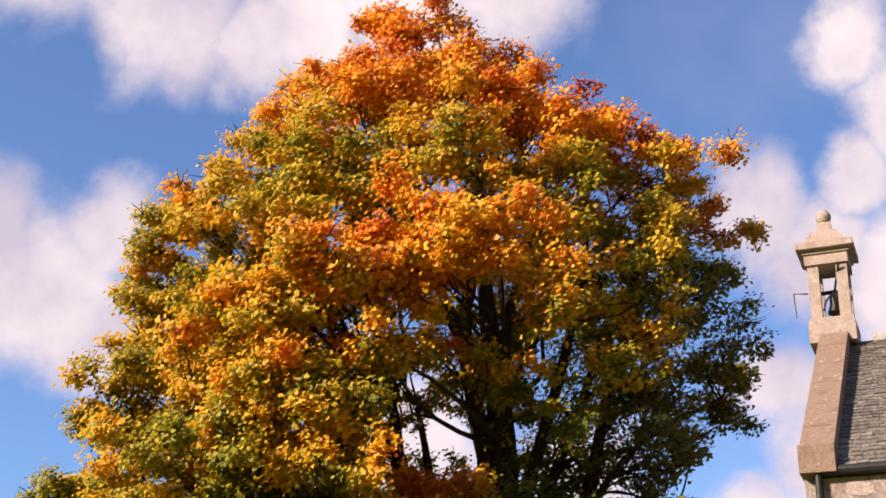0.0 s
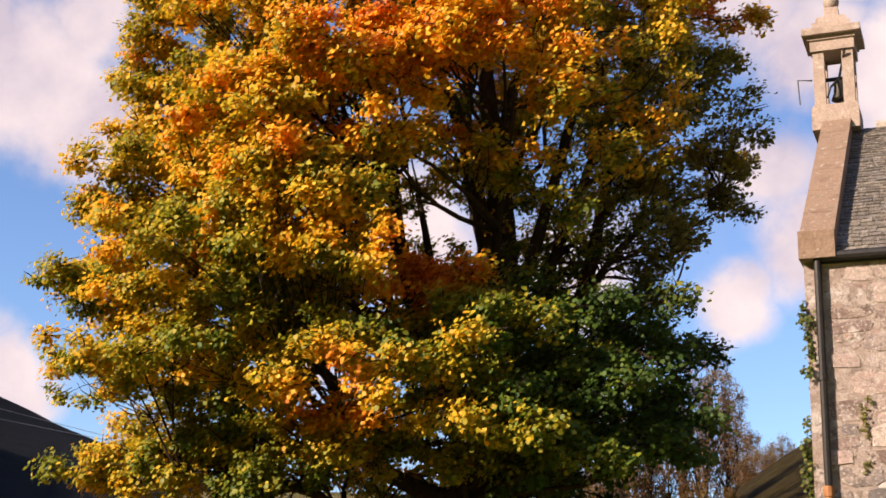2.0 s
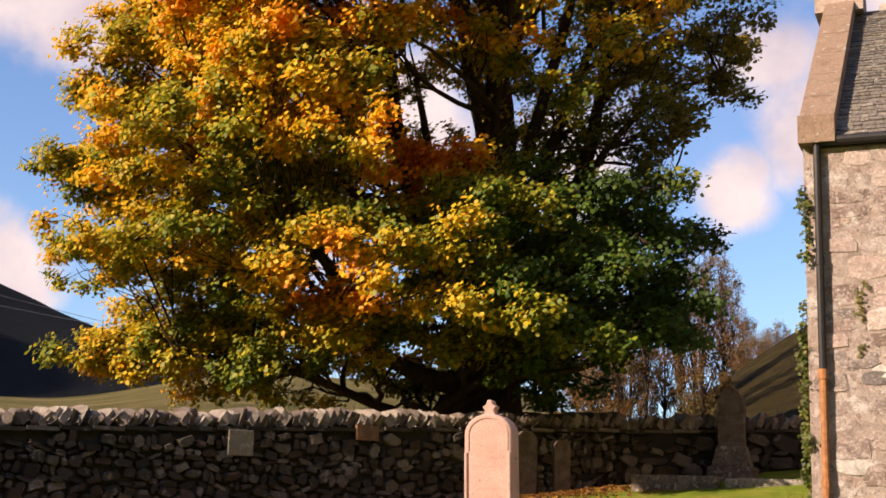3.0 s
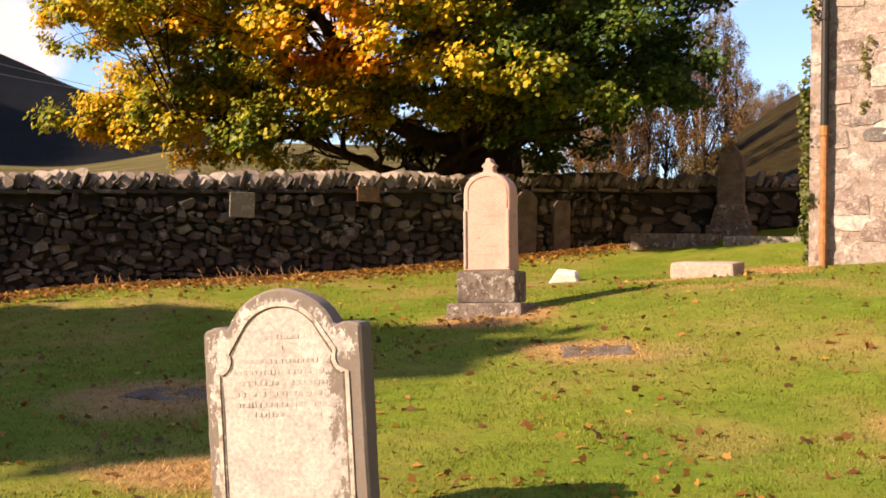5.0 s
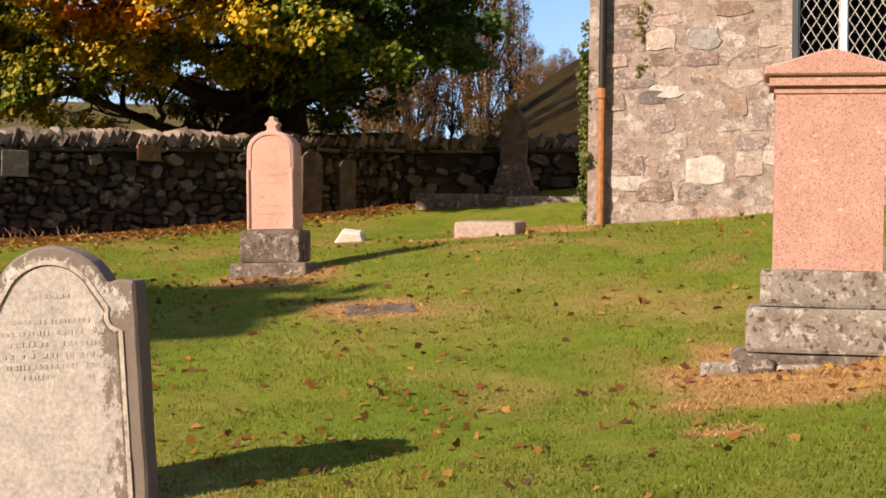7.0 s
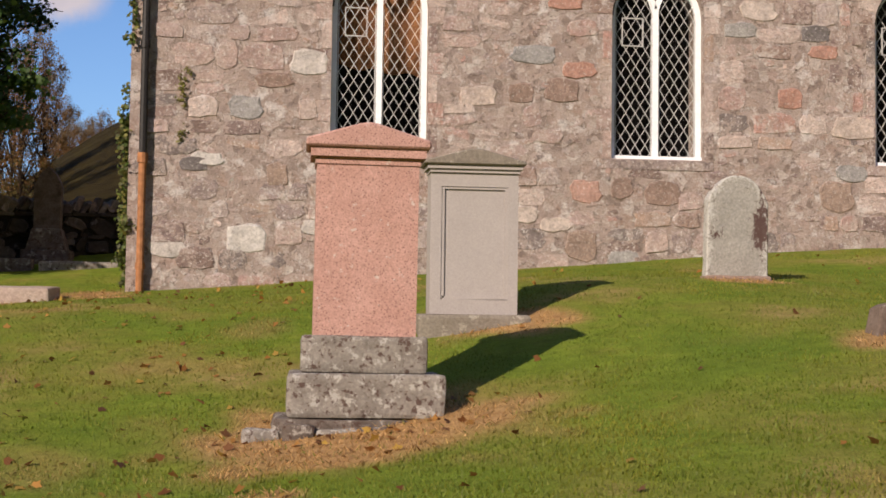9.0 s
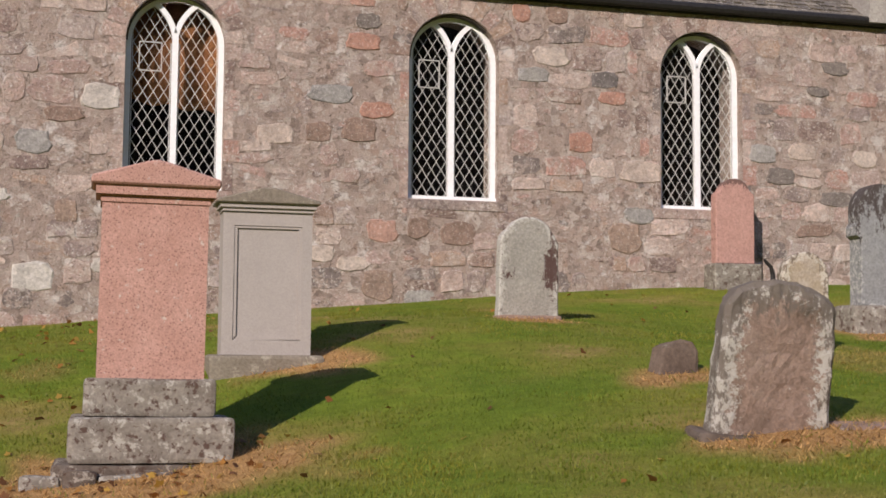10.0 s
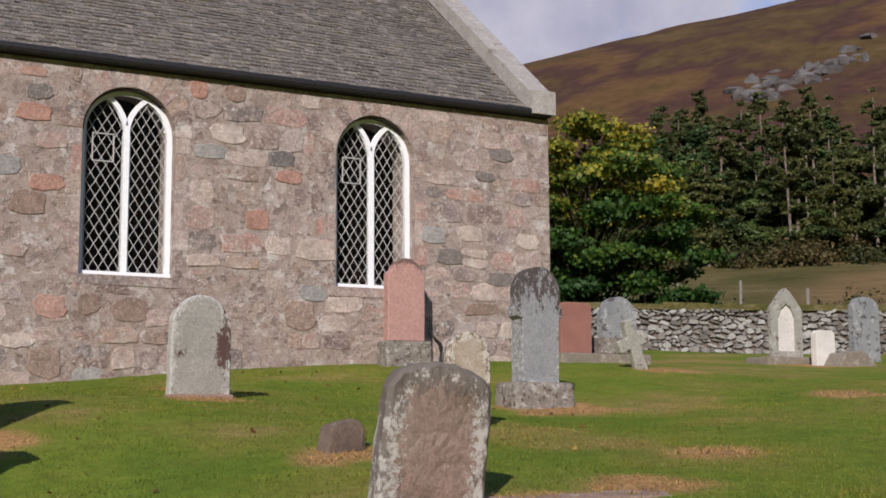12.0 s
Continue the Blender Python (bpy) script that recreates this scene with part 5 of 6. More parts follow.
part("footing", block(-0.46, 0.52, -0.10, 0.26, -0.2, 0.045, 0.03, 14, 0.03, 0.02, 4), sunk_stone, g, "rough sunken footing stone")

# tall blue-grey stone with ears
g = headstone("headstone", "tall blue-grey headstone with dark stained arched head on a grey base", pose(8.07, 12.6, 1.68, 0, 0.5, 0) @ Matrix.Diagonal((0.86, 1, 1, 1)))
part("base", block(-0.46, 0.46, 0.0, 0.50, -0.15, 0.42, 0.05, 12, 0.012, 0.02), mossy_base, g)
out = [(-0.28, 0.42), (0.28, 0.42), (0.28, 1.12), (0.335, 1.15), (0.335, 1.24), (0.30, 1.29), (0.30, 1.46)] + arc(0, 1.42, 0.30, 8, 172, 12, 0.29) + [(-0.30, 1.46), (-0.30, 1.29), (-0.335, 1.24), (-0.335, 1.15), (-0.28, 1.12)]
bm = crusted(out, 0.12, 0.34, 0.015, 8, 0.004, lambda x, z: 0.62 * ease(z + 0.25 * noise.noise((x * 11, 0, 3)), 0.95, 1.55))
part("slab", bm, blue_face, g)

# the row by the church's far corner
g = headstone("headstone", "plain red granite headstone on a low base", pose(11.28, 16.7, 2.40))
part("base", block(-0.33, 0.33, 0.0, 0.4, -0.2, 0.33, 0.02, 3), cap_grey, g)
part("slab", worn_edges(slab([(-0.275, 0.33), (0.275, 0.33), (0.275, 1.04), (0.20, 1.09), (-0.20, 1.09), (-0.275, 1.04)], 0.1, 0.28), 0.01), red_stone, g)
g = headstone("headstone", "grey round-headed headstone on a wide stepped base", pose(12.30, 17.0, 2.45))
part("base", block(-0.50, 0.50, 0.0, 0.5, -0.2, 0.30, 0.03, 3), cap_grey, g)
part("upper_base", block(-0.40, 0.40, 0.07, 0.42, 0.30, 0.56, 0.02, 3), mossy_base, g)
part("slab", worn_edges(slab([(-0.32, 0.56), (0.32, 0.56), (0.32, 0.95)] + arc(0, 0.95, 0.29, 10, 170, 10, 0.25) + [(-0.32, 0.95)], 0.12, 0.28), 0.01), blue_grey, g)
g = headstone("stone_cross", "small pale stone cross leaning to one side", pose(11.60, 15.5, 2.22, 0, -20, 0) @ Matrix.Diagonal((1.2, 1.0, 1.3, 1)))
bm = slab([(-0.10, -0.1), (0.10, -0.1), (0.07, 0.42), (0.22, 0.42), (0.22, 0.55), (0.07, 0.55), (0.06, 0.74), (-0.06, 0.74), (-0.07, 0.55), (-0.22, 0.55), (-0.22, 0.42), (-0.07, 0.42)], 0.0, 0.11)
part("cross", worn_edges(bm, 0.012, 3, 1, 0.006), grey_lichen, g)
g = headstone("gabled_headstone", "tall grey gabled headstone with a white marble panel", pose(16.33, 17.7, 2.50))
part("base", block(-0.55, 0.55, 0.0, 0.6, -0.25, 0.34, 0.03, 3), cap_grey, g)
bm = pierced_wall([(-0.35, 0.34), (0.35, 0.34), (0.35, 1.18), (0.10, 1.48), (0.0, 1.54), (-0.10, 1.48), (-0.35, 1.18)], [[(-0.20, 0.44), (0.20, 0.44), (0.20, 1.02), (0.12, 1.18), (0.0, 1.27), (-0.12, 1.18), (-0.20, 1.02)]], 0.12, 0.20)
part("slab", bm, grey_lichen, g)
bm = slab([(-0.21, 0.43), (0.21, 0.43), (0.21, 1.02), (0.12, 1.19), (0.0, 1.28), (-0.12, 1.19), (-0.21, 1.02)], 0.165, 0.30)
part("panel", bm, white_stone, g, "white marble panel")
g = headstone("headstone", "small white marble upright headstone", pose(16.62, 17.2, 2.42))
part("slab", worn_edges(slab([(-0.22, -0.1), (0.22, -0.1), (0.21, 0.80), (0.15, 0.85), (-0.15, 0.85), (-0.21, 0.80)], 0.0, 0.14), 0.012), white_stone, g)
g = headstone("headstone", "tall blue-grey slate headstone with rounded head", pose(18.2, 17.8, 2.55))
part("slab", worn_edges(slab([(-0.31, -0.2), (0.31, -0.2), (0.31, 1.28)] + arc(0, 1.25, 0.28, 10, 170, 8, 0.17) + [(-0.31, 1.28)], 0.0, 0.14), 0.012), blue_grey, g)
g = headstone("coped_stone", "grey coped grave stone with sloping dark side", pose(17.0, 16.8, 2.30))
part("slab", worn_edges(slab([(-0.5, -0.15), (0.5, -0.15), (0.46, 0.30), (0.1, 0.62), (-0.30, 0.58), (-0.46, 0.35)], 0.0, 0.445), 0.02, 2, 1, 0.01), cap_grey, g)

# dark tablets set against the west wall near the corner
for u, w, h in ((10.70, 0.36, 0.95), (11.35, 0.30, 0.80)):
    g = headstone("wall_tablet", "dark upright grave tablet set against the boundary wall", west_wall.matrix_basis @ pose(u, -0.13, 1.93 + 0.08 * (u - 10.7)))
    part("slab", worn_edges(slab([(-w / 2, -0.2), (w / 2, -0.2), (w / 2, h - 0.08), (w / 4, h), (-w / 4, h), (-w / 2, h - 0.08)], 0.0, 0.09), 0.01), sunk_stone, g)

# shaded stone by the back wall, its shade put into dark stone colours, with kerbs
g = headstone("gothic_headstone", "pointed headstone on a stepped base, darkened in colour for the deep shade", pose(-3.77, 20.7, 2.15))
part("base", block(-0.36, 0.36, 0.0, 0.5, -0.2, 0.30, 0.03, 3), dark_base, g)
part("upper_base", worn_edges(slab([(-0.30, 0.30), (0.30, 0.30), (0.21, 0.62), (-0.21, 0.62)], 0.06, 0.40), 0.015), dark_base, g)
part("slab", worn_edges(slab([(-0.20, 0.62), (0.20, 0.62), (0.20, 1.28), (0.12, 1.44), (0.0, 1.56), (-0.12, 1.44), (-0.20, 1.28)], 0.12, 0.30), 0.012), sunk_stone, g)
g = thing("grave_kerb", "low rough stone grave kerb in the shade", "kerb", pose(-3.9, 19.9, 2.08))
part("kerb_stone", block(-1.2, 0.1, 0.0, 0.22, -0.15, 0.20, 0.03, 5, 0.02), dark_base, g)
part("kerb_stone", block(0.2, 1.35, -0.1, 0.25, -0.15, 0.16, 0.04, 8, 0.03), mossy_base, g)

# flat stones
def lie(x, y, lift=0.0, turn=0.0):
    """A pose on the ground at its slope."""
    dx, dy = (ground(x + 0.4, y) - ground(x - 0.4, y)) / 0.8, (ground(x, y + 0.4) - ground(x, y - 0.4)) / 0.8
    tilt = Vector((0, 0, 1)).rotation_difference(Vector((-dx, -dy, 1)).normalized()).to_matrix().to_4x4()
    return Matrix.Translation((x, y, ground(x, y) + lift)) @ tilt @ pose(0, 0, 0, 0, 0, turn)


g = headstone("table_slab", "low flat sandstone grave slab on the grass", pose(-3.17, 15.7, 1.66, 3, 0, 0))
part("slab", block(-0.37, 0.37, 0.0, 0.75, -0.12, 0.11, 0.03, 4, 0.012), sandstone, g)
g = headstone("broken_marble", "broken piece of white marble lying on the grass", pose(-4.97, 16.2, 1.50, 10, 4, 12))
part("slab", worn_edges(slab([(-0.22, -0.03), (0.20, -0.05), (0.12, 0.13), (-0.13, 0.14)], 0.0, 0.28), 0.02, 3, 1, 0.01), white_stone, g)
g = headstone("ledger_stone", "sunken flat ledger stone ringed by dry grass", lie(-2.95, 10.5, -0.02, 20))
part("slab", block(-0.36, 0.32, -0.32, 0.26, -0.1, 0.03, 0.05, 4, 0.03, 0.06, 4), sunk_stone, g)
g = headstone("ledger_stone", "sunken flat ledger stone in dead grass", lie(-5.6, 8.45, -0.02, -8))
part("slab", block(-0.40, 0.36, -0.28, 0.28, -0.1, 0.025, 0.05, 6, 0.03, 0.06, 4), sunk_stone, g)

g = headstone("ledger_stone", "long worn reddish flat stone sunk in dead grass", lie(4.75, 7.0, -0.02, -14))
part("slab", block(-0.62, 0.62, -0.2, 0.2, -0.1, 0.025, 0.05, 9, 0.03, 0.05, 4), brown_slab, g)

# a bent iron hook beside the pink stone
bm = bmesh.new()
tube(bm, [(0, 0, -0.1), (0.0, 0, 0.16), (0.01, 0, 0.30), (-0.02, 0, 0.40), (-0.09, 0, 0.46), (-0.12, 0, 0.50)], [0.035, 0.035, 0.032, 0.028, 0.024, 0.012], 8)
tagged(part("iron_hook", bm, cast_iron, at=pose(8.72, 16.28, 2.36)), "bent black iron hook standing by a headstone base", "hook")

# a half-hidden stone behind the wide brown one
g = headstone("headstone", "pale yellow-lichened round-topped headstone half hidden behind another", pose(6.10, 10.8, ground(6.10, 10.8)))
top = 2.46 - ground(6.10, 10.8)
bm = crusted([(-0.225, -0.2), (0.225, -0.2), (0.225, top - 0.20)] + arc(0, top - 0.19, 0.215, 5, 175, 10, 0.19) + [(-0.225, top - 0.20)], 0.0, 0.12, 0.012, 15, 0.006)
part("slab", bm, ochre_face, g)

# ---- trees ----
LEAF = [(math.cos(radians(a)) * r, math.sin(radians(a)) * r) for a, r in ((90, 1.0), (58, 0.58), (22, 0.95), (-38, 0.62), (218, 0.62), (158, 0.95), (122, 0.58))]
TUFT = [(-0.2, -0.5), (0.3, -0.4), (0.45, 0.2), (0.05, 0.65), (-0.35, 0.25)]
SPRAY = [(-0.45, -0.45), (0.45, -0.4), (0.0, 0.8)]


PETAL = [(math.cos(radians(a)) * r, math.sin(radians(a)) * r) for a, r in ((90, 1.0), (18, 0.80), (-48, 0.62), (228, 0.62), (162, 0.80))]


def leaf_mesh(name, places, ways, sizes, tints, outline=LEAF, mat=None, seed=1):
    """Leaves of one outline, each with its own place, way, size and colour."""
    rng = np.random.default_rng(seed)
    n, k = len(places), len(outline)
    places, ways, sizes, tints = np.asarray(places), np.asarray(ways), np.asarray(sizes), np.asarray(tints)
    up = ways / np.linalg.norm(ways, axis=1, keepdims=True)
    a = np.cross(up, rng.normal(size=(n, 3)))
    a /= np.linalg.norm(a, axis=1, keepdims=True)
    b = np.cross(up, a)
    o = np.array(outline)
    fold = np.abs(o[:, 0]) * 0.35
    v = places[:, None] + sizes[:, None, None] * (o[None, :, :1] * a[:, None] + o[None, :, 1:] * b[:, None] - fold[None, :, None] * up[:, None])
    me = bpy.data.meshes.new(name)
    me.vertices.add(n * k)
    me.vertices.foreach_set("co", v.astype(np.float32).ravel())
    me.loops.add(n * k)
    me.loops.foreach_set("vertex_index", np.arange(n * k, dtype=np.int32))
    me.polygons.add(n)
    me.polygons.foreach_set("loop_start", np.arange(0, n * k, k, dtype=np.int32))
    me.update(calc_edges=True)
    layer = me.color_attributes.new("tint", "FLOAT_COLOR", "POINT")
    layer.data.foreach_set("color", np.repeat(np.c_[tints, np.ones(n)], k, axis=0).astype(np.float32).ravel())
    me.materials.append(mat or leafy)
    return me


def bent(a, b, rng, sag=0.12, n=6):
    """Points of a limb that wanders from a to b."""
    a, b = Vector(a), Vector(b)
    length, out = (b - a).length, []
    w1, w2 = Vector([rng.uniform(-1, 1) for _ in range(3)]), Vector([rng.uniform(-1, 1) for _ in range(3)])
    for i in range(n + 1):
        u = i / n
        out.append(a.lerp(b, u) + (w1 * math.sin(math.pi * u) + w2 * math.sin(2 * math.pi * u) * 0.6) * sag * length)
    return out


def spread(rng, clumps, per, size):
    """Leaves over the shells of clumps (centre, radius, flatness): places, outward ways and sizes."""
    places, ways, sizes, owner = [], [], [], []
    for i, (c, r, flat) in enumerate(clumps):
        n = int(per * r * r)
        d = rng.normal(size=(n, 3))
        d /= np.linalg.norm(d, axis=1, keepdims=True)
        # many small sprays make the outline uneven
        sprays = rng.normal(size=(14, 3))
        sprays /= np.linalg.norm(sprays, axis=1, keepdims=True)
        s = sprays[rng.integers(0, 14, n)]
        q = 0.55 * s + 0.45 * d * rng.random((n, 1)) ** 0.4
        reach = 0.45 + 0.75 * rng.random((n, 1)) ** 0.6
        p = np.array(c) + q * reach * r * np.array([1, 1, flat])
        places.append(p)
        ways.append(q * 0.8 + np.array([0, 0, 0.45]) + rng.normal(size=(n, 3)) * 0.55)
        sizes.append(size * rng.uniform(0.65, 1.25, n))
        owner.append(np.full(n, i))
    return np.concatenate(places), np.concatenate(ways), np.concatenate(sizes), np.concatenate(owner)


TX, TY = -8.05, 21.5
RIGHTWARD, NEARWARD = Vector((0.937, 0.350, 0)), Vector((0.350, -0.937, 0))
LEFT_REACH = ((3.2, 6.4), (4.1, 6.3), (4.9, 7.3), (5.6, 7.7), (7.2, 7.8), (8.2, 7.2), (10.0, 7.0), (12.2, 6.8), (13.7, 5.1), (15.3, 3.7), (16.6, 2.5), (17.6, 1.3), (18.2, 0.5))
RIGHT_REACH = ((3.2, 2.0), (4.7, 2.8), (5.3, 3.9), (5.9, 4.1), (7.2, 3.5), (8.6, 3.9), (9.3, 5.0), (10.2, 4.7), (11.6, 4.7), (13.1, 4.5), (14.4, 3.2), (15.6, 1.8), (16.8, 1.1), (18.2, 0.5))


def reach(z, a):
    """How far the crown reaches from its axis, at a height and an angle from rightward."""
    l, r = np.interp(z, *zip(*LEFT_REACH)), np.interp(z, *zip(*RIGHT_REACH))
    k = 0.5 + 0.5 * math.cos(a)
    return l * (1 - k) + r * k


def crown_axis(z):
    """The middle of the great crown at a height: its head leans to one side."""
    return Vector((TX, TY, z)) - RIGHTWARD * 0.95 * ease(z, 11.5, 17.0)


def rise(v, a, b):
    """A smooth step from 0 at a to 1 at b, over an array."""
    v = np.clip((v - a) / (b - a), 0.0, 1.0)
    return v * v * (3 - 2 * v)


def hump(z, u, z0, u0, dz, du):
    return np.exp(-((z - z0) / dz) ** 2 - ((u - u0) / du) ** 2)


def great_tree():
    """Boughs stand on the crown's shell with gaps between them; each carries a plate of leafy clumps."""
    rng, rnd = np.random.default_rng(12), random.Random(12)
    base = Vector((TX, TY, ground(TX, TY) - 0.3))
    tree = thing("maple_tree", "great maple in autumn, orange and yellow crown turning green low down", "tree", pose(0, 0, 0))

    def at(u, z, near):
        return Vector((TX, TY, z)) + RIGHTWARD * u + NEARWARD * near

    def front(u, z):
        """How far the crown comes forward at that place across it."""
        angles = [0.15 + 0.03 * i for i in range(95)]
        a = min(angles, key=lambda v: abs(reach(z, v) * math.cos(v) + (crown_axis(z) - Vector((TX, TY, z))).dot(RIGHTWARD) - u))
        return 0.85 * reach(z, a) * math.sin(a)

    boughs, tries = [], 0
    while len(boughs) < 225 and tries < 60000:
        tries += 1
        z, a = rnd.uniform(3.6, 17.2), rnd.uniform(-math.pi, math.pi)
        if math.sin(a) < -0.3 and rnd.random() < 0.82:
            continue
        r = rnd.uniform(0.75, 1.3) * (0.72 if z > 16 else 1.0)
        q = rnd.uniform(0.30, 1.0) ** 0.4
        rad = max(0.0, reach(z, a) * q - r * 0.62 - 0.25)
        c = crown_axis(z) + RIGHTWARD * math.cos(a) * rad + NEARWARD * math.sin(a) * rad * 0.85
        u = (c - Vector((TX, TY, 0))).dot(RIGHTWARD)
        if u > 0.8 and z < 13.0 and rnd.random() < 0.45:
            continue  # the thin shady side
        if -2.9 < u < 3.4 and 6.5 < z < 9.9 and rnd.random() < 0.74:
            continue  # the open heart of the crown, where the stems show
        if -1.4 < u < 1.4 and z < 6.6 and math.sin(a) > -0.3 and rnd.random() < 0.45:
            continue  # the trunk and its fork
        if c.z - r * 0.5 < 3.2 or (q < 0.6 and z < 6.0):
            continue
        if all((c - o[0]).length > 0.53 * (r + o[1]) for o in boughs):
            boughs.append((c, r))
    # the sunny middle bough, and the low ones that sweep out over the wall
    for i in range(18):
        u = -3.7 + 4.8 * i / 17
        z = 10.2 - 0.13 * (u + 0.9) ** 2 + rnd.uniform(-0.8, 0.35)
        boughs.append((at(u, z, front(u, z) + rnd.uniform(-0.35, 0.25)), rnd.uniform(0.55, 0.85)))
    for i in range(10):
        boughs.append((at(-6.5 + 0.46 * i, 3.75 + 0.05 * i + rnd.uniform(-0.1, 0.45), 0.4 + 0.24 * i), rnd.uniform(0.55, 0.75)))
    for i in range(16):
        u, z = rnd.uniform(-4.8, -1.2), rnd.uniform(6.8, 8.9)
        boughs.append((at(u, z, front(u, z) + rnd.uniform(-0.5, 0.1)), rnd.uniform(0.5, 0.75)))
    for i in range(12):
        z = 7.0 + 0.52 * i
        boughs.append((at(-float(np.interp(z, *zip(*LEFT_REACH))) + rnd.uniform(0.9, 1.4) - 0.95 * ease(z, 11.5, 17.0), z, rnd.uniform(-0.4, 2.2)), rnd.uniform(0.6, 0.9)))
    for u, z, near in ((-0.6, 4.6, 4.8), (-1.4, 5.0, 5.1), (0.2, 4.2, 4.4), (1.0, 3.9, 4.0), (-2.0, 5.4, 5.2), (0.4, 4.7, 4.2), (1.2, 4.4, 3.8), (2.0, 4.1, 3.3), (2.7, 4.3, 2.8), (1.6, 5.1, 3.9), (-0.4, 5.3, 4.6), (3.0, 5.0, 2.6), (0.3, 5.7, 4.4), (2.3, 5.8, 3.0), (4.2, 9.3, 0.0), (4.3, 10.5, 0.5), (3.6, 11.3, 0.9), (4.1, 12.6, 0.3), (-3.0, 4.7, 2.6), (-1.9, 4.6, 3.0), (-1.2, 6.6, 3.2), (-0.6, 6.8, 2.9), (1.5, 4.4, 2.4), (2.4, 5.2, 1.6)):
        boughs.append((at(u, z, near), 0.72))
    fork = base + Vector((0.1, 0, 3.0))
    bm = bmesh.new()
    stem = [base, base + Vector((0.03, 0, 0.8)), base + Vector((0, 0, 1.8)), fork, fork + Vector((0.12, 0, 1.7)), fork + Vector((0.05, 0.1, 3.8)), fork + Vector((-0.25, 0, 6.4)), fork + Vector((-0.6, 0, 9.4))]
    tube(bm, stem, [0.95, 0.72, 0.62, 0.56, 0.36, 0.25, 0.16, 0.07], 14)
    part("trunk", bm, bark, tree, "thick dark trunk", smooth=True)
    limbs = [(p, r) for p, r in zip(stem[4:], (0.44, 0.32, 0.20, 0.09))]
    for u, near, z, r, low in ((-2.6, 0.6, 9.8, 0.26, -0.6), (-1.6, 1.0, 12.8, 0.26, 0.2), (-1.3, 0.8, 9.0, 0.24, -1.0), (0.9, 0.7, 12.6, 0.24, 0.6), (2.9, 0.3, 10.8, 0.22, 0.3), (-4.6, 1.0, 7.0, 0.20, -0.8), (0.2, -1.5, 11.5, 0.22, 0.4),
                               (-1.8, -1.6, 9.5, 0.2, -0.2), (-3.4, 1.5, 4.9, 0.24, -1.3), (-4.8, 1.9, 4.0, 0.15, -1.5), (3.2, -1.0, 7.6, 0.18, -0.3), (0.9, 2.4, 7.6, 0.18, -0.4), (-2.2, 3.0, 4.7, 0.15, -1.2), (-0.9, 0.2, 16.2, 0.20, 2.6),
                               (3.9, 0.8, 9.2, 0.16, -0.1), (1.7, -0.6, 14.2, 0.18, 1.2), (-3.8, 0.0, 11.8, 0.18, 0.0), (-5.6, 0.4, 9.2, 0.17, -0.3), (-2.2, 2.6, 10.6, 0.18, 0.1), (0.4, 3.0, 10.4, 0.17, 0.5), (3.4, 0.6, 12.8, 0.15, 1.0)):
        pts = bent(fork + Vector((0, 0, low)), at(u, z, near), rnd, 0.085, 9)
        radii = [0.82 * r * (1 - 0.76 * i / 9) for i in range(10)]
        bm = bmesh.new()
        tube(bm, pts, radii, 9)
        part("limb", bm, bark, tree, smooth=True)
        limbs += list(zip(pts, radii))[2:]
    clumps = []
    for c, r in boughs:
        near = min(limbs, key=lambda l: (l[0] - c).length + max(0.0, l[0].z - c.z + 0.5) * 1.8)
        pts = bent(near[0], c, rnd, 0.12, 7)
        w = min(near[1] * 0.75, 0.045 + 0.02 * (c - near[0]).length)
        bm = bmesh.new()
        tube(bm, pts, [w * (1 - 0.7 * i / 7) for i in range(8)], 6)
        out = (c - crown_axis(c.z)).normalized()
        for _ in range(int(3 + 5.5 * r * r)):
            d = Vector([rnd.gauss(0, 1) for _ in range(3)]).normalized() * rnd.uniform(0.35, 1.0) + out * 0.25 + Vector((0, 0, 0.18))
            k = c + Vector((d.x, d.y, d.z * 0.62)) * r
            clumps.append((k, rnd.uniform(0.34, 0.58), rnd.uniform(0.5, 0.8)))
            tube(bm, bent(pts[rnd.choice((4, 5, 6, 7))], k, rnd, 0.12, 4), [w * 0.4, w * 0.32, w * 0.26, w * 0.2, 0.006], 5)
            for _ in range(3):
                e = Vector([rnd.gauss(0, 1) for _ in range(3)]).normalized() * clumps[-1][1]
                tube(bm, bent(k, k + Vector((e.x, e.y, abs(e.z) * 0.6)), rnd, 0.1, 2), [0.012, 0.009, 0.004], 4)
        part("branch", bm, bark, tree)
    # small tufts of inner growth round the stems
    for _ in range(110):
        z, a, q = rnd.uniform(5.2, 13.0), rnd.uniform(-math.pi, math.pi), rnd.uniform(0.3, 3.0)
        clumps.append((crown_axis(z) + RIGHTWARD * (0.5 + math.cos(a) * q) + NEARWARD * (math.sin(a) * q - 0.6), rnd.uniform(0.25, 0.45), 0.7))
    p, w, s, owner = spread(rng, clumps, 1250, 0.052)
    w = w + 1.0 * np.array(to_sun)  # leaves turn to the light
    # autumn colours: red and orange at the head and on the middle bough, gold on the sunny side, green below and to the
    # shady side, where the crown's own shade is also put in as darker green
    q = p - np.array([TX, TY, 0])
    u, z, near = q @ np.array(RIGHTWARD), p[:, 2], q @ np.array(NEARWARD)
    mood = np.clip(rng.normal(size=len(clumps)), -1.3, 1.5)[owner]
    cap = (near > 2.2) & (z > 8.2)
    turn = 0.17 + 0.18 * mood + 0.16 * rng.normal(size=len(z)) + 0.62 * rise(z + 0.35 * np.minimum(u + 1.0, 0.0), 12.0, 14.2) + 0.30 * rise(u, 0.3, 2.2) * rise(z, 13.0, 14.2)
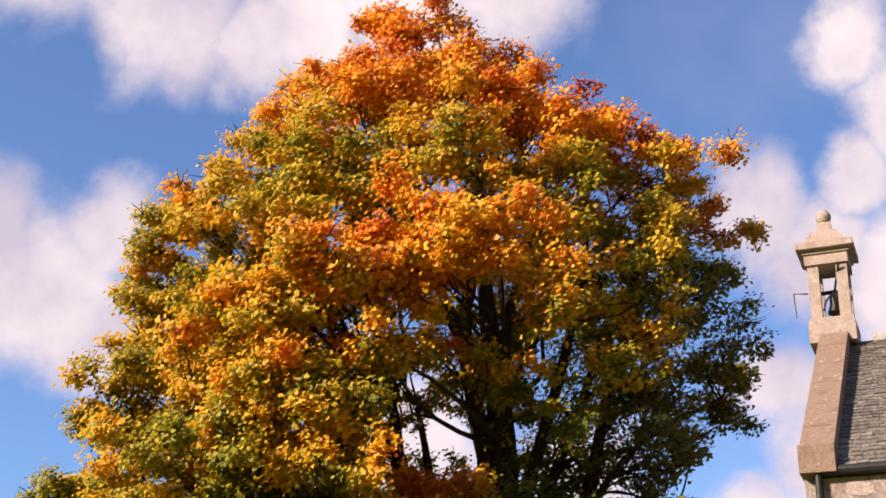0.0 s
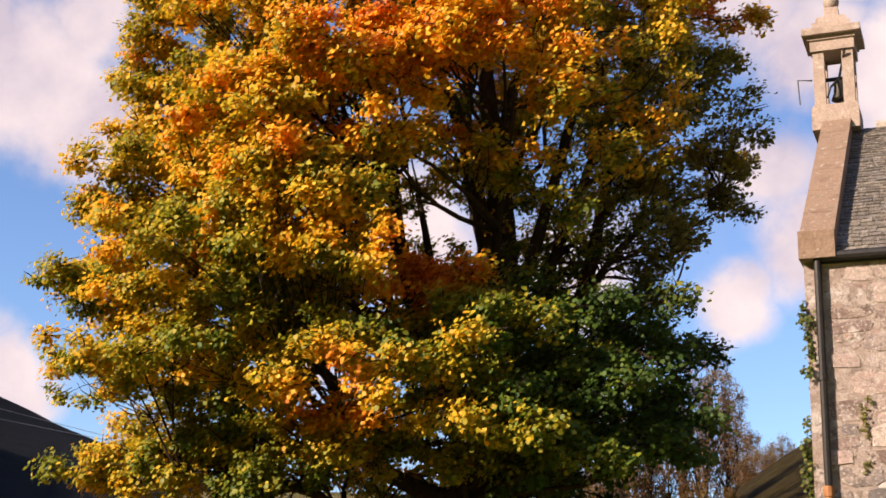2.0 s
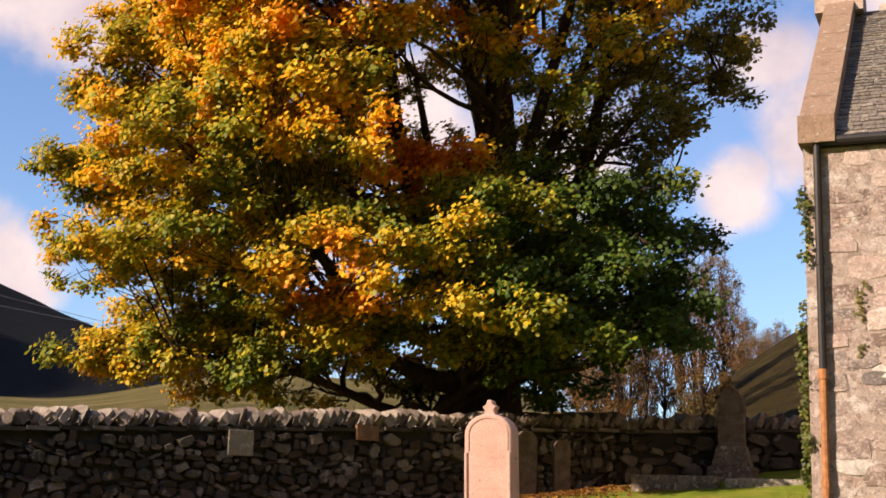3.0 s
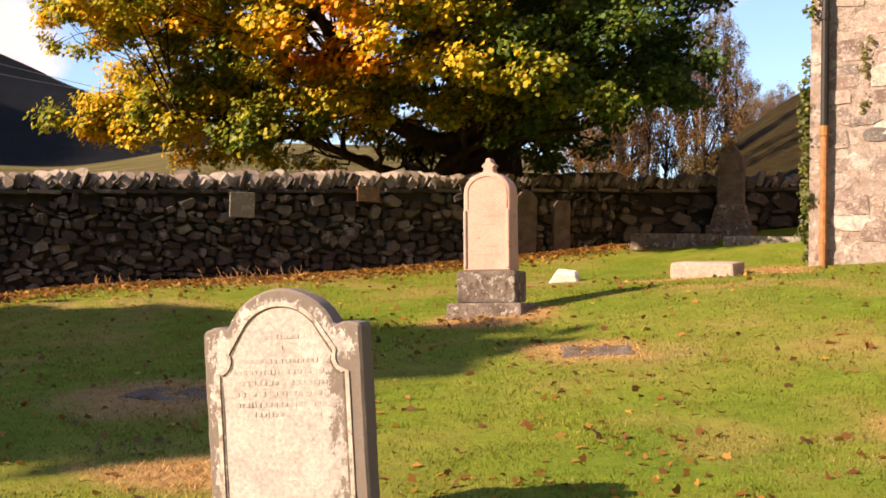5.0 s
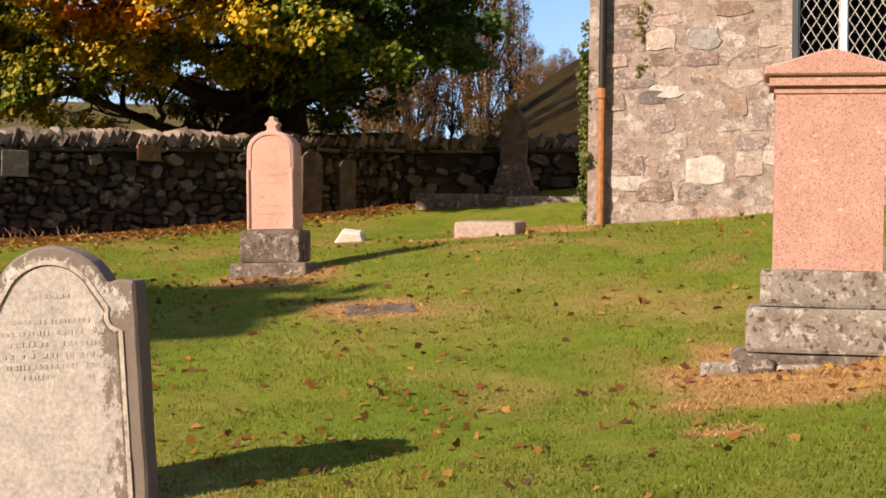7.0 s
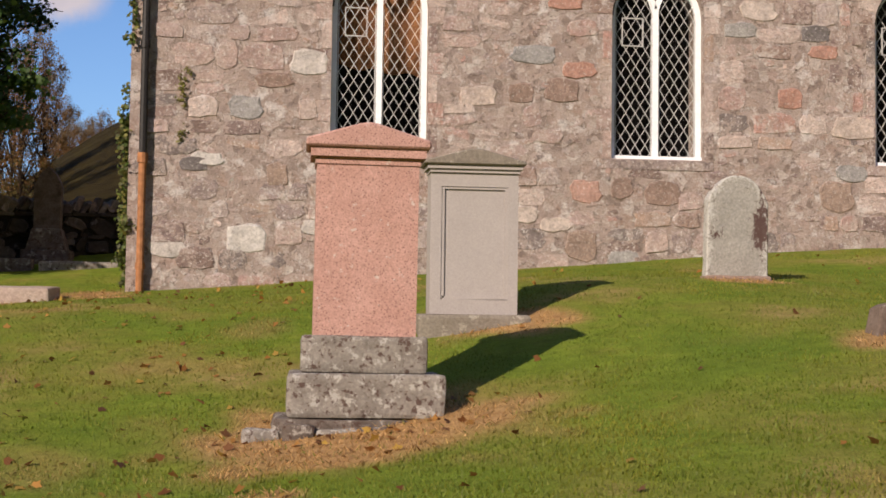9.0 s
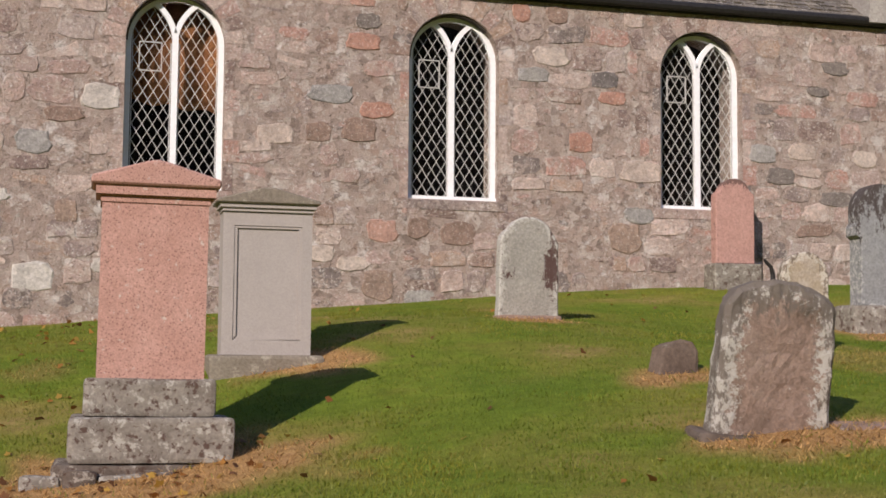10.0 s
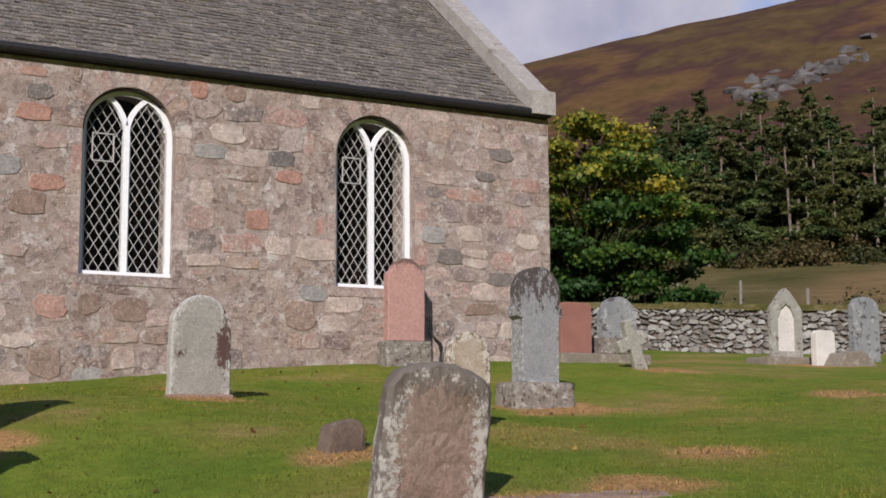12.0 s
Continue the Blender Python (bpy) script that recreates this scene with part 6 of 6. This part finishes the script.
    turn += (0.46 + 0.20 * rise(z, 9.8, 11.0)) * hump(z, u, 10.2, -0.9, 1.3, 2.6) * cap + 0.26 * hump(z, u, 8.3, -3.2, 1.4, 1.7) * (near > 0) + 0.12 * rise(-u, 3.0, 5.5)
    turn += 0.85 * hump(z, u, 6.8, -1.0, 0.5, 0.9) * (near > 1.5) + 0.62 * hump(z, u, 4.8, -2.3, 0.5, 1.1) + 0.40 * hump(z, u, 3.6, -6.8, 0.4, 0.6) + 0.30 * hump(z, u, 12.8, 4.1, 0.7, 1.0)
    turn -= 0.36 * rise(u, 0.8, 2.6) * rise(-z, -12.0, -10.8) * ~cap + 0.14 * rise(-z, -9.4, -5.5) + 0.28 * rise(u, -0.6, 0.8) * rise(-z, -8.2, -6.8)
    stops = [-0.7, -0.3, 0.0, 0.25, 0.5, 0.75, 1.05, 1.5]
    cols = np.array([(0.040, 0.085, 0.014), (0.075, 0.140, 0.016), (0.25, 0.26, 0.020), (0.58, 0.43, 0.030), (0.88, 0.50, 0.030), (0.92, 0.37, 0.026), (0.70, 0.18, 0.020), (0.42, 0.065, 0.016)])
    tint = np.stack([np.interp(turn, stops, cols[:, i]) for i in range(3)], 1)
    # bronzed leaves on the shady side
    dull = 0.55 * (rise(u, 1.4, 3.0) * rise(-z, -12.0, -10.8) * rise(z, 6.0, 8.0) * ~cap)[:, None]
    tint = tint * (1 - dull) + dull * np.array([(0.34, 0.24, 0.05)])
    keep = rng.random(len(z)) < 1 - 0.42 * rise(u, 0.2, 1.6) * rise(-z, -12.5, -11.0)
    part("crown", leaf_mesh("crown", p[keep], w[keep], s[keep], tint[keep], PETAL, seed=3), None, tree, "dense autumn leaves in sprays")
    return tree


great_tree()


def broadleaf(name, label, foot, height, radius, bare, tones, count, per, size, seed, trunk=0.12, squash=1.0, flat=0.6):
    """A smaller tree: trunk, boughs to each clump, and leaves in sprays. bare: how much of its height has no crown."""
    rng, rnd = np.random.default_rng(seed), random.Random(seed)
    x, y = foot
    base = Vector((x, y, ground(x, y) - 0.2))
    tree = thing(name, label, "tree", pose(0, 0, 0))
    clumps = []
    for _ in range(4000):
        if len(clumps) >= count:
            break
        h = rnd.uniform(bare, 1.0)
        a, wide = rnd.uniform(0, 2 * math.pi), radius * math.sin(math.pi * (0.12 + 0.83 * (h - bare) / (1 - bare))) ** 0.7
        q, r = rnd.random() ** 0.5, radius * rnd.uniform(0.20, 0.36)
        c = base + Vector((math.cos(a) * wide * q, math.sin(a) * wide * q * squash, h * height))
        if all((c - o[0]).length > 0.55 * (r + o[1]) for o in clumps):
            clumps.append((c, r, flat * rnd.uniform(0.75, 1.25)))
    bm = bmesh.new()
    stem = bent(base, base + Vector((0, 0, height * 0.9)), rnd, 0.02, 6)
    tube(bm, stem, [trunk * (1 - 0.85 * i / 6) for i in range(7)], 8)
    part("trunk", bm, bark, tree, smooth=True)
    for c, r, flat in clumps:
        k = max(0, min(5, int((c.z - base.z) / height * 5.2) - 1))
        bm = bmesh.new()
        tube(bm, bent(stem[k], c, rnd, 0.08, 4), [trunk * 0.34, trunk * 0.26, trunk * 0.2, trunk * 0.14, trunk * 0.06], 5)
        part("branch", bm, bark, tree)
    p, w, s, owner = spread(rng, clumps, per, size)
    tones = np.array(tones)
    k = np.clip((p[:, 2] - base.z) / height + 0.16 * rng.normal(size=len(p)) + 0.14 * rng.normal(size=len(clumps))[owner], 0, 0.999) * (len(tones) - 1)
    lo = k.astype(int)
    tint = tones[lo] + (tones[np.minimum(lo + 1, len(tones) - 1)] - tones[lo]) * (k - lo)[:, None]
    part("crown", leaf_mesh("crown", p, w, s, tint, seed=seed), None, tree)
    return tree


def spot(yaw, r):
    return (-r * math.sin(radians(yaw)), r * math.cos(radians(yaw)))


GREENS = [(0.022, 0.055, 0.012), (0.035, 0.08, 0.014), (0.055, 0.11, 0.016), (0.20, 0.19, 0.022), (0.34, 0.26, 0.03)]
DEEP = [(0.030, 0.075, 0.016), (0.040, 0.095, 0.017), (0.055, 0.12, 0.018), (0.12, 0.175, 0.022), (0.42, 0.35, 0.035)]
BROWNS = [(0.13, 0.105, 0.028), (0.22, 0.115, 0.032), (0.24, 0.12, 0.042), (0.22, 0.145, 0.070), (0.27, 0.21, 0.13)]
broadleaf("sycamore_tree", "green sycamore with yellowing top beside the church", spot(-34.3, 36.5), 7.0, 3.1, 0.0, DEEP, 125, 700, 0.085, 31, 0.12, flat=0.42)
scrub = random.Random(51)
for seed in range(51, 66):
    yaw = 8.3 + 0.58 * (seed - 51) + scrub.uniform(-0.2, 0.2)
    r, w = (scrub.uniform(66, 74), scrub.uniform(0.9, 1.5)) if yaw < 10.4 else (scrub.uniform(38, 45), scrub.uniform(0.6, 1.0))
    rise = float(np.interp(yaw, (8.3, 9.1, 10.3, 11.6, 13.0, 16.5), (8.3, 9.8, 11.4, 12.8, 11.8, 8.6))) - scrub.choice((0.0, 0.4, 1.8))
    h = 1.5 + r * math.tan(radians(rise)) - ground(*spot(yaw, r)) + 0.2
    tagged(broadleaf("birch_tree", "thin birch scrub in brown autumn leaf behind the wall", spot(yaw, r), h, w, 0.04, BROWNS, 60, 1700, 0.034, seed, 0.05, flat=1.5), group="birch scrub")
tagged(broadleaf("ash_tree", "leafy tree standing beside the lawn", (-17.3, -1.8), 11.2, 4.9, 0.36, GREENS, 80, 420, 0.27, 61, 0.3))

# ---- the pine wood on the hillside ----
def pine(seed, height):
    rng, rnd = np.random.default_rng(seed), random.Random(seed)
    tree = thing("pine_tree", "tall dark pine with a bare lower trunk on the hillside", "tree", pose(0, 0, -500), "pine wood")
    bm = bmesh.new()
    tube(bm, [(0, 0, -0.5), (0.1, 0, height * 0.5), (0, 0.1, height * 0.95)], [0.15, 0.11, 0.03], 6)
    part("trunk", bm, pine_bark, tree, "pale reddish trunk")
    clumps = []
    for i in range(46):
        h = 0.16 + 0.84 * rnd.random() ** 0.75
        a, q = rnd.uniform(0, 6.283), 2.9 * (1.04 - h) ** 0.62 * rnd.uniform(0.25, 1.0)
        clumps.append((Vector((math.cos(a) * q, math.sin(a) * q, h * height - 0.25 * q)), rnd.uniform(0.75, 1.3) * (1.25 - 0.8 * h), 0.5))
    p, w, s, owner = spread(rng, clumps, 230, 0.26)
    m = rng.normal(size=len(clumps))[owner]
    base = np.array([((0.085, 0.120, 0.034), (0.12, 0.130, 0.036), (0.072, 0.115, 0.036), (0.100, 0.118, 0.034), (0.115, 0.128, 0.04))[seed % 5]]) * (1 + 0.22 * m[:, None]) + rng.normal(size=(len(p), 1)) * np.array([(0.014, 0.008, 0.002)])
    part("crown", leaf_mesh("crown", p, w, s, np.clip(base, 0.008, 1), SPRAY, seed=seed), None, tree)
    return tree


pine_bark = plain("pine_bark", (0.17, 0.135, 0.11), 0.9, wear=0.5, scale=3)
kinds = [pine(70 + i, 9.5 + 1.3 * i) for i in range(5)]
wood = random.Random(8)
for i in range(125):
    yaw, r = -30.5 - 20 * wood.random(), 99 + 36 * wood.random() ** 1.2
    x, y = spot(yaw, r)
    k = wood.uniform(0.80, 1.05) * (0.8 if r < 106 else 1.0) * (0.74 + 0.26 * ease(-yaw, 33, 41))
    m = pose(x, y, ground(x, y), wood.uniform(-3, 3), wood.uniform(-3, 3), wood.uniform(0, 360))
    tree = kinds[i % 5]
    if i < 5:
        tree.matrix_basis = m
        tree.scale = (k, k, k)
    else:
        ob = copy_thing(tree, m)
        ob.scale = (k * wood.uniform(0.9, 1.6), k * wood.uniform(0.9, 1.6), k)

# brambles and young growth along the foot of the wood
under = np.random.default_rng(15)
lumps = []
for i in range(150):
    x, y = spot(-31 - 20 * under.random(), 95 + 9 * under.random())
    r = under.uniform(0.8, 2.0)
    lumps.append((Vector((x, y, ground(x, y) + r * 0.4)), r, 0.8))
p, w, s, owner = spread(under, lumps, 55, 0.26)
tone = np.array([(0.055, 0.062, 0.018), (0.085, 0.085, 0.025), (0.11, 0.085, 0.03)])[under.integers(0, 3, len(lumps))][owner]
tagged(new("undergrowth", leaf_mesh("undergrowth", p, w, s, tone * under.uniform(0.7, 1.3, (len(p), 1)), TUFT, seed=16)), "low brambles and saplings at the foot of the pine wood", "shrubs", kind="stuff")

# weeds behind the far wall, and the fence posts of the meadow
lumps = []
for i in range(40):
    x, y = 15 + 16 * under.random(), 0.0
    y = 29.6 + (x - 12.6) / 18.9 * (23.0 - 29.6) + 0.9 + 0.6 * under.random()
    r = under.uniform(0.25, 0.6)
    lumps.append((Vector((x, y, ground(x, y) + 1.5 + r * 0.2)), r, 0.9))
p, w, s, owner = spread(under, lumps, 240, 0.055)
tone = np.array([(0.07, 0.085, 0.02), (0.13, 0.11, 0.035), (0.16, 0.15, 0.05)])[under.integers(0, 3, len(lumps))][owner]
tagged(new("weeds", leaf_mesh("weeds", p, w, s, tone * under.uniform(0.7, 1.3, (len(p), 1)), seed=17)), "weeds and brambles growing behind the far wall", "weeds", kind="stuff")
post_wood = plain("grey_post_wood", (0.22, 0.20, 0.175), 0.9, wear=0.3)
for yaw, r, h in ((-38.0, 52, 1.9), (-43.3, 46, 1.5), (-40.6, 58, 1.2)):
    x, y = spot(yaw, r)
    bm = bmesh.new()
    tube(bm, [(0, 0, -0.3), (0.02, 0, h)], [0.07, 0.06], 7)
    tagged(part("fence_post", bm, post_wood, at=pose(x, y, ground(x, y))), "weathered grey wooden fence post in the meadow", "post", "fence posts")

# crags below the skyline
crag_rock = stone("grey_crag", [(0.06, 0.052, 0.045), (0.105, 0.093, 0.084), (0.155, 0.145, 0.135)], 0.9, 0.2, bump=1.0)
rocks = random.Random(4)
for i in range(52):
    yaw = rocks.choice((-41.0, -41.8, -43.4, -44.2, -45.0, -45.8)) + rocks.uniform(-0.8, 0.8)
    r, height = 130.0, 13.6 + 0.30 * (-40 - yaw) + rocks.uniform(-0.45, 0.45)
    while r < 400 and math.degrees(math.atan2(ground(*spot(yaw, r)) - 1.5, r)) < height:
        r += 4
    x, y = spot(yaw, r)
    bm = bmesh.new()
    bmesh.ops.create_icosphere(bm, subdivisions=2, radius=1.0)
    for v in bm.verts:
        v.co += noise.noise_vector(v.co * 1.3 + Vector((i * 5, 0, 0))) * 0.55
        v.co *= 1 + 0.25 * noise.noise(v.co * 4 + Vector((0, i * 3, 0)))
    crag = new("crag", mesh_of("crag", bm, crag_rock))
    crag.matrix_basis = pose(x, y, ground(x, y) - 1.2, rocks.uniform(-20, 20), 0, rocks.uniform(0, 360)) @ Matrix.Diagonal((rocks.uniform(1.2, 3.6), rocks.uniform(1.2, 3.0), rocks.uniform(0.9, 2.3), 1))
    tagged(crag, "grey rock outcrop on the moorland slope", "rock", "hillside crags")

# ---- ivy on the church corner ----
def creeper(name, label, lumps, tones, per, size, seed):
    rng = np.random.default_rng(seed)
    p, w, s, owner = spread(rng, lumps, per, size)
    w = w + np.array([-0.2, -0.9, 0])
    tint = np.array(tones)[rng.integers(0, len(tones), len(p))] * rng.uniform(0.7, 1.3, (len(p), 1))
    return tagged(new(name, leaf_mesh(name, p, w, s, tint, seed=seed)), label, "ivy", kind="stuff")


rnd = random.Random(3)
lumps = [(Vector((LEFT - 0.02 - 0.05 * rnd.random(), FACE + rnd.uniform(-0.02, 0.25), z)), rnd.uniform(0.08, 0.15), 1.2) for z in [1.75 + 0.11 * i for i in range(24)]]
lumps += [(Vector((LEFT + rnd.uniform(-0.08, 0.06), FACE - 0.02, z)), rnd.uniform(0.08, 0.14), 1.4) for z in (4.9, 5.05, 5.2, 5.35, 5.5, 5.6, 5.7)]
IVY = [(0.07, 0.11, 0.02), (0.12, 0.15, 0.03), (0.20, 0.19, 0.045), (0.09, 0.10, 0.03)]
creeper("ivy", "green ivy climbing the church corner", lumps, IVY, 2600, 0.035, 5)
lumps = [(Vector((-1.52 + 0.10 * rnd.random(), FACE - 0.03, z)), rnd.uniform(0.05, 0.11), 1.5) for z in (4.05, 4.15, 4.22, 4.3, 4.4, 4.5, 3.65, 3.72)]
creeper("wall_weed", "yellow-green weeds rooted in the wall joints", lumps, [(0.22, 0.20, 0.05), (0.16, 0.16, 0.04)], 3000, 0.022, 6)

# ---- grass and fallen leaves ----
def in_yard(x, y):
    return not beyond_wall(x, y) and not (LEFT - 0.05 < x < RIGHT + 0.05 and y > FACE - 0.06)


def grass():
    """Short blades over the near lawn, dry and bent in the worn places."""
    rng = np.random.default_rng(2)
    n = 240000
    yaw, r = rng.uniform(-52, 43, n), 4.2 + 15 * rng.random(n) ** 1.25
    x, y = -r * np.sin(np.radians(yaw)), r * np.cos(np.radians(yaw))
    keep = np.array([in_yard(a, b) for a, b in zip(x, y)])
    x, y = x[keep], y[keep]
    z = np.array([ground(a, b) for a, b in zip(x, y)])
    k = np.array([wear(a, b) for a, b in zip(x, y)])
    thick = np.array([noise.noise((a * 0.9, b * 0.9, 7)) for a, b in zip(x, y)])
    n = len(x)
    h = rng.uniform(0.010, 0.030, n) * (1 + 0.4 * thick) * (1 + 0.5 * k)
    a = rng.uniform(0, 2 * math.pi, n)
    side = np.stack([np.cos(a), np.sin(a), 0 * a], 1) * (0.004 + 0.003 * rng.random(n))[:, None]
    lean = np.stack([rng.normal(size=n), rng.normal(size=n), np.zeros(n)], 1) * (h * (0.35 + 0.7 * k))[:, None]
    foot = np.stack([x, y, z - 0.004], 1)
    v = np.stack([foot - side, foot + side, foot + lean + np.stack([0 * h, 0 * h, h], 1)], 1)
    green = np.array([(0.148, 0.198, 0.022)]) * (1 + 0.08 * rng.normal(size=(n, 1))) + np.array([(0.10, 0.05, 0.01)]) * np.clip(thick + 0.15 + 0.15 * rng.normal(size=n), 0, 1)[:, None] * 1.6
    straw = np.array([(0.50, 0.315, 0.13)]) * (1 + 0.25 * rng.normal(size=(n, 1)))
    m = np.clip(k * 1.3, 0, 1)[:, None] * (rng.random((n, 1)) < 0.92)
    tint = np.clip(green * (1 - m) + straw * m, 0.01, 1)
    me = bpy.data.meshes.new("grass")
    me.vertices.add(3 * n)
    me.vertices.foreach_set("co", v.astype(np.float32).ravel())
    me.loops.add(3 * n)
    me.loops.foreach_set("vertex_index", np.arange(3 * n, dtype=np.int32))
    me.polygons.add(n)
    me.polygons.foreach_set("loop_start", np.arange(0, 3 * n, 3, dtype=np.int32))
    me.update(calc_edges=True)
    me.color_attributes.new("tint", "FLOAT_COLOR", "POINT").data.foreach_set("color", np.repeat(np.c_[tint, np.ones(n)], 3, axis=0).astype(np.float32).ravel())
    me.materials.append(leafy)
    tagged(new("grass", me), "short green lawn grass with straw-coloured dry patches", "grass", kind="stuff")


grass()


def fallen_leaves():
    rng = np.random.default_rng(6)
    spots = []
    while len(spots) < 1500:
        yaw, r = rng.uniform(-35, 43), 4.5 + 13 * rng.random() ** 0.9
        x, y = -r * math.sin(radians(yaw)), r * math.cos(radians(yaw))
        if in_yard(x, y) and rng.random() < 0.06 + 0.94 * ease(yaw, -14, 12) * (0.35 + 0.65 * (noise.noise((x * 0.8, y * 0.8, 3)) > 0)):
            spots.append((x, y))
    along = Vector((B[0] - A[0], B[1] - A[1])).normalized()
    for _ in range(6500):
        u, off = rng.uniform(0, 12.3), 0.06 + abs(rng.normal()) * 0.52
        spots.append((A[0] + along.x * u + along.y * off, A[1] + along.y * u - along.x * off))
    for a, b, r in BARE[:1] + BARE[7:8]:
        for _ in range(50):
            spots.append((a + rng.normal() * r * 0.6, b + rng.normal() * r * 0.4))
    p = np.array([(x, y, ground(x, y) + 0.022) for x, y in spots])
    w = rng.normal(size=(len(p), 3)) * 0.45 + np.array([0, 0, 1])
    cols = np.array([(0.30, 0.13, 0.03), (0.40, 0.20, 0.05), (0.22, 0.09, 0.03), (0.46, 0.29, 0.06), (0.17, 0.08, 0.035)])
    tint = cols[rng.integers(0, 5, len(p))] * rng.uniform(0.7, 1.25, (len(p), 1))
    tagged(new("fallen_leaves", leaf_mesh("fallen_leaves", p, w, rng.uniform(0.022, 0.048, len(p)), tint, seed=8)), "brown and orange fallen maple leaves on the grass", "leaves", kind="stuff")


fallen_leaves()


# dry stalks at the foot of the west wall
stalks = random.Random(19)
along = Vector((B[0] - A[0], B[1] - A[1], 0)).normalized()
off = Vector((along.y, -along.x, 0))
straw = plain("dry_straw", (0.36, 0.20, 0.10), 0.9, wear=0.4)
for u0, n in ((6.1, 26), (6.6, 18), (4.2, 10)):
    bm = bmesh.new()
    for _ in range(n):
        p = Vector((*A, 0)) + along * (u0 + stalks.gauss(0, 0.28)) + off * (0.12 + 0.25 * stalks.random())
        p.z = ground(p.x, p.y) - 0.02
        tip = p + Vector((stalks.gauss(0, 0.07), stalks.gauss(0, 0.07), stalks.uniform(0.05, 0.20)))
        tube(bm, bent(p, tip, stalks, 0.08, 3), [0.006, 0.005, 0.004, 0.002], 4)
    tagged(new("dry_weeds", mesh_of("dry_weeds", bm, straw)), "dry brown weed stalks at the foot of the boundary wall", "weeds", kind="stuff")

# two overhead cables before the dark hill
wire = plain("grey_cable", (0.30, 0.30, 0.32), 0.6)
for high, low in ((9.74, 6.5), (8.97, 6.7)):
    bm = bmesh.new()
    pts = [Vector((*spot(47 - 17 * i / 10, 62 + 3 * i), 0)) for i in range(11)]
    for i, q in enumerate(pts):
        q.z = 1.5 + (62 + 3 * i) * math.tan(radians(high + (low - high) * i / 10 + 0.0)) - 0.06 * math.sin(math.pi * i / 10)
    tube(bm, pts, [0.014] * 11, 5)
    tagged(new("overhead_cable", mesh_of("overhead_cable", bm, wire)), "thin grey overhead cable strung before the dark hill", "cable", "overhead cables")
